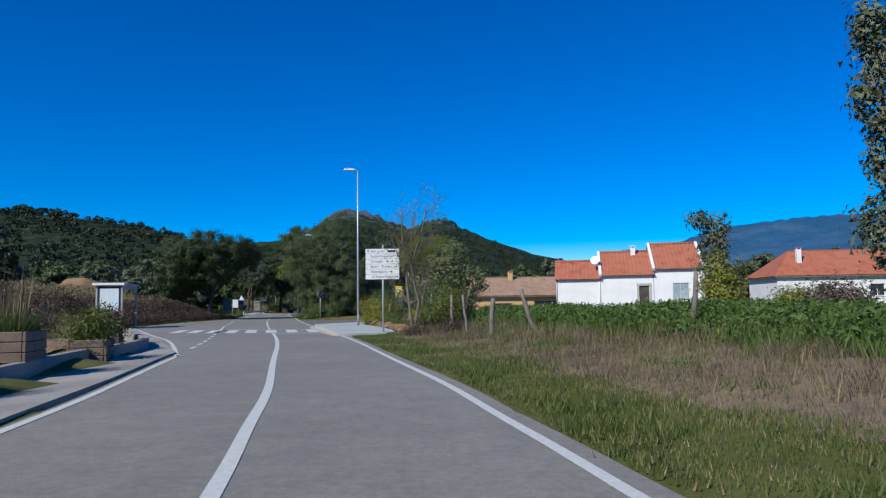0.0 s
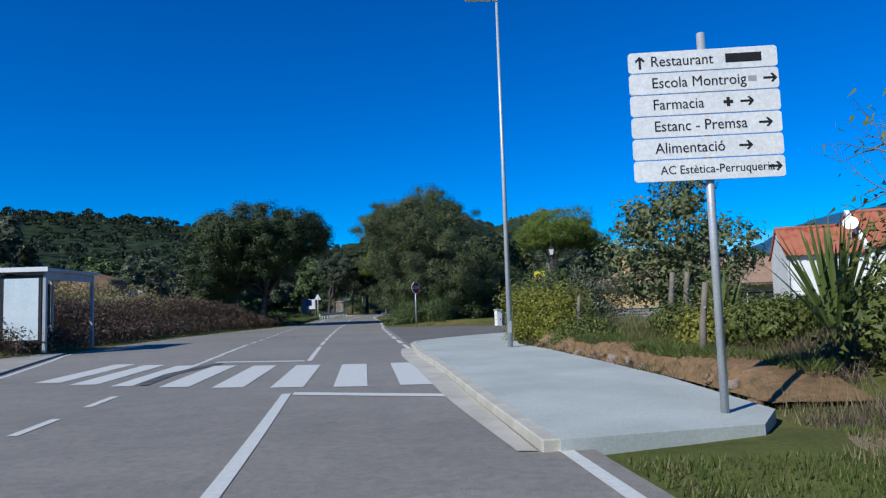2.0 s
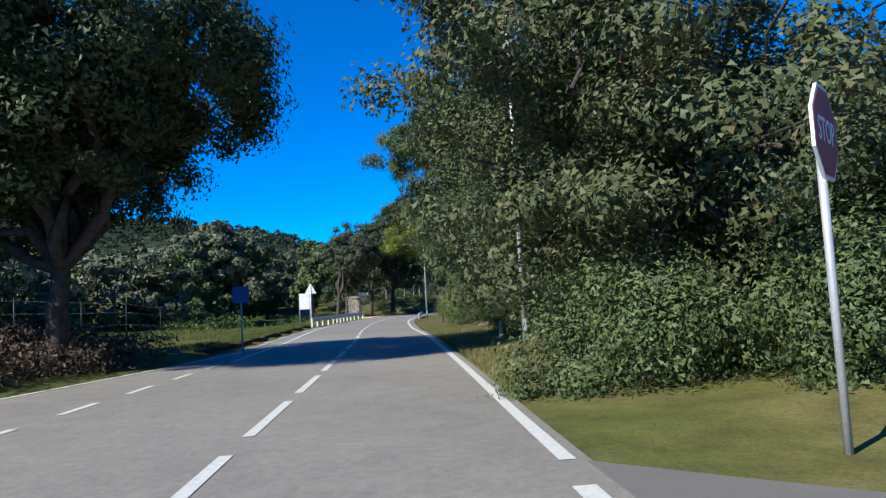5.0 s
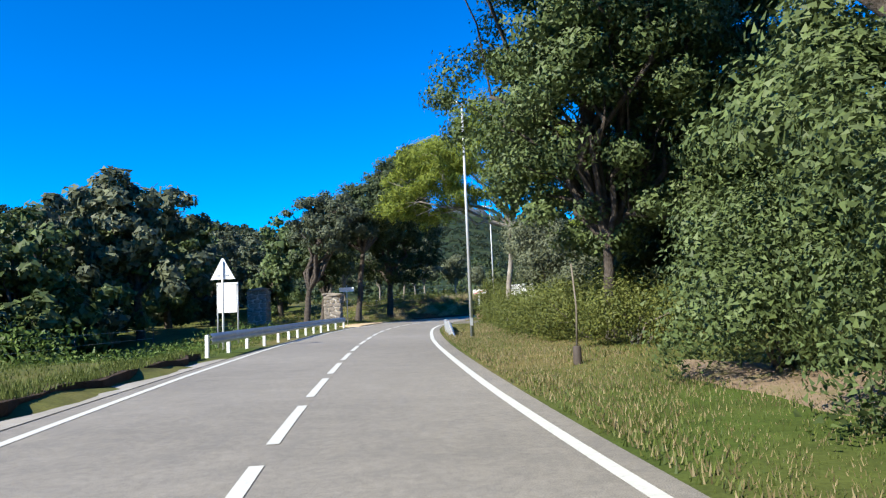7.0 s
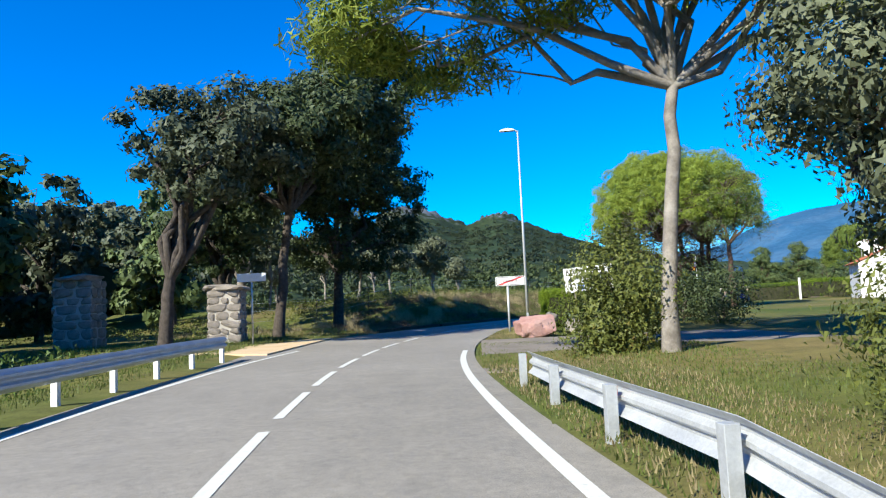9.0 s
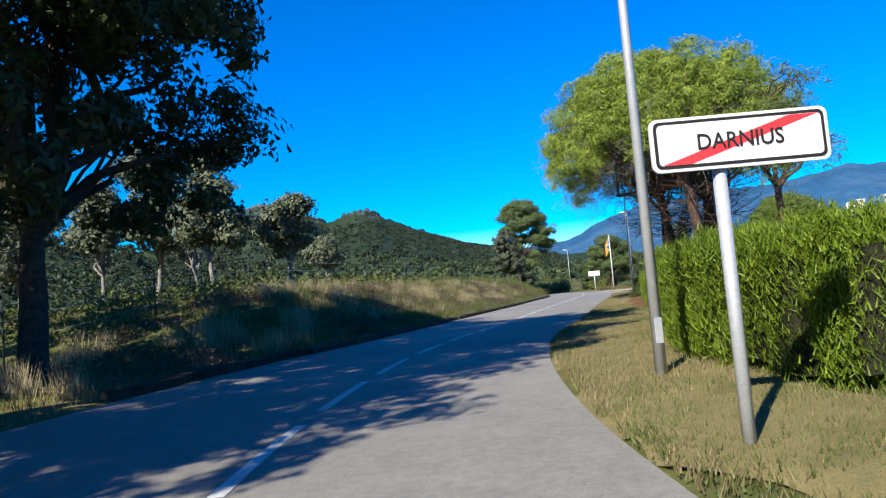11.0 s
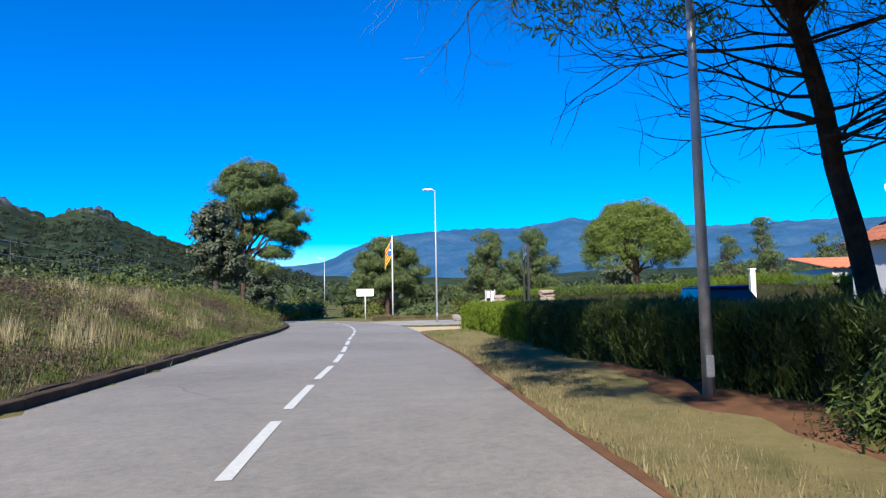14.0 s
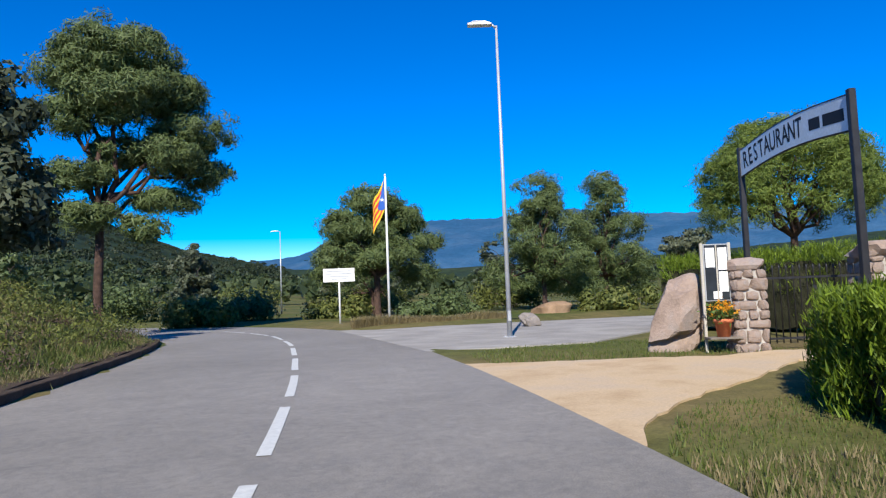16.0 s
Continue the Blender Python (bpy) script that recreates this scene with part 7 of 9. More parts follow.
hip_house(pose(36.4, 74.0, .6, 0, 0, -6), 17, 9, 3.2, 6.2, [(4.2, 1.0, 5.6, 2.3), (9.5, .9, 11, 2.2)], M_STUCCO, M_TILE, "white house with red hipped roof behind the garden", [(3.2, 2.2, 4.2, 2.0, M_STUCCO, M_TILE)])
hip_house(pose(2.3, 76.6, -.6, 0, 0, 10), 19, 10, 2.75, 5.0, [(3.2, .6, 5.6, 1.9), (8.2, .7, 12.6, 2.1)], M_OCHRE, M_TILE_BROWN, "ochre rendered house with brown tiled roof", [(1.6, 2.6, 3.4, 1.5, M_OCHRE, M_TILE), (6.6, 4.2, 4.3, 1.2, M_OCHRE, M_TILE)], 4.0)


def gabled_villa():
    e = empty("house", pose(7.6, 172.7, .1, 0, 0, 69), "white house with orange tiled roof behind the hedge", "house")
    gable_house(e, 0, 8.6, 8.4, 3.3, 5.3, [], M_STUCCO, M_TILE_ORANGE, front=-8.4)
    for x, z, y0 in ((-.02, 1.0, -5.4), (-.02, 3.4, -4.6)):
        w = part("window", boxed(x - .01, y0, z, x + .015, y0 + .9, z + (1.1 if z < 2 else .7)), M_GLASS, e, "dark window pane")
        part("frame", boxed(x - .03, y0 - .08, z - .08, x - .012, y0 + .98, z - .003), M_SHUTTER, w)
    chimney(e, 1.3, -1.7, 3.9, 1.3, w=.42)
    chimney(e, 3.4, -2.4, 4.2, 1.25, w=.42)
    chimney(e, 6.4, -1.5, 3.8, 1.7, w=.5)
    dish = part("satellite_dish", disc_bm(.45, -.02, .03, 20), M_WHITEMETAL, e, "white satellite dish")
    dish.location = (7.6, -1.2, 5.3)
    dish.rotation_euler = (radians(-20), 0, radians(-60))
    part("dish_mast", tube_mesh("mast", [(7.6, -1.15, 3.7), (7.6, -1.15, 5.3)], [.03, .03], M_STEEL, 6), None, e)


gabled_villa()
out = empty("outbuilding", pose(13.2, 183.2, .05, 0, 0, -30), "white garden outbuilding with red tiled edge", "outbuilding")
part("wall", wall_bm(6.0, 2.5, .3, [(1.0, 1.3, 1.7, 1.9)]), M_STUCCO, out)
part("side_wall", boxed(0, .302, 0, .3, 4, 2.5), M_STUCCO, out)
part("side_wall", boxed(5.7, .302, 0, 6.0, 4, 2.5), M_STUCCO, out)
part("back_wall", boxed(.302, 3.7, 0, 5.698, 4, 2.5), M_STUCCO, out)
part("window", boxed(1.0, .12, 1.3, 1.7, .15, 1.9), M_GLASS, out)
tiled_slope("roof", -.2, 6.2, -.3, 2.48, 4.2, 3.2, M_TILE_ORANGE, out)
out2 = empty("gate_pillar", pose(6.2, 182.1, 0, 0, 0, -30), "slim white pillar behind the hedge", "pillar")
part("shaft", boxed(-.1, -.1, -.1, .1, .1, 2.35, .01), M_STUCCO, out2)
part("cap", boxed(-.13, -.13, 2.352, .13, .13, 2.42, .01), M_STUCCO, out2)

# ---- stones ----


def stone_mesh(seed, sx, sy, sz, mat, rough=.18, sub=2, box=.55, cuts=5, slant=0.0):
    """An irregular block of stone."""
    rng = np.random.default_rng(seed)
    bm = bmesh.new()
    bmesh.ops.create_icosphere(bm, subdivisions=sub, radius=1.0)
    k, p = rng.normal(size=(6, 3)) * 1.6, rng.uniform(0, 6.28, 6)
    k2, p2 = rng.normal(size=(6, 3)) * 4.5, rng.uniform(0, 6.28, 6)
    planes = rng.normal(size=(cuts, 3))
    planes /= np.linalg.norm(planes, axis=1)[:, None]
    depth = rng.uniform(.72, 1.0, cuts)
    for v in bm.verts:
        c = np.array(v.co)
        q = 1 + rough * np.sin(k @ c + p).sum() / 2.2 + rough * .4 * np.sin(k2 @ c + p2).sum() / 2.2
        c = np.sign(c) * np.abs(c) ** box * q
        for n, d in zip(planes, depth):
            c = c - n * max(0.0, float(c @ n) - d)
        c[0] = c[0] * (1 - abs(slant) * .4 * c[2]) + slant * c[2]
        v.co = Vector((c[0] * sx, c[1] * sy, c[2] * sz))
    me = bpy.data.meshes.new("stone")
    bm.to_mesh(me)
    bm.free()
    me.materials.append(mat)
    return me


def boulder(x, y, z, sx, sy, sz, yaw, seed, mat, label, slant=0.0):
    o = part("boulder", stone_mesh(seed, sx, sy, sz, mat, .3, 4, .8, 16, slant), None, None)
    o.matrix_world = pose(x, y, z, 0, 0, yaw)
    tagged(o, label, "boulder", "boulders beside the pull-in" if y < 150 else "boulders at the gate")
    return o


boulder(-24.45, 130.8, .3, .74, .5, .44, -8, 1, M_STONE_PINK, "large pink granite boulder on the verge")
boulder(-23.1, 131.6, .2, .42, .38, .36, 20, 2, M_STONE, "grey boulder among dry grass")
boulder(-22.2, 131.3, .27, .32, .3, .42, 5, 3, M_STONE, "upright grey boulder in the row")
boulder(-23.75, 132.9, .45, .28, .24, .3, 40, 4, M_STONE, "small pale stone behind the boulders")
boulder(-21.4, 131.6, .2, .4, .4, .36, 70, 5, M_STONE, "dark grey boulder at the end of the row")
boulder(2.0, 196.7, .5, .62, .42, .8, -28, 6, M_PILLAR, "tall slanting grey boulder beside the notice board", .4)
boulder(1.35, 192.7, .3, .34, .55, .5, 10, 7, M_STONE, "grey boulder at the foot of the hedge")
boulder(6.2, 207.0, .15, .35, .3, .25, 0, 8, M_STONE, "pale stone beside the lane")
boulder(-1.35, 37.6, .35, .3, .25, .22, 0, 9, M_EARTH, "ochre stone in the bank")
boulder(-3.9, 39.6, .2, .3, .25, .2, 50, 10, M_EARTH, "ochre stone in the bank")


def stone_wall(name, pts, h, thick, label, seed, stone_w=.34, rows=4, mat=None, top=True):
    """A rubble wall: a mortar core and single stones proud of it on the front (right of the way from first to last point)."""
    rng = np.random.default_rng(seed)
    e = empty(name, Matrix(), label, "wall", kind="structure" if name.startswith("wall") else "")
    kinds = [stone_mesh(seed * 10 + k, .5, .5, .5, mat or M_STONE, .12, 2) for k in range(5)]
    for (ax, ay), (bx, by) in zip(pts[:-1], pts[1:]):
        L = math.hypot(bx - ax, by - ay)
        m = pose(ax, ay, 0, 0, 0, math.degrees(math.atan2(by - ay, bx - ax)))
        c = part("core", boxed(0, 0, -.3, L, thick, h), M_MORTAR, e)
        c.matrix_world = m
        if top:
            c = part("coping", boxed(-.03, -.08, h, L + .03, thick + .08, h + .08, .02), M_KERB, e)
            c.matrix_world = m
        for r in range(rows):
            x = -rng.uniform(0, .15)
            z = h * (r + .5) / rows
            while x < L - .05:
                w = stone_w * rng.uniform(.7, 1.4)
                w = min(w, L - x)
                o = part("stone", kinds[rng.integers(5)], None, e)
                o.matrix_world = m @ pose(x + w / 2, 0.01, z + rng.uniform(-.01, .01), rng.uniform(-6, 6), rng.uniform(-5, 5), rng.uniform(-6, 6)) @ Matrix.Diagonal((w * .93, .12, h / rows * .92, 1))
                x += w
    return e


stone_wall("wall_garden", [(-6.0, 59.6), (-3.6, 61.0), (-2.4, 61.9), (1.7, 63.3), (8.0, 64.6)], .62, .3, "pale rubble garden wall with concrete coping", 3, rows=3)
gp = empty("gate_pillar", pose(-6.25, 59.5, -.05, 0, 0, 30), "white square gate pillar at the wall's end", "pillar")
part("shaft", boxed(-.16, -.16, 0, .16, .16, .85, .02), M_STUCCO, gp)
part("cap", boxed(-.2, -.2, .852, .2, .2, .92, .02), M_KERB, gp)


def stone_pillar(x, y, w, h, yaw, label, seed, mat=M_STONE, cap=True, rows=8):
    """A square pillar of stacked field stones under a rough capstone."""
    rng = np.random.default_rng(seed)
    e = empty("stone_pillar", pose(x, y, height_at(x, y) - .02, 0, 0, yaw), label, "pillar")
    part("core", boxed(-w / 2 + .05, -w / 2 + .05, -.2, w / 2 - .05, w / 2 - .05, h), M_MORTAR, e)
    kinds = [stone_mesh(seed * 10 + k, .5, .5, .5, mat, .1, 2) for k in range(4)]
    lifts = np.concatenate([[0], np.cumsum(rng.uniform(.7, 1.35, rows))])
    lifts *= h / lifts[-1]
    for r in range(rows):
        for sd in range(4):
            n = 2 + (r + sd) % 2
            xs = np.sort(np.r_[0, rng.uniform(.3, .7, 1) if n == 2 else [rng.uniform(.25, .4), rng.uniform(.6, .75)], 1])
            for a, b in zip(xs[:-1], xs[1:]):
                o = part("stone", kinds[rng.integers(4)], None, e)
                o.matrix_local = pose(0, 0, 0, 0, 0, 90 * sd) @ pose((a + b - 1) / 2 * w, -w / 2 + .06 + rng.uniform(-.015, .015), (lifts[r] + lifts[r + 1]) / 2, rng.uniform(-5, 5), rng.uniform(-8, 8), rng.uniform(-5, 5)) @ Matrix.Diagonal(((b - a) * w * .99, .16, (lifts[r + 1] - lifts[r]) * 1.02, 1))
    if cap:
        o = part("capstone", stone_mesh(seed + 99, w * .62, w * .62, .17, mat, .12, 3), None, e)
        o.location = (0, 0, h + .08)
    return e


stone_pillar(2.75, 195.75, .6, 1.5, -30, "square pillar of brown-grey field stones", 12, M_PILLAR)
stone_pillar(5.15, 194.6, .8, 1.7, -30, "broad stone gate pillar under a rough boulder", 13, M_PILLAR)
stone_pillar(-36.6, 133.6, 1.3, 2.1, 10, "old stone pillar beside the track", 14, M_STONE, rows=7)
stone_pillar(-42.3, 132.8, 1.5, 2.7, 10, "dark shaded stone pillar across the track", 15, M_STONE, rows=8)


def notice_case(x, y, yaw):
    e = empty("notice_board", pose(x, y, .02, 0, 0, yaw), "framed notice case with white papers", "notice board")
    for px_ in (-.26, .26):
        part("leg", boxed(px_ - .025, -.02, -.05, px_ + .025, .02, 1.95, .004), M_KERB, e)
    c = part("case", boxed(-.235, -.03, .88, .235, .03, 1.93, .006), M_BACKMETAL, e)
    part("glass", boxed(-.215, -.034, .9, .215, -.031, 1.91), M_GLASS, c)
    part("mullion", boxed(-.012, -.045, .9, .012, -.036, 1.91), M_KERB, c)
    for a in ((-.2, 1.5, -.03, 1.86), (.03, 1.45, .2, 1.86), (.03, 1.05, .2, 1.42), (-.09, .92, .07, 1.06)):
        part("paper", boxed(a[0], -.04, a[1], a[2], -.0355, a[3]), M_WHITEMETAL, c, "white paper notice")
    part("shelf", boxed(-.3, -.28, .2, .3, .02, .24, .005), M_WOOD, e)
    pot = empty("flower_pot", pose(x, y, 0, 0, 0, yaw) @ pose(0, -.16, .262), "terracotta pot with orange flowers", "flower pot")
    part("pot", tube_mesh("pot", [(0, 0, 0), (0, 0, .26), (0, 0, .262), (0, 0, .32)], [.11, .15, .175, .175], M_TERRACOTTA, 16), None, pot)
    rng = np.random.default_rng(5)
    v, f = leaf_arrays(rng, rng.normal(size=(260, 3)) * np.array([.12, .12, .08]) + np.array([0, 0, .42]), .06, .3)
    part("leaves", mesh_of("leaves", v, f, M_WEED), None, pot)
    v, f = leaf_arrays(rng, rng.normal(size=(170, 3)) * np.array([.13, .12, .07]) + np.array([0, -.02, .5]), .055, .3, 1.1)
    part("blossom", mesh_of("blossom", v, f, M_FLOWER), None, pot, "orange blossoms")["kind"] = "stuff"


notice_case(2.25, 195.95, -28)


def iron_gate(a, b, h):
    ax, ay = a
    L = math.hypot(b[0] - ax, b[1] - ay)
    e = empty("iron_gate", pose(ax, ay, .03, 0, 0, math.degrees(math.atan2(b[1] - ay, b[0] - ax))), "black wrought iron gate with spiked bars", "gate")
    for z in (.12, h * .82):
        part("rail", boxed(0, -.02, z, L, .02, z + .04), M_BLACK, e)
    n = int(L / .13)
    bm0 = tube_mesh("bar", [(0, 0, .05), (0, 0, h - .1), (0, 0, h - .06), (0, 0, h)], [.012, .012, .022, .002], M_BLACK, 6)
    for k in range(n + 1):
        o = part("bar", bm0, None, e)
        o.location = (L * k / n, 0, 0)
    part("latch", boxed(L / 2 - .05, -.05, .95, L / 2 + .05, -.02, 1.1), M_BLACK, e)


iron_gate((3.1, 195.55), (4.75, 194.75), 1.5)


def arch_sign():
    """A curved name board between two tall dark posts."""
    a, b = Vector((5.95, 198.0, 0)), Vector((3.5, 194.0, 0))
    d = b - a
    L = d.length
    e = empty("arch_sign", pose(a.x, a.y, 0, 0, 0, math.degrees(math.atan2(d.y, d.x))), "arched white name board on two dark posts", "sign")
    part("post", boxed(-.07, -.05, -.1, .05, .07, 4.45, .01), M_BLACK, e)
    part("post", boxed(L - .05, -.05, -.1, L + .07, .07, 4.45, .01), M_BLACK, e)
    n = 16
    rise = lambda x: .16 * math.sin(math.pi * x / L)
    lo = [(L * k / n, 3.74 + rise(L * k / n)) for k in range(n + 1)]
    hi = [(x, z + .62) for x, z in lo]
    p = part("board", plate_bm([(x, z) for x, z in lo] + hi[::-1], -.02, .02), M_POSTER, e, "pale grey arched board")
    for q, off in ((lo, 0), (hi, 0)):
        part("rim", tube_mesh("rim", [(x, 0, z) for x, z in q], [.025] * (n + 1), M_BLACK, 6), None, e)
    text = "RESTAURANT"
    for k, ch in enumerate(text):
        x = .34 + .285 * k
        t = math.degrees(math.atan2(rise(x + .1) - rise(x - .1), .2))
        words(ch, .56, x, 4.05 + rise(x), -.0215, M_INK, p, "CENTER", .76, .006, "letter", t)
    for x0, x1 in ((3.3, 3.7), (3.8, 4.5)):
        part("lettering_bar", plate_bm([(x0, 3.93 + rise(x0)), (x1, 3.93 + rise(x1)), (x1, 4.15 + rise(x1)), (x0, 4.15 + rise(x0))], -.0225, -.02), M_INK, p)
    return e


arch_sign()


def restaurant_board(x, y, yaw):
    e = empty("restaurant_sign", pose(x, y, 0.05, 0, -4, yaw), "white restaurant board with parking mark above the rocks", "sign")
    for px_ in (-.6, .6):
        part("post", tube_mesh("post", [(px_, .05, -.1), (px_, .05, 1.7)], [.035, .035], M_WOOD, 8), None, e)
    p = part("board", plate_bm(rounded(1.9, .98, .01, 0, 1.98), -.012, .012), M_WHITEMETAL, e, "weathered white board")
    words("RESTAURANT", .25, -.86, 2.3, -.0135, M_INK, p, squeeze=.98, bold=.006)
    words("ENTRADA", .09, -.55, 2.1, -.0135, M_INK, p, squeeze=1.0, bold=.002)
    bar(-.55, 1.98, -.12, 2.03, -.012, M_BACKMETAL, p)
    bar(.28, 2.02, .78, 2.17, -.012, M_INK, p)
    bar(.02, 1.62, .84, 1.86, -.012, M_INK, p)
    part("arrow", plate_bm([(-.74, 1.58), (-.66, 1.56), (-.68, 1.9), (-.62, 1.92), (-.69, 2.12), (-.82, 1.94), (-.76, 1.92)], -.0145, -.012), M_INK, p)
    sq = part("parking_mark", plate_bm(rounded(.26, .27, .02, -.33, 1.7), -.0145, -.0122), M_BLUESIGN, p, "blue parking square")
    words("P", .24, -.33, 1.7, -.016, M_WHITEMETAL, sq, "CENTER")
    return e


restaurant_board(-21.95, 134.4, -10)
tp = empty("street_sign", pose(-35.2, 132.6, .05, 0, 0, 8), "white street sign on a thin post beside the pillar", "street sign")
part("post", tube_mesh("post", [(0, .03, -.1), (0, .03, 2.9)], [.035, .035], M_STEEL, 8), None, tp)
part("board", plate_bm(rounded(1.1, .32, .02, 0, 2.6), -.012, .012), M_WHITEMETAL, tp)

# earth heaps behind the left scrub and beyond the lane
def heap(x, y, r, h, seed, mat, label):
    o = part("earth_mound", stone_mesh(seed, r, r * .7, h, mat, .16, 4), None, None)
    o.matrix_world = pose(x, y, height_at(x, y) + h * .1)
    tagged(o, label, "earth mound")


heap(-36.0, 67, 2.4, 2.1, 21, M_EARTH, "heap of ochre earth behind the scrub")
heap(-40.8, 66, 2.2, 1.8, 22, M_EARTH, "heap of ochre earth behind the scrub")
heap(-33.6, 68.5, 1.4, 1.5, 23, M_KERB, "pale heap of rubble behind the scrub")
heap(21, 211, 2.8, .9, 24, M_EARTH, "low heap of orange earth beyond the lane")
heap(13.5, 215, 1.0, .5, 25, M_EARTH, "low mound of orange earth beside the lane")

# ================= hedges =================


def hedge(pts, heights, deep, n, mat, label, seed, ragged=.3, size=.024):
    """A clipped conifer hedge: a closed core coloured dark for the inner shade, and thousands of upright sprays on its
    faces.
    """
    rng = np.random.default_rng(seed)
    p = smooth_line(pts, .4)
    d = np.gradient(p, axis=0)
    d /= np.linalg.norm(d, axis=1)[:, None]
    nr = np.stack([d[:, 1], -d[:, 0]], 1)
    m = len(p)
    e = empty("hedge", pose(0, 0, 0), label, "hedge")
    z = ground_height(p[:, 0], p[:, 1])
    tall = np.interp(np.linspace(0, 1, m), np.linspace(0, 1, len(heights)), heights)
    vs, q = [], 6
    for k in range(m):
        h = tall[k]
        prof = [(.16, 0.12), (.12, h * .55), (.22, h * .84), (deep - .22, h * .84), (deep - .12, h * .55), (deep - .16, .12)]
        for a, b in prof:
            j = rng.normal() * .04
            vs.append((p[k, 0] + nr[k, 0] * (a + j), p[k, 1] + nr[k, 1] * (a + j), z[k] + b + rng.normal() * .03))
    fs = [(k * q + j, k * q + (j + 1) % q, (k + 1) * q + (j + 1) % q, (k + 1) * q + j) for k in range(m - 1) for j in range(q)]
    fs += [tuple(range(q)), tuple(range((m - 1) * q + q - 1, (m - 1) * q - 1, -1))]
    part("core", mesh_of("core", vs, fs, M_CORE_SHADE), None, e, "closed core, inner shade put into its colour")
    per = 22
    c = n // per
    i = rng.uniform(0, m - 1.001, c)
    k = i.astype(int)
    h = tall[k]
    lump = .5 + .5 * np.sin(i * .9 + rng.uniform(0, 6)) * np.sin(i * .37)
    face = rng.choice(4, c, p=[.45, .33, .12, .1])
    hv = np.where(face == 1, h * (1 - .1 * rng.uniform(0, 1, c) ** 2) + ragged * .4 * (lump - .3), .1 + (h - .1) * rng.uniform(0, 1, c) ** .8)
    bulge = .1 * np.sin(i * 1.3 + 2) * np.sin(hv * 4 + i)
    cleft = (1 - np.abs(np.sin(i * .4 / .62 * math.pi + .5 * np.sin(hv * 3.1 + i)))) ** 2
    off = np.select([face == 0, face == 1, face == 2], [rng.uniform(-.06, .1, c) + bulge + .42 * cleft, rng.uniform(0, deep, c), deep - rng.uniform(-.05, .2, c) + bulge], rng.uniform(0, deep, c))
    endk = np.where(rng.uniform(0, 1, c) < .5, 0, m - 2)
    k = np.where(face == 3, endk, k)
    base = np.stack([p[k, 0] + (p[np.minimum(k + 1, m - 1), 0] - p[k, 0]) * (i % 1) + nr[k, 0] * off, p[k, 1] + (p[np.minimum(k + 1, m - 1), 1] - p[k, 1]) * (i % 1) + nr[k, 1] * off, z[k] + hv], 1)
    ax = np.zeros((c, 3))
    ax[:, 2] = 1.0
    ax[:, :2] += nr[k] * np.select([face == 0, face == 2], [-.42, .42], 0.0)[:, None] + rng.normal(size=(c, 2)) * .25
    ax /= np.linalg.norm(ax, axis=1)[:, None]
    t = rng.uniform(-.5, .5, (c * per, 1)) * .32
    A = np.repeat(ax, per, 0)
    pos = np.repeat(base, per, 0) + A * t + rng.normal(size=(c * per, 3)) * .05 * (1 - t / .3)
    v, f = leaf_arrays(rng, pos, size * 1.05, 0.0, 5.0, A)
    part("foliage", mesh_of("foliage", v, f, mat), None, e)
    return e


# near-black, so that gaps between sprays show painted shade
M_CORE_SHADE = surface("hedge core with painted inner shade", (0.02, 0.022, 0.012), (0.05, 0.05, 0.028), 5, 25, .95, .1, relief=.8, dist=.05)
hedge([(-23.85, 134.9), (-23.8, 136.8), (-23.3, 139.2), (-22.4, 141.5), (-21.5, 143.8), (-20.2, 146.6), (-18.3, 151.2), (-15.9, 157.2), (-13.3, 163.4), (-12.4, 165.6)], (1.45, 1.42, 1.4, 1.32, 1.25, 1.2, 1.12, 1.05), 1.4, 330000, M_HEDGE, "bright yellow-green conifer hedge along the verge", 1, size=.018)
# same hedge as the next one, pine shade painted in by the darker sprays
hedge([(-12.0, 166.4), (-11.3, 168.6), (-9.6, 173.4), (-7.6, 178.1)], (.9, .92, .95, .95), 1.6, 90000, M_HEDGE_DARK, "low conifer hedge under the pines, their shade put into its colour", 2, size=.02)
hedge([(-7.5, 178.4), (-6.9, 179.8), (-4.6, 185.4), (-2.9, 189.6)], (.95, .97, 1.0), 1.6, 70000, M_HEDGE, "low yellow-green conifer hedge along the verge", 7)
hedge([(-3.0, 189.7), (-2.1, 191.2), (-.9, 192.1), (.2, 192.6)], (1.0, 1.0), 1.4, 30000, M_HEDGE, "conifer hedge turning in towards the gate", 3)
hedge([(7.8, 201.6), (8.4, 199.4), (9.0, 192.5), (10.6, 187.0), (13, 182)], (2.0, 2.0), 1.6, 70000, M_HEDGE, "tall trimmed hedge round the restaurant garden", 4, .06)
hedge([(5.6, 194.2), (7.2, 192.6), (10, 190)], (1.9, 1.9), 1.2, 20000, M_HEDGE_DARK, "tall trimmed hedge beside the gate pillar", 5, .06)

hedge([(2.4, 43.0), (4.4, 43.2), (6.2, 43.4), (8.0, 43.7)], (.95, 1.0), 1.0, 20000, M_BUSH, "leafy green garden hedge behind the old fence", 6, .25, .04)

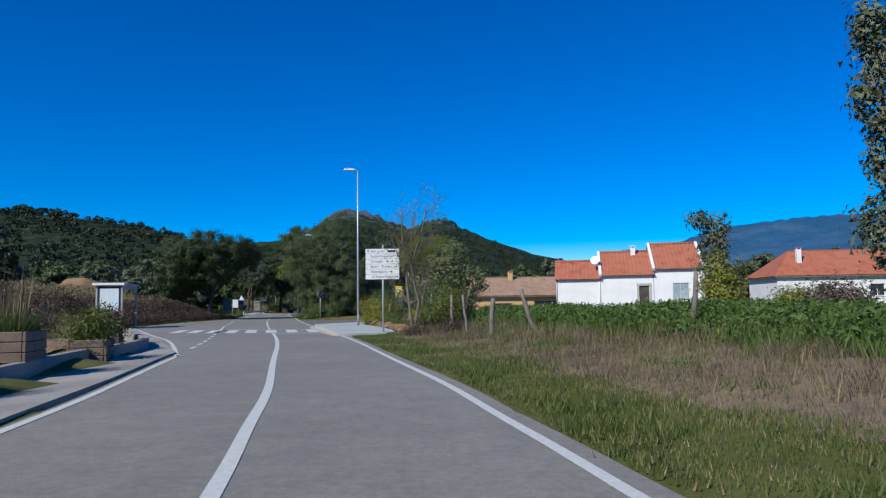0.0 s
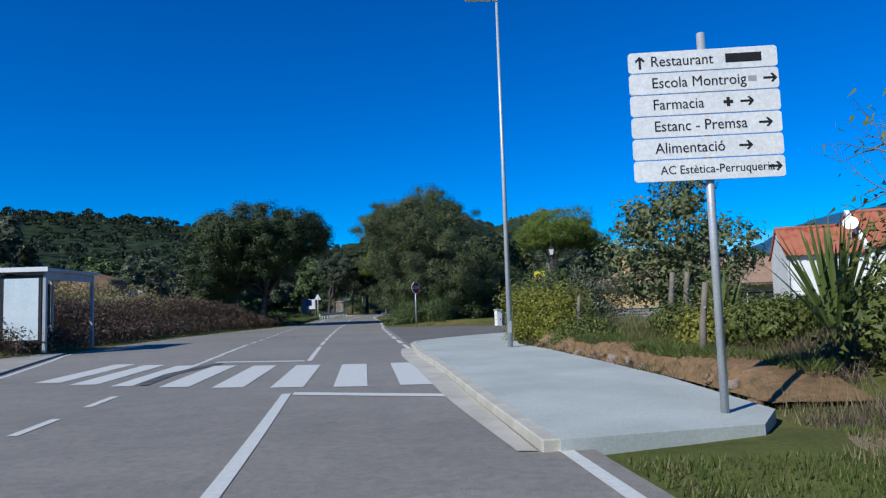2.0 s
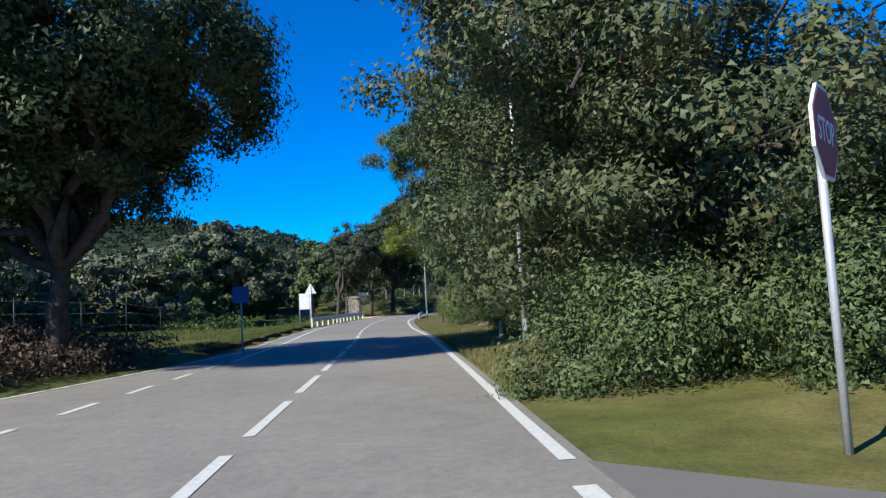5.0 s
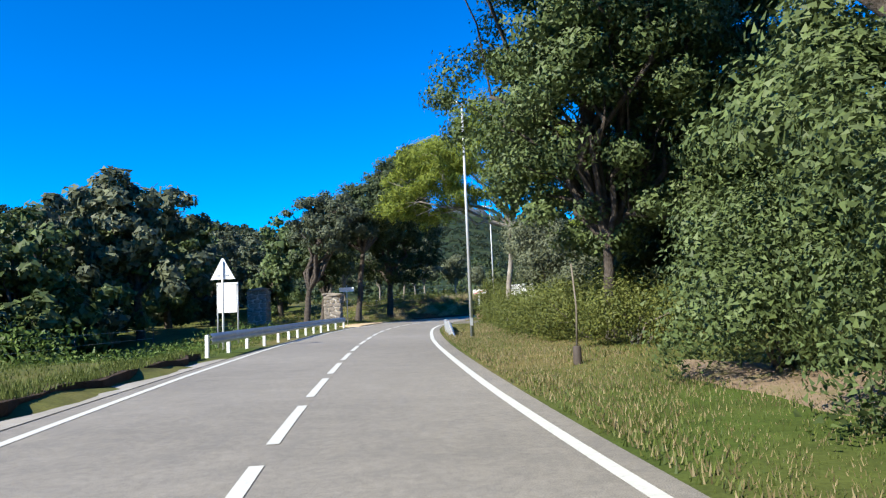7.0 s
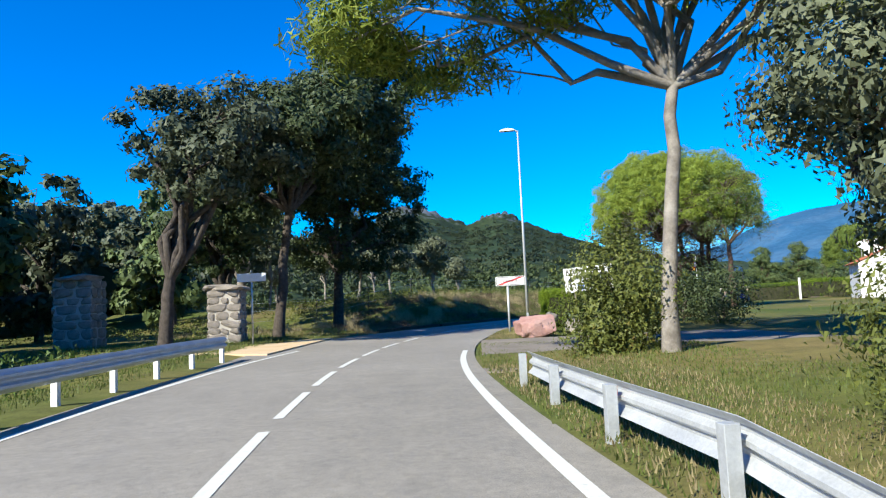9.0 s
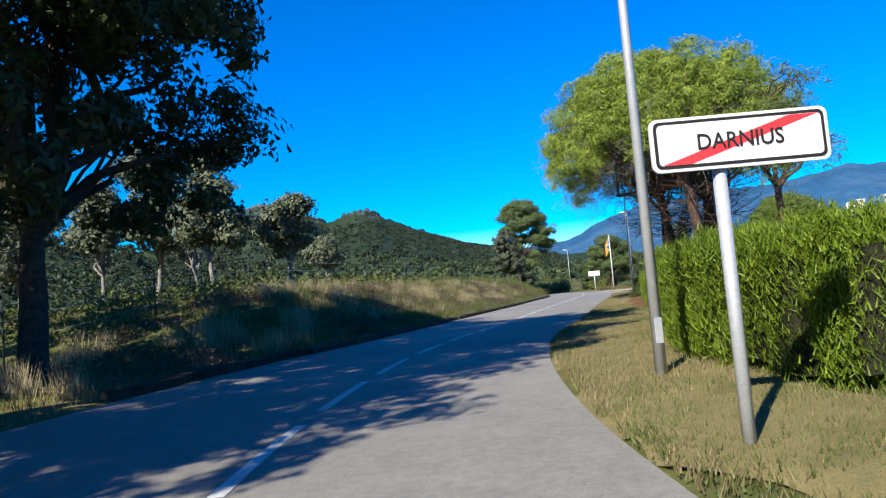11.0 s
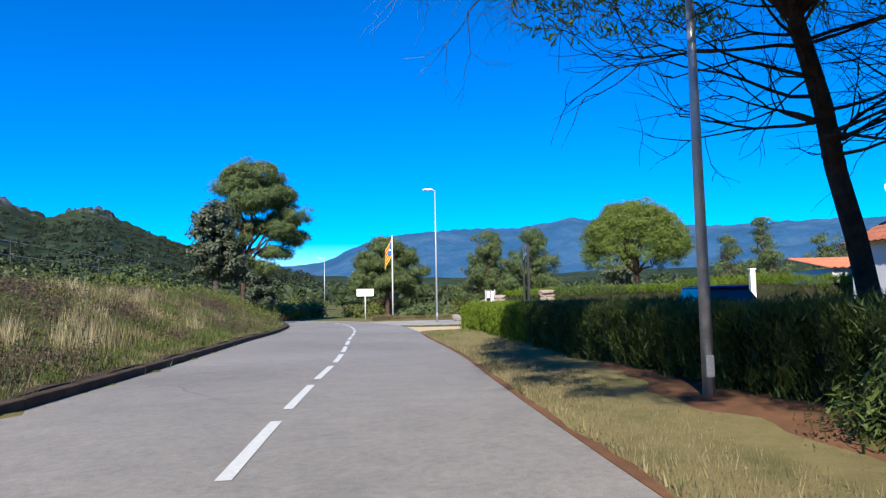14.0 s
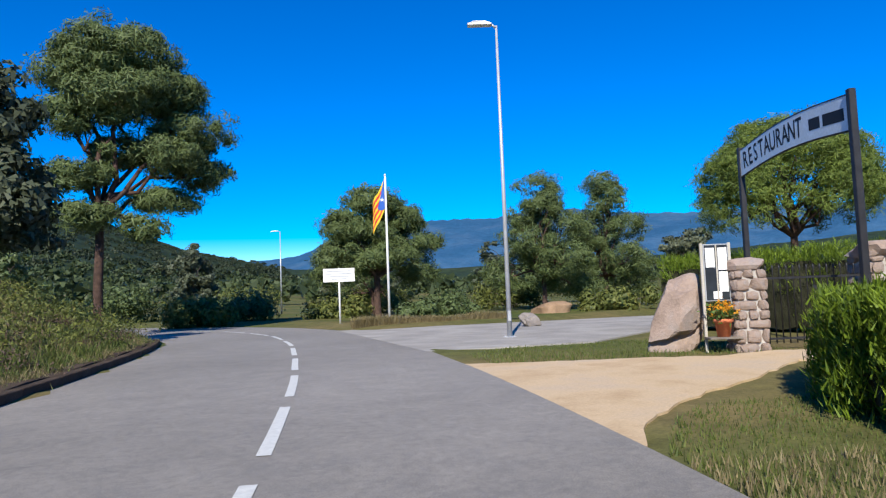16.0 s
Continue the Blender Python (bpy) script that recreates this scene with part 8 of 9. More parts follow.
# ================= bushes and verge plants =================
# brambles on the right, before and behind the lamp
for i, (x, y, w, h) in enumerate(((-19.2, 100.2, 3.2, 1.7), (-20.0, 103.3, 3.2, 1.8), (-20.6, 106.5, 3.2, 1.8), (-21.1, 109.7, 3.0, 1.7), (-21.4, 112.8, 2.8, 1.6), (-18.4, 97.2, 2.6, 1.3), (-18.2, 104.5, 3.2, 2.1), (-18.6, 109.5, 3.2, 2.0))):
    shrub(x, y, w, h, 30000, M_BUSH, "reddish-green bramble thicket on the verge", 10 + i, .028, "bramble", 40, group="bramble thicket")
for i, (x, y, w, h) in enumerate(((-13.0, 73.8, 1.7, 1.3), (-12.4, 71.2, 1.8, 1.6), (-13.2, 77, 2.2, 1.7), (-14.3, 80.6, 2.4, 2.0), (-15.7, 85.2, 2.4, 2.8), (-16.6, 88.4, 2.8, 3.0), (-17.3, 92.0, 2.6, 2.6), (-12.4, 66.0, 2.2, 1.8), (-10.2, 64.6, 2.2, 1.6))):
    shrub(x, y, w, h, 44000 if y > 76 else 34000, M_OAK, "low oak scrub under the trees", 30 + i, .036 if y > 76 else .032, "bush", 170, group="scrub under the oaks")
# bushes whose dark leaves stand in for deep shade under the crowns
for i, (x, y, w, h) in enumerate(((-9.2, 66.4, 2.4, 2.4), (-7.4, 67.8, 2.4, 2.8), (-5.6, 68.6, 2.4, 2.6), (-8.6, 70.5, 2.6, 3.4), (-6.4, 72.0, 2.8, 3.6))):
    shrub(x, y, w, h, 26000, M_OAK_DARK, "undergrowth behind the side street, shade put into its leaf colour", 170 + i, .05, "bush", 120, group="scrub behind the side street")
# undergrowth that closes the view below the crowns, shade put into its leaf colour
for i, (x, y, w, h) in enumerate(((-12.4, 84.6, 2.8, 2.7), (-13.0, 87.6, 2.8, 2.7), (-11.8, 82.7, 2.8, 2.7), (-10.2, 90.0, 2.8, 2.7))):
    shrub(x, y, w, h, 30000, M_OAK_DARK, "undergrowth below the tall oaks, shade put into its leaf colour", 150 + i, .045, "bush", 120, group="scrub under the oaks")
# the corner by the pavement
for i, (x, y, w, h, mt, lb) in enumerate(((-4.3, 42.2, 1.6, 1.9, M_YELLOW_LEAF, "creeper-grown bush behind the lamp"), (-3.6, 40.6, 1.6, 1.5, M_YELLOW_LEAF, "yellowing creeper over the old fence"), (-3.2, 38.6, 1.2, .8, M_BUSH, "bramble bush by the fence"), (-4.0, 44.2, 1.5, 2.4, M_OAK, "dark green bush at the street corner"), (-2.6, 43.4, 1.8, 2.6, M_OLIVE, "grey-green bush at the street corner"), (-1.4, 36.6, 1.0, .5, M_BUSH, "dry olive bush by the fence"), (-.4, 33.4, 1.1, .6, M_BUSH, "dry olive bush by the fence"), (0.6, 31.4, 1.2, .8, M_BUSH, "dry olive bush by the fence"), (-1.2, 34.6, .7, .7, M_YELLOW_LEAF, "creeper on the old fence"))):
    shrub(x, y, w, h, 20000, mt, lb, 50 + i, .036, per=40)
# fig tree and slim trees on the right
make_tree("fig_tree", .3, 44.6, [(0, 0, 3.6, 1.5, 1.5, 1.2), (-1.2, 0, 2.6, 1.2, 1.2, 1.0), (1.3, .2, 2.8, 1.3, 1.3, 1.1), (.3, .4, 4.8, .9, .9, .9), (-.6, -.3, 1.8, 1.2, 1.2, .8), (.9, -.4, 1.7, 1.1, 1.1, .7), (-1.0, .3, 3.9, .8, .8, .7)], 11000, .09, M_FIG, M_TWIG, "sparse fig tree with large grey-green leaves", "tree", .11, .25, (0, 0), 91, "oak", 6, .35, stems=3, twigs=50)


def bare_tree(x, y, yaw):
    """Two crooked stems that fork into boughs and fine twigs, with the last leaves hanging on them."""
    rng = np.random.default_rng(92)
    e = empty("bare_tree", pose(x, y, height_at(x, y) - .1, 0, 0, yaw) @ Matrix.Diagonal((.7, .7, 1, 1)), "nearly bare tree with a few yellow leaves", "tree")
    stems = [([(0, 0, 0), (-.06, .03, .9), (-.26, .08, 1.9), (-.3, .12, 2.5), (-.42, .2, 3.2), (-.56, .25, 4.0), (-.5, .3, 4.8)], .095),
             ([(.05, 0, 0), (.14, -.05, .7), (.28, -.1, 1.35), (.12, -.15, 2.0), (-.02, -.2, 2.75), (.12, -.25, 3.25), (.42, -.3, 3.8), (.62, -.32, 4.4), (.8, -.3, 5.2)], .09),
             ([(.28, -.1, 1.35), (.5, .1, 1.8), (.62, .3, 2.4), (.85, .4, 3.0), (.95, .45, 3.6)], .05),
             ([(-.3, .12, 2.4), (-.65, -.1, 2.9), (-.95, -.25, 3.4), (-1.25, -.35, 3.9)], .04),
             ([(-.02, -.2, 2.75), (.1, .1, 3.3), (-.05, .3, 4.0), (.15, .4, 4.9)], .045)]
    items, tips = [], []
    for pts, r in stems:
        q = np.array(pts) + np.r_[np.zeros((1, 3)), rng.normal(size=(len(pts) - 1, 3)) * .03]
        items.append(tube_arrays([Vector(v) for v in q], [r * (1 - .8 * k / len(q)) for k in range(len(q))], 8))
        for k in range(1, len(q)):
            for j in range(3 if q[k, 2] > 1.4 else 0):
                w = rng.uniform(0, 1)
                p0 = q[k - 1] * (1 - w) + q[k] * w
                an = rng.uniform(0, 2 * math.pi)
                d = Vector((math.cos(an), .8 * math.sin(an), rng.uniform(.15, .9)))
                tips += twig_spray(rng, tuple(p0), tuple(d), rng.uniform(.4, .62), r * .3 * (1 - .6 * k / len(q)) + .004, 4, items, .1, .5)
    v, f = join_arrays(items)
    part("trunk", mesh_of("trunk", v, f, M_TWIG, True), None, e, "grey forked stems and twigs")
    c = np.array([t[0] for t in tips])
    c = c[rng.uniform(0, 1, len(c)) < .4]
    c = np.repeat(c, 2, 0) + rng.normal(size=(len(c) * 2, 3)) * .06
    v, f = leaf_arrays(rng, c, .03, -.8, 3.0)
    part("leaves", mesh_of("leaves", v, f, M_YELLOW_LEAF), None, e, "sparse yellowing leaves")


bare_tree(-1.18, 26.16, 10)
shrub(.0, 30.6, 1.6, 2.0, 9000, M_BUSH, "tall brown creeper-hung thicket by the fence", 66, .045, per=30)
for i, (x, y, w, h) in enumerate(((-1.0, 25.7, .8, .5), (.2, 25.4, .9, .36))):
    shrub(x, y, w, h, 4200, M_BRUSH, "dry grey-brown brush round the bare tree", 160 + i, .022, "bush", 40, 3.0, group="dry brush by the fence")
make_tree("slim_tree", 9.4, 14.2, [(0, 0, 5.2, .5, .5, .9), (.2, 0, 3.8, .55, .55, .9), (-.1, 0, 6.6, .4, .4, .7), (.1, .1, 2.4, .5, .5, .8)], 6000, .07, M_OLIVE, M_TWIG, "slim creeper-covered tree by the verge", "tree", .09, .4, (0, 0), 93, "oak", 10, .25, twigs=30)
make_tree("young_tree", 12.2, 30.5, [(0, 0, 3.2, .6, .6, .8), (.2, .1, 4.2, .6, .6, .6), (-.6, 0, 4.5, .5, .5, .4), (0, 0, 2.0, .7, .7, .8)], 3600, .08, M_OLIVE, M_TWIG, "thin leggy tree among the weeds", "tree", .07, .35, (0, 0), 94, "oak", 8, .25, twigs=40)
for i, (x, y, w, h, mt, lb) in enumerate(((8.1, 19.8, .8, 2.1, M_YELLOW_LEAF, "slender vine bush with yellowing leaves"), (9.2, 18.0, 1.3, .85, M_YELLOW_LEAF, "low vine turning orange"), (10.4, 17.5, 1.8, 1.2, M_DEADBRUSH, "grey leafless thicket behind the weeds"), (11.5, 14.5, 2.0, 1.3, M_DEADBRUSH, "grey leafless thicket behind the weeds"), (10.0, 14.4, 1.3, .7, M_BRUSH, "grey leafless thicket with red leaves"), (14.5, 26, 2.6, 1.2, M_BUSH, "mixed thicket behind the weeds"), (17, 22, 3.0, 1.3, M_BRUSH, "grey leafless thicket behind the weeds"))):
    shrub(x, y, w, h, 9000, mt, lb, 70 + i, .045)
# small leafy tree at the foot of the broad pine
shrub(-23.2, 121.6, 1.9, 2.9, 30000, M_BUSH, "small leafy fig bush beside the pull-in", 140, .04, per=40)


def earth_bank(pts, seed):
    """A cut bank of ochre earth and embedded stones behind the pavement."""
    rng = np.random.default_rng(seed)
    e = empty("earth_bank", Matrix(), "low cut bank of ochre earth and stones", "bank", kind="structure")
    p = smooth_line(pts, .34)
    kinds = [stone_mesh(300 + k, .5, .5, .5, M_EARTH if k % 2 else M_PILLAR, .3, 2, .85) for k in range(5)]
    for k, (x, y) in enumerate(p):
        for j in range((0, 1, 0, 2)[k % 4]):
            w = rng.uniform(.1, .34)
            o = part("stone", kinds[rng.integers(5)], None, e)
            o.matrix_world = pose(x + .28 * j + rng.normal() * .06, y + rng.normal() * .06, .1 + .1 * j + rng.normal() * .03, rng.uniform(-20, 20), rng.uniform(-20, 20), rng.uniform(0, 360)) @ Matrix.Diagonal((w, w * .8, w * rng.uniform(.5, .9), 1))
    q = smooth_line(pts, .11)
    m = len(q)
    up = np.array([(-.03, .06), (.03, .13), (.09, .2), (.13, .27), (.22, .33), (.42, .37), (.7, .38), (1.05, .36)])
    c = len(up)
    i = np.arange(m)
    end = np.minimum(1.0, np.minimum(i + .4, m - .6 - i) / 12)
    gully = wobble(q[:, 0] * 1.0, q[:, 1], 2.3, seed) * .5 + wobble(q[:, 0], q[:, 1], 6.0, seed + 1) * .35
    v = []
    for k in range(m):
        for j, (a, z) in enumerate(up):
            face = min(1.0, j / 2) * (1.0 if j < 5 else .4)
            v.append((q[k, 0] + a + face * (.14 * gully[k] + rng.normal() * .022), q[k, 1] + rng.normal() * .02, .06 + (z - .06 + face * (.05 * gully[k] + rng.normal() * .014)) * end[k]))
    part("cut_face", mesh_of("cut_face", v, [(a * c + j, a * c + j + 1, a * c + c + j + 1, a * c + c + j) for a in range(m - 1) for j in range(c - 1)], M_BANKSOIL), None, e)
    n = 9000
    k = rng.integers(6, m - 6, n)
    on = rng.uniform(0, 1, n) ** 1.5
    keep = wobble(q[k, 0], q[k, 1], 1.6, seed + 2) + on > .1
    xy = np.stack([q[k, 0] + .16 + .9 * on, q[k, 1] + rng.normal(size=n) * .06], 1)[keep]
    bv, bf = blade_arrays(rng, xy, np.full(len(xy), .31), np.full(len(xy), .17), .008, .9)
    tagged(part("turf_fringe", mesh_of("turf_fringe", bv, bf, M_GRASS), None, e), kind="stuff")


M_BANKSOIL = surface("ochre cut soil", (.13, .09, .05), (.3, .19, .1), 3.0, 26, .95, .1, relief=.9, dist=.05, c3=(.1, .085, .045))
earth_bank([(-1.85, 29.6), (-2.3, 32.0), (-3.0, 35.0), (-3.8, 38.2), (-4.3, 39.4)], 8)
# sword-leaved plants
def sword_plant(x, y, h, n, mat, label, seed, wide=.05, name="yucca_plant", lean=.7):
    rng = np.random.default_rng(seed)
    e = empty(name, pose(x, y, height_at(x, y)), label, "plant")
    for k in range(n):
        a = rng.uniform(0, 6.28)
        t = rng.uniform(.1, 1) * lean
        L = h * rng.uniform(.75, 1.1)
        q = np.linspace(0, 1, 6)
        pts = np.stack([np.cos(a) * L * t * q, np.sin(a) * L * t * q, L * (q - .35 * t * q * q)], 1)
        s = np.array([-np.sin(a), np.cos(a), 0]) * wide
        w = np.array([.7, 1, .95, .75, .45, .03])[:, None]
        up = np.array([np.cos(a), np.sin(a), 0]) * wide * .35
        v = np.concatenate([pts - s * w + up * w, pts, pts + s * w + up * w])
        f = [(j, j + 1, j + 7, j + 6) for j in range(5)] + [(j + 6, j + 7, j + 13, j + 12) for j in range(5)]
        part("leaf", mesh_of("leaf", v, f, mat, True), None, e)
    return e


sword_plant(.05, 32.6, 1.9, 46, M_YUCCA, "large spiky yucca among dry grass", 1, .045)
sword_plant(-.9, 35.0, 1.3, 36, M_YUCCA, "spiky yucca by the fence", 2, .04)
sword_plant(-22.9, 132.5, .95, 22, M_AGAVE, "grey-blue agave with broad pointed leaves", 3, .075, "agave_plant", .8)
sword_plant(-2.6, 37.0, .6, 26, M_YUCCA, "small spiky rosette on the bank", 4, .03)
# dark planting behind the restaurant board
for i, (x, y, w, h, mt) in enumerate(((-19.9, 136.2, 2.2, 2.2, M_OAK_DARK), (-18.0, 136.2, 2.4, 2.5, M_OAK_DARK), (-20.3, 134.6, 1.6, 1.5, M_OAK_DARK), (-17.0, 134.4, 2.2, 2.2, M_OAK_DARK), (-21.9, 133.4, 1.0, .6, M_OAK))):
    shrub(x, y, w, h, 9000, mt, "dark evergreen shrub behind the rocks", 90 + i, .055, group="shrubs behind the rocks")
shrub(-12.4, 166.2, 1.3, .8, 9000, M_HEDGE_DARK, "sparse young shrub beside the lamp post", 99, .02, long=3.2)
# low growth round the bend and the field behind
for i, (x, y, w, h) in enumerate(((-1.5, 226, 4, 1.6), (2, 230, 4, 1.8), (6, 226, 3, 1.3), (-9, 236, 5, 2.2), (-16, 243, 5, 2.4), (12, 222, 3, 1.2), (16, 213, 3, 1.0), (-4, 240, 6, 2.6), (4, 242, 6, 2.4), (-24, 250, 6, 3), (14, 236, 6, 2.4), (8.2, 219.0, 2.2, .8), (19, 226, 5, 2.0))):
    shrub(x, y, w, h, 9000, M_OAK if i % 2 else M_BUSH, "green bush beyond the bend", 120 + i, .11, group="bushes beyond the bend")


# ---- loose growth: grass, weeds, scrub ----


def sown(name, y0, y1, side, d0, d1, n, h, mat, label, seed, width=.012, clumps=0, lean=.35, patch=None, lift=0.0):
    """Grass or weeds on the verge, from d0 to d1 metres beyond the asphalt."""
    rng = np.random.default_rng(seed)
    n, width = int(n * .74), width * 1.2
    s = rng.uniform(way_at_y(y0), way_at_y(y1), n)
    d = d0 + (d1 - d0) * rng.uniform(0, 1, n)
    if clumps:
        cs, cd = rng.uniform(way_at_y(y0), way_at_y(y1), clumps), d0 + (d1 - d0) * rng.uniform(0, 1, clumps)
        k = rng.integers(0, clumps, n)
        s, d = cs[k] + rng.normal(size=n) * .16, cd[k] + rng.normal(size=n) * .16
    w = np.interp(s, WAY, WIDE_L if side < 0 else WIDE_R)
    xy = along(s, side * (w + np.maximum(d, d0 * .5)))
    xy[:, 0] = along(s)[:, 0] + side * (w + d) * np.interp(s, WAY, SIDE[:, 0])
    xy[:, 1] = along(s)[:, 1] + side * (w + d) * np.interp(s, WAY, SIDE[:, 1])
    if patch is not None:
        keep = patch(xy[:, 0], xy[:, 1])
        xy = xy[keep]
    z = np.maximum(ground_height(xy[:, 0], xy[:, 1]), lift or -9.0) - .015
    hh = h * (1 + .45 * wobble(xy[:, 0], xy[:, 1], .8, seed))
    v, f = blade_arrays(rng, xy, z, hh, width, lean)
    o = part(name, mesh_of(name, v, f, mat), None, None)
    tagged(o, label, name.replace("_", " "), kind="stuff")
    return o


off_pave = lambda x, y: ~((y > 27.3) & (y < 48) & (x < -1.9))
def off_litter(x, y):
    """Away from the litter under the pines."""
    return ~((y > 155) & (y < 178) & (road_frame(x, y)[3] > 1.2 + .3 * wobble(x, y, .9, 3)))


def heathy(x, y):
    return wobble(x, y, .6, 41) > .08


def grassy(x, y):
    return wobble(x, y, .6, 41) < .16


def patchy(scale, seed, low):
    """Growth in drifts, off the pavement."""
    return lambda x, y: off_pave(x, y) & (wobble(x, y, scale, seed) > low)


sown("grass", -2, 30, 1, .05, 2.4, 60000, .075, M_GRASS, "short green verge grass", 1, .006, patch=patchy(1.3, 51, -.25))
sown("grass", -2, 30, 1, .1, 2.8, 26000, .07, M_STRAW, "short dry grass among the green", 30, .006, patch=patchy(1.3, 52, 0))
sown("grass", -2, 30, 1, .3, 3.2, 20000, .16, M_GRASS, "longer green tufts on the verge", 37, .007, 420, .5, patch=patchy(1.1, 53, .05))
sown("grass", -2, 30, 1, 1.4, 6.5, 60000, .1, M_STRAW, "dry straw-coloured verge grass", 2, .006, patch=off_pave)
sown("grass", -2, 30, 1, 1.0, 6.5, 46000, .12, M_GRASS, "patchy green tufts on the verge", 20, .006, 800, patch=off_pave)
sown("dead_stalks", -4, 28, 1, 1.9, 5.6, 28000, .2, M_DEADBRUSH, "dead grey-brown stalks on the dry bank", 27, .006, 1100, .5, patch=patchy(1.0, 54, -.2))
sown("dead_stalks", -4, 28, 1, 2.2, 6.0, 9000, .34, M_STRAW, "tall bleached stalks on the dry bank", 28, .005, 500, .3, patch=off_pave)
sown("weeds", 0, 28, 1, 3.0, 7.0, 32000, .24, M_WEED, "low green weeds on the dry bank", 38, .012, 640, .6, patch=patchy(.9, 55, .1))
sown("weeds", 4, 29, 1, 5.0, 10.5, 40000, .36, M_WEED, "tall green weeds along the old fence", 3, .012, 900, patch=off_pave)
sown("grass", 8, 46, 1, 8.0, 20, 30000, .3, M_GRASS, "long green field grass", 4, .012)
sown("grass", 28, 44, 1, 4.2, 9, 24000, .3, M_GRASS, "long grass by the old fence", 5, .008)
sown("grass", 30, 44, 1, 4.0, 8, 5000, .3, M_STRAW, "dry grass by the old fence", 40, .008, 120)
sown("grass", 66, 128, 1, .05, 5.0, 80000, .075, M_GRASS, "verge grass under the oaks", 6, .007)
sown("grass", 66, 120, 1, .1, 2.6, 46000, .08, M_STRAW, "dry tufts on the verge", 7, .007)
sown("grass", 76, 128, -1, .75, 9, 70000, .11, M_GRASS, "green meadow grass", 8, .008)
sown("grass", 76.6, 100.8, -1, .66, 1.25, 12000, .13, M_GRASS, "grass hanging over the meadow edge", 25, .007, lift=.19)
sown("grass", 76, 110, -1, 6, 26, 50000, .22, M_GRASS, "green meadow grass", 9, .012)
sown("fallen_needles", 153, 181, 1, 1.3, 4.4, 40000, .035, M_NEEDLE, "fallen red-brown pine needles on the verge", 29, .006, lean=2.2, lift=.1)
sown("grass", 131, 192, 1, .06, 2.5, 110000, .095, M_STRAW, "short dry verge grass", 10, .006, patch=off_litter)
sown("grass", 131, 192, 1, .1, 2.5, 26000, .09, M_GRASS, "short green verge grass", 11, .006, patch=off_litter)
sown("grass", 131, 160, 1, .1, 2.6, 30000, .09, M_GRASS, "green grass among the dry turf", 42, .006, 600, .5)
sown("grass", 136, 212, -1, .15, 6.5, 50000, .17, M_STRAW, "long dry grass on the bank", 12, .007, patch=grassy)
sown("grass", 150, 214, -1, .25, 2.2, 60000, .2, M_GRASS, "green grass at the foot of the bank", 13, .007, 900, .5)
sown("grass", 147, 211, -1, .3, .55, 12000, .13, M_STRAW, "dry grass hanging over the dark kerb", 26, .006, lean=.6, lift=.09)
sown("grass", 148, 205, -1, 1.0, 9.0, 30000, .42, M_STRAW, "tall straw tufts on the bank", 14, .008, 420, .25, patch=grassy)
sown("grass", 146, 212, -1, .1, 7.0, 56000, .32, M_GRASS, "yellow-green tufts on the bank", 21, .008, 420, .3, patch=grassy)
sown("grass", 126, 150, -1, .8, 9, 30000, .16, M_GRASS, "grass under the cork oaks", 15, .008)
sown("grass", 194.5, 201.5, 1, .5, 6.0, 16000, .09, M_GRASS, "grass island before the gate", 16, .006, patch=lambda x, y: (y > 197.0 - .45 * (x + 1)) & (y - x * .35 < 199.9))
sown("grass", 186, 194, 1, .1, 6.5, 36000, .08, M_GRASS, "grass at the foot of the hedge", 17, .006, patch=lambda x, y: y < np.interp(x, [-4.5, -3.3, -1.6, 1.7], [191.1, 192.1, 192.8, 193.9]))
sown("grass", 214, 222, 1, .6, 8, 9000, .35, M_STRAW, "tall dry grass round the flagpole", 18, .01)


def scrub(name, y0, y1, side, d0, d1, clumps, per, h, mat, label, seed, leaf=.07, patch=None):
    """A run of dense low scrub that nobody could count: leaf clumps on many small mounds."""
    rng = np.random.default_rng(seed)
    s = rng.uniform(way_at_y(y0), way_at_y(y1), clumps)
    d = d0 + (d1 - d0) * rng.uniform(0, 1, clumps)
    w = np.interp(s, WAY, WIDE_L if side < 0 else WIDE_R)
    x = along(s)[:, 0] + side * (w + d) * np.interp(s, WAY, SIDE[:, 0])
    y = along(s)[:, 1] + side * (w + d) * np.interp(s, WAY, SIDE[:, 1])
    if patch is not None:
        keep = patch(x, y)
        x, y = x[keep], y[keep]
        clumps = len(x)
    z = ground_height(x, y)
    hh = h * (.75 + .5 * rng.uniform(0, 1, clumps)) * (1 + .35 * wobble(x, y, .5, seed))
    c = np.repeat(np.stack([x, y, z], 1), per, 0)
    q = rng.normal(size=(clumps * per, 3)) * np.array([.32, .32, 0])
    q[:, 2] = np.repeat(hh, per) * rng.uniform(.02, 1, clumps * per) ** .7
    v, f = leaf_arrays(rng, c + q, leaf * 1.25, .5, 1.8)
    o = part(name, mesh_of(name, v, f, mat), None, None)
    tagged(o, label, name, kind="stuff")


scrub("scrub", 43, 75, -1, 1.0, 4.2, 900, 60, .72, M_BRUSH, "dry purple-brown scrub on the left bank", 1, .05)
scrub("scrub", 16, 46, -1, 3.5, 9.0, 600, 60, 1.1, M_BRUSH, "dry reddish scrub behind the bus shelter", 2, .055)
scrub("scrub", 2, 17, -1, 4.6, 10, 240, 55, .7, M_BRUSH, "dry scrub on the shaded mound", 3)
scrub("scrub", 46, 78, -1, 4.0, 12, 420, 40, .7, M_STRAW, "tall dry grass and scrub on the bank", 4)
scrub("scrub", 6, 27, 1, 5.4, 11, 1000, 45, .5, M_WEED, "green leafy thicket along the old fence", 5, .05)
scrub("scrub", 27, 46, 1, 8.5, 12, 260, 45, .35, M_WEED, "low green growth behind the old fence", 11, .05)
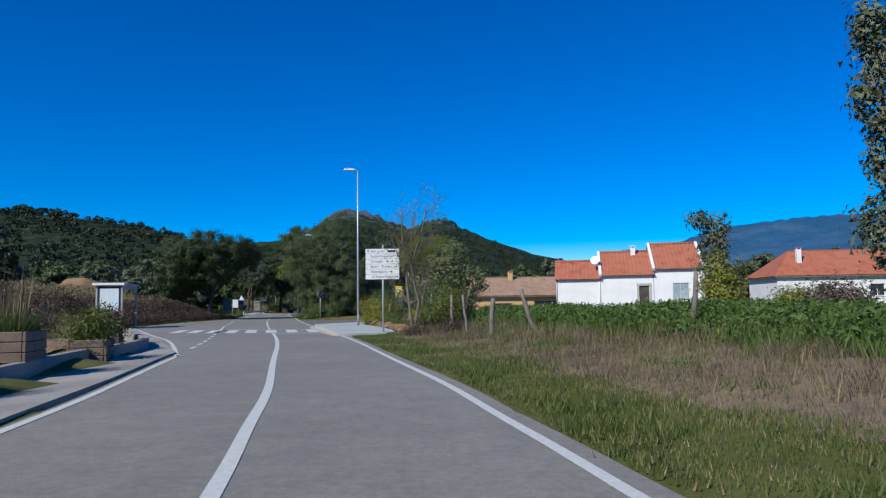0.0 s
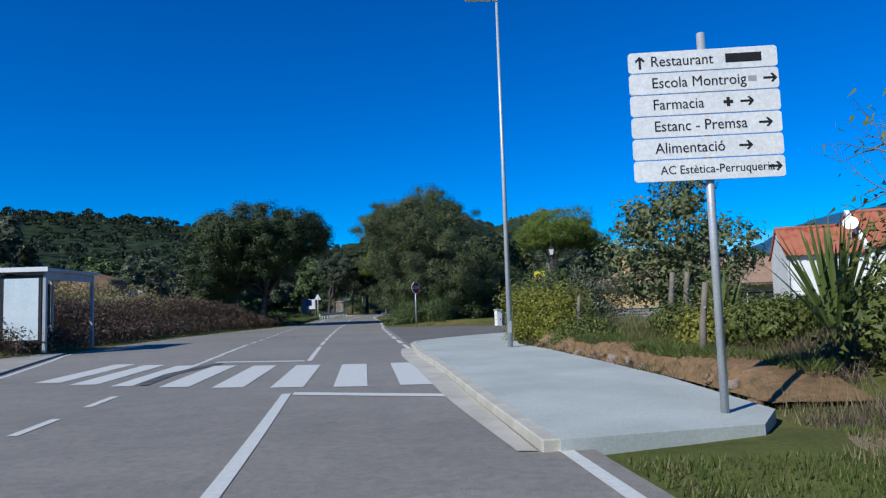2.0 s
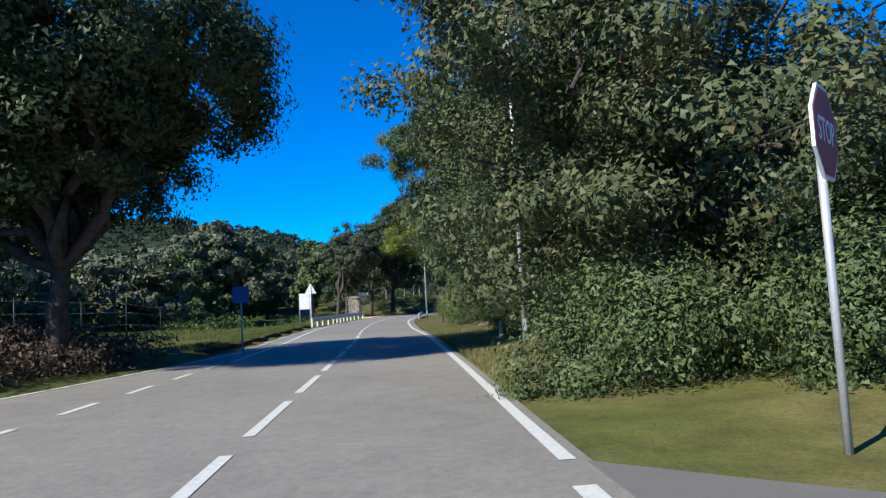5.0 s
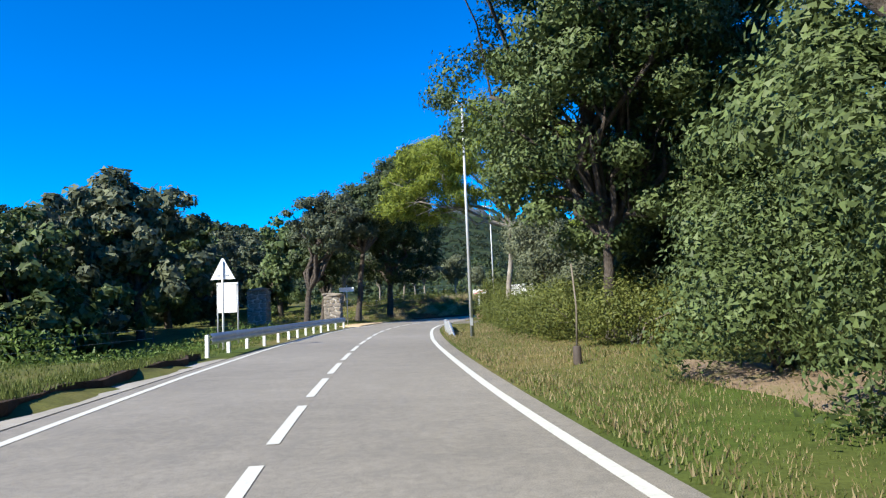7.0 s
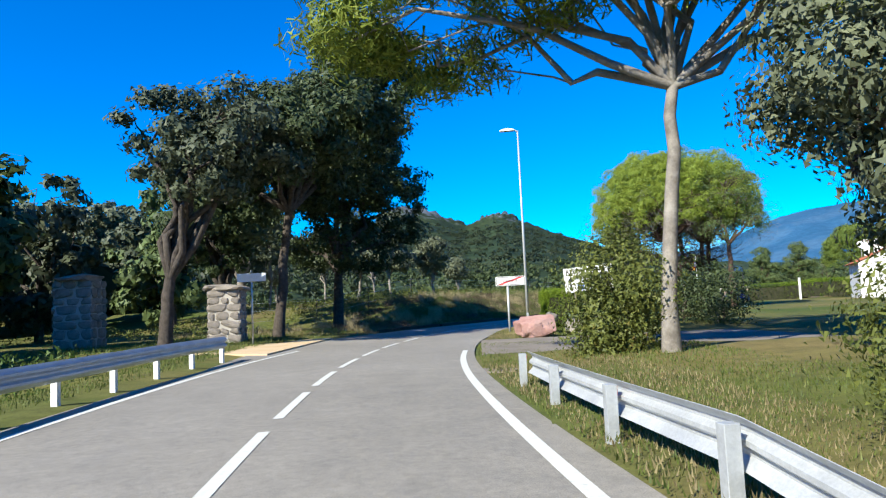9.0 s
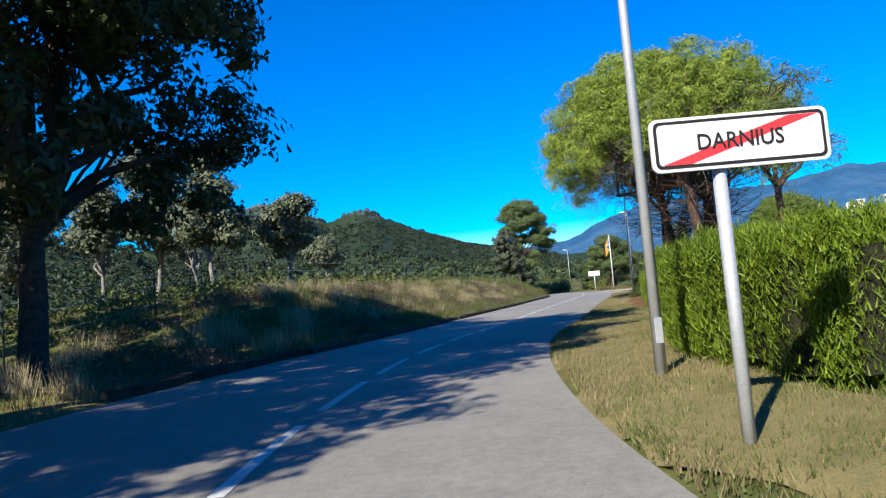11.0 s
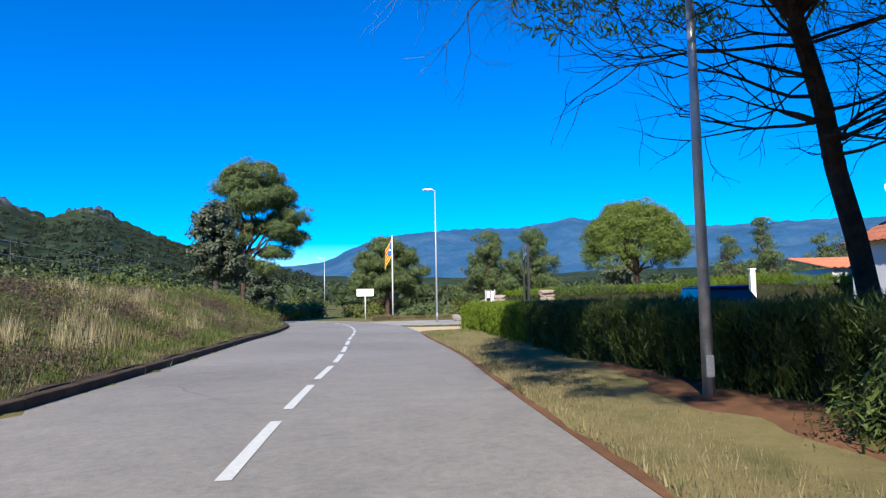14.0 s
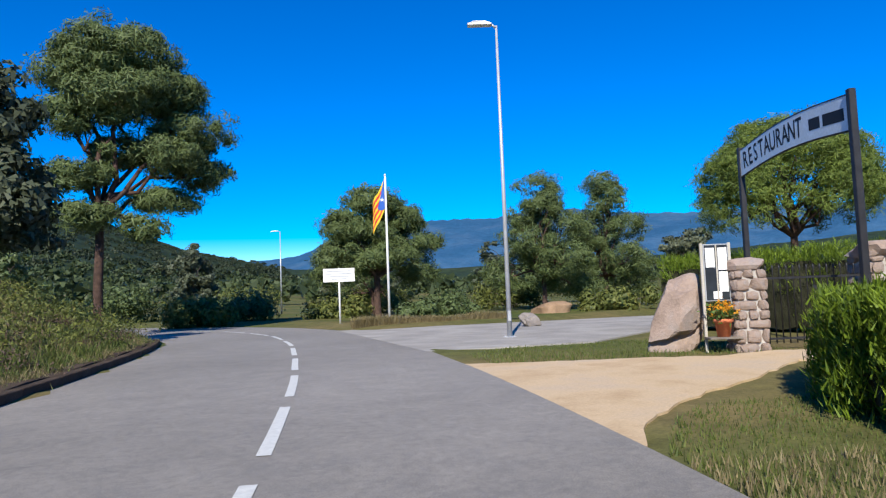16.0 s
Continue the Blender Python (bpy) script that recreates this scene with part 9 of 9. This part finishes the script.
scrub("scrub", 145, 205, -1, 5.0, 14, 420, 40, .8, M_BUSH, "scrub above the grass bank", 6)
scrub("heath", 141, 210, -1, .5, 7.0, 2000, 70, .34, M_BRUSH, "dark purple-brown heath mounds on the bank", 31, .026, heathy)
scrub("heath", 150, 212, -1, .4, 6.0, 1100, 70, .34, M_BUSH, "olive-green heath mounds on the bank", 32, .024, lambda x, y: wobble(x, y, 1.5, 43) > .2)
sown("plume_grass", 138, 190, -1, 1.0, 7.0, 30000, .55, M_PLUME, "tall pale plume grass on the bank", 33, .006, 170, .25, patch=grassy)
sown("plume_grass", 140, 176, -1, .4, 3.0, 8000, .3, M_DEADBRUSH, "brown dry stalks at the foot of the bank", 34, .007, 200, .35)
scrub("scrub", 199, 216, -1, .9, 6, 240, 60, .55, M_BUSH, "olive heath bushes on the end of the bank", 12, .04)
scrub("scrub", 136, 162, -1, 9, 24, 150, 50, .45, M_BUSH, "olive undergrowth under the cork oaks", 7)
sown("grass", 138, 172, -1, 5, 22, 30000, .2, M_STRAW, "dry grass under the cork oaks", 39, .012, 700)
scrub("scrub", 100, 126, -1, 4.5, 10, 260, 50, 1.0, M_WEED, "undergrowth below the guardrail", 8)
sown("heath", 146, 215, -1, .8, 8.0, 16000, .26, M_BRUSH, "low purple-brown heath on the bank", 24, .009, 700, .5)
sown("grass", 2, 28, 1, 2.4, 6.5, 30000, .12, M_BRUSH, "low dry brown stubble on the verge", 22, .007, 700)


def parked_car(x, y, yaw):
    """A small hatchback: a rounded body with a glazed cabin on four wheels."""
    e = empty("car", pose(x, y, height_at(x, y), 0, 0, yaw), "small blue car parked behind the hedge", "car")
    bm = bmesh.new()
    low = [(-1.9, .35), (-1.85, .72), (-1.05, .86), (1.75, .9), (1.9, .75), (1.9, .32)]
    a = [bm.verts.new((px_, -.8, pz)) for px_, pz in low]
    b = [bm.verts.new((px_, .8, pz)) for px_, pz in low]
    bm.faces.new(a)
    bm.faces.new(b[::-1])
    for k in range(6):
        bm.faces.new((a[k], b[k], b[(k + 1) % 6], a[(k + 1) % 6]))
    bmesh.ops.recalc_face_normals(bm, faces=bm.faces)
    bmesh.ops.bevel(bm, geom=list(bm.edges), offset=.07, segments=2, affect="EDGES")
    part("body", bm, M_CARBLUE, e)
    bm = bmesh.new()
    lo = [bm.verts.new(p) for p in ((-1.0, -.74, .87), (1.7, -.74, .9), (1.7, .74, .9), (-1.0, .74, .87))]
    hi = [bm.verts.new(p) for p in ((-.35, -.6, 1.4), (1.35, -.6, 1.42), (1.35, .6, 1.42), (-.35, .6, 1.4))]
    for k in range(4):
        bm.faces.new((lo[k], lo[(k + 1) % 4], hi[(k + 1) % 4], hi[k]))
    bm.faces.new(hi)
    bmesh.ops.recalc_face_normals(bm, faces=bm.faces)
    part("cabin_glass", bm, M_GLASS, e, "dark car glazing")
    part("roof", boxed(-.42, -.63, 1.4, 1.42, .63, 1.46, .03), M_CARBLUE, e)
    for px_ in (-1.2, 1.25):
        for s in (-1, 1):
            w = part("wheel", tube_mesh("wheel", [(px_, s * .62, .3), (px_, s * .8, .3), (px_, s * .82, .3)], [.3, .3, .26], M_TYRE, 18), None, e)
            part("rim", tube_mesh("rim", [(px_, s * .81, .3), (px_, s * .835, .3)], [.18, .16], M_STEEL, 14), None, w)
    for s in (-1, 1):
        part("headlight", boxed(-1.9, s * .55 - .15, .6, -1.82, s * .55 + .15, .72, .02), M_LAMPGLASS, e)


parked_car(-2.2, 176.6, 60)
sown("grass", 28.5, 41, 1, 2.6, 4.6, 9000, .24, M_GRASS, "green tufts growing over the cut bank", 35, .008, 90, .5, patch=lambda x, y: x > -1.95 - (y - 29.6) * .235)
sown("dead_stalks", 28.5, 41, 1, 2.6, 5.2, 9000, .34, M_DEADBRUSH, "dry stalks hanging over the cut bank", 36, .007, 160, .6, patch=lambda x, y: x > -1.95 - (y - 29.6) * .235)
sown("grass", 29, 41, 1, 3.3, 5.5, 14000, .2, M_STRAW, "dry grass on the cut bank", 23, .007, 300, patch=lambda x, y: x > -2.0 - (y - 29.6) * .235 + .25)
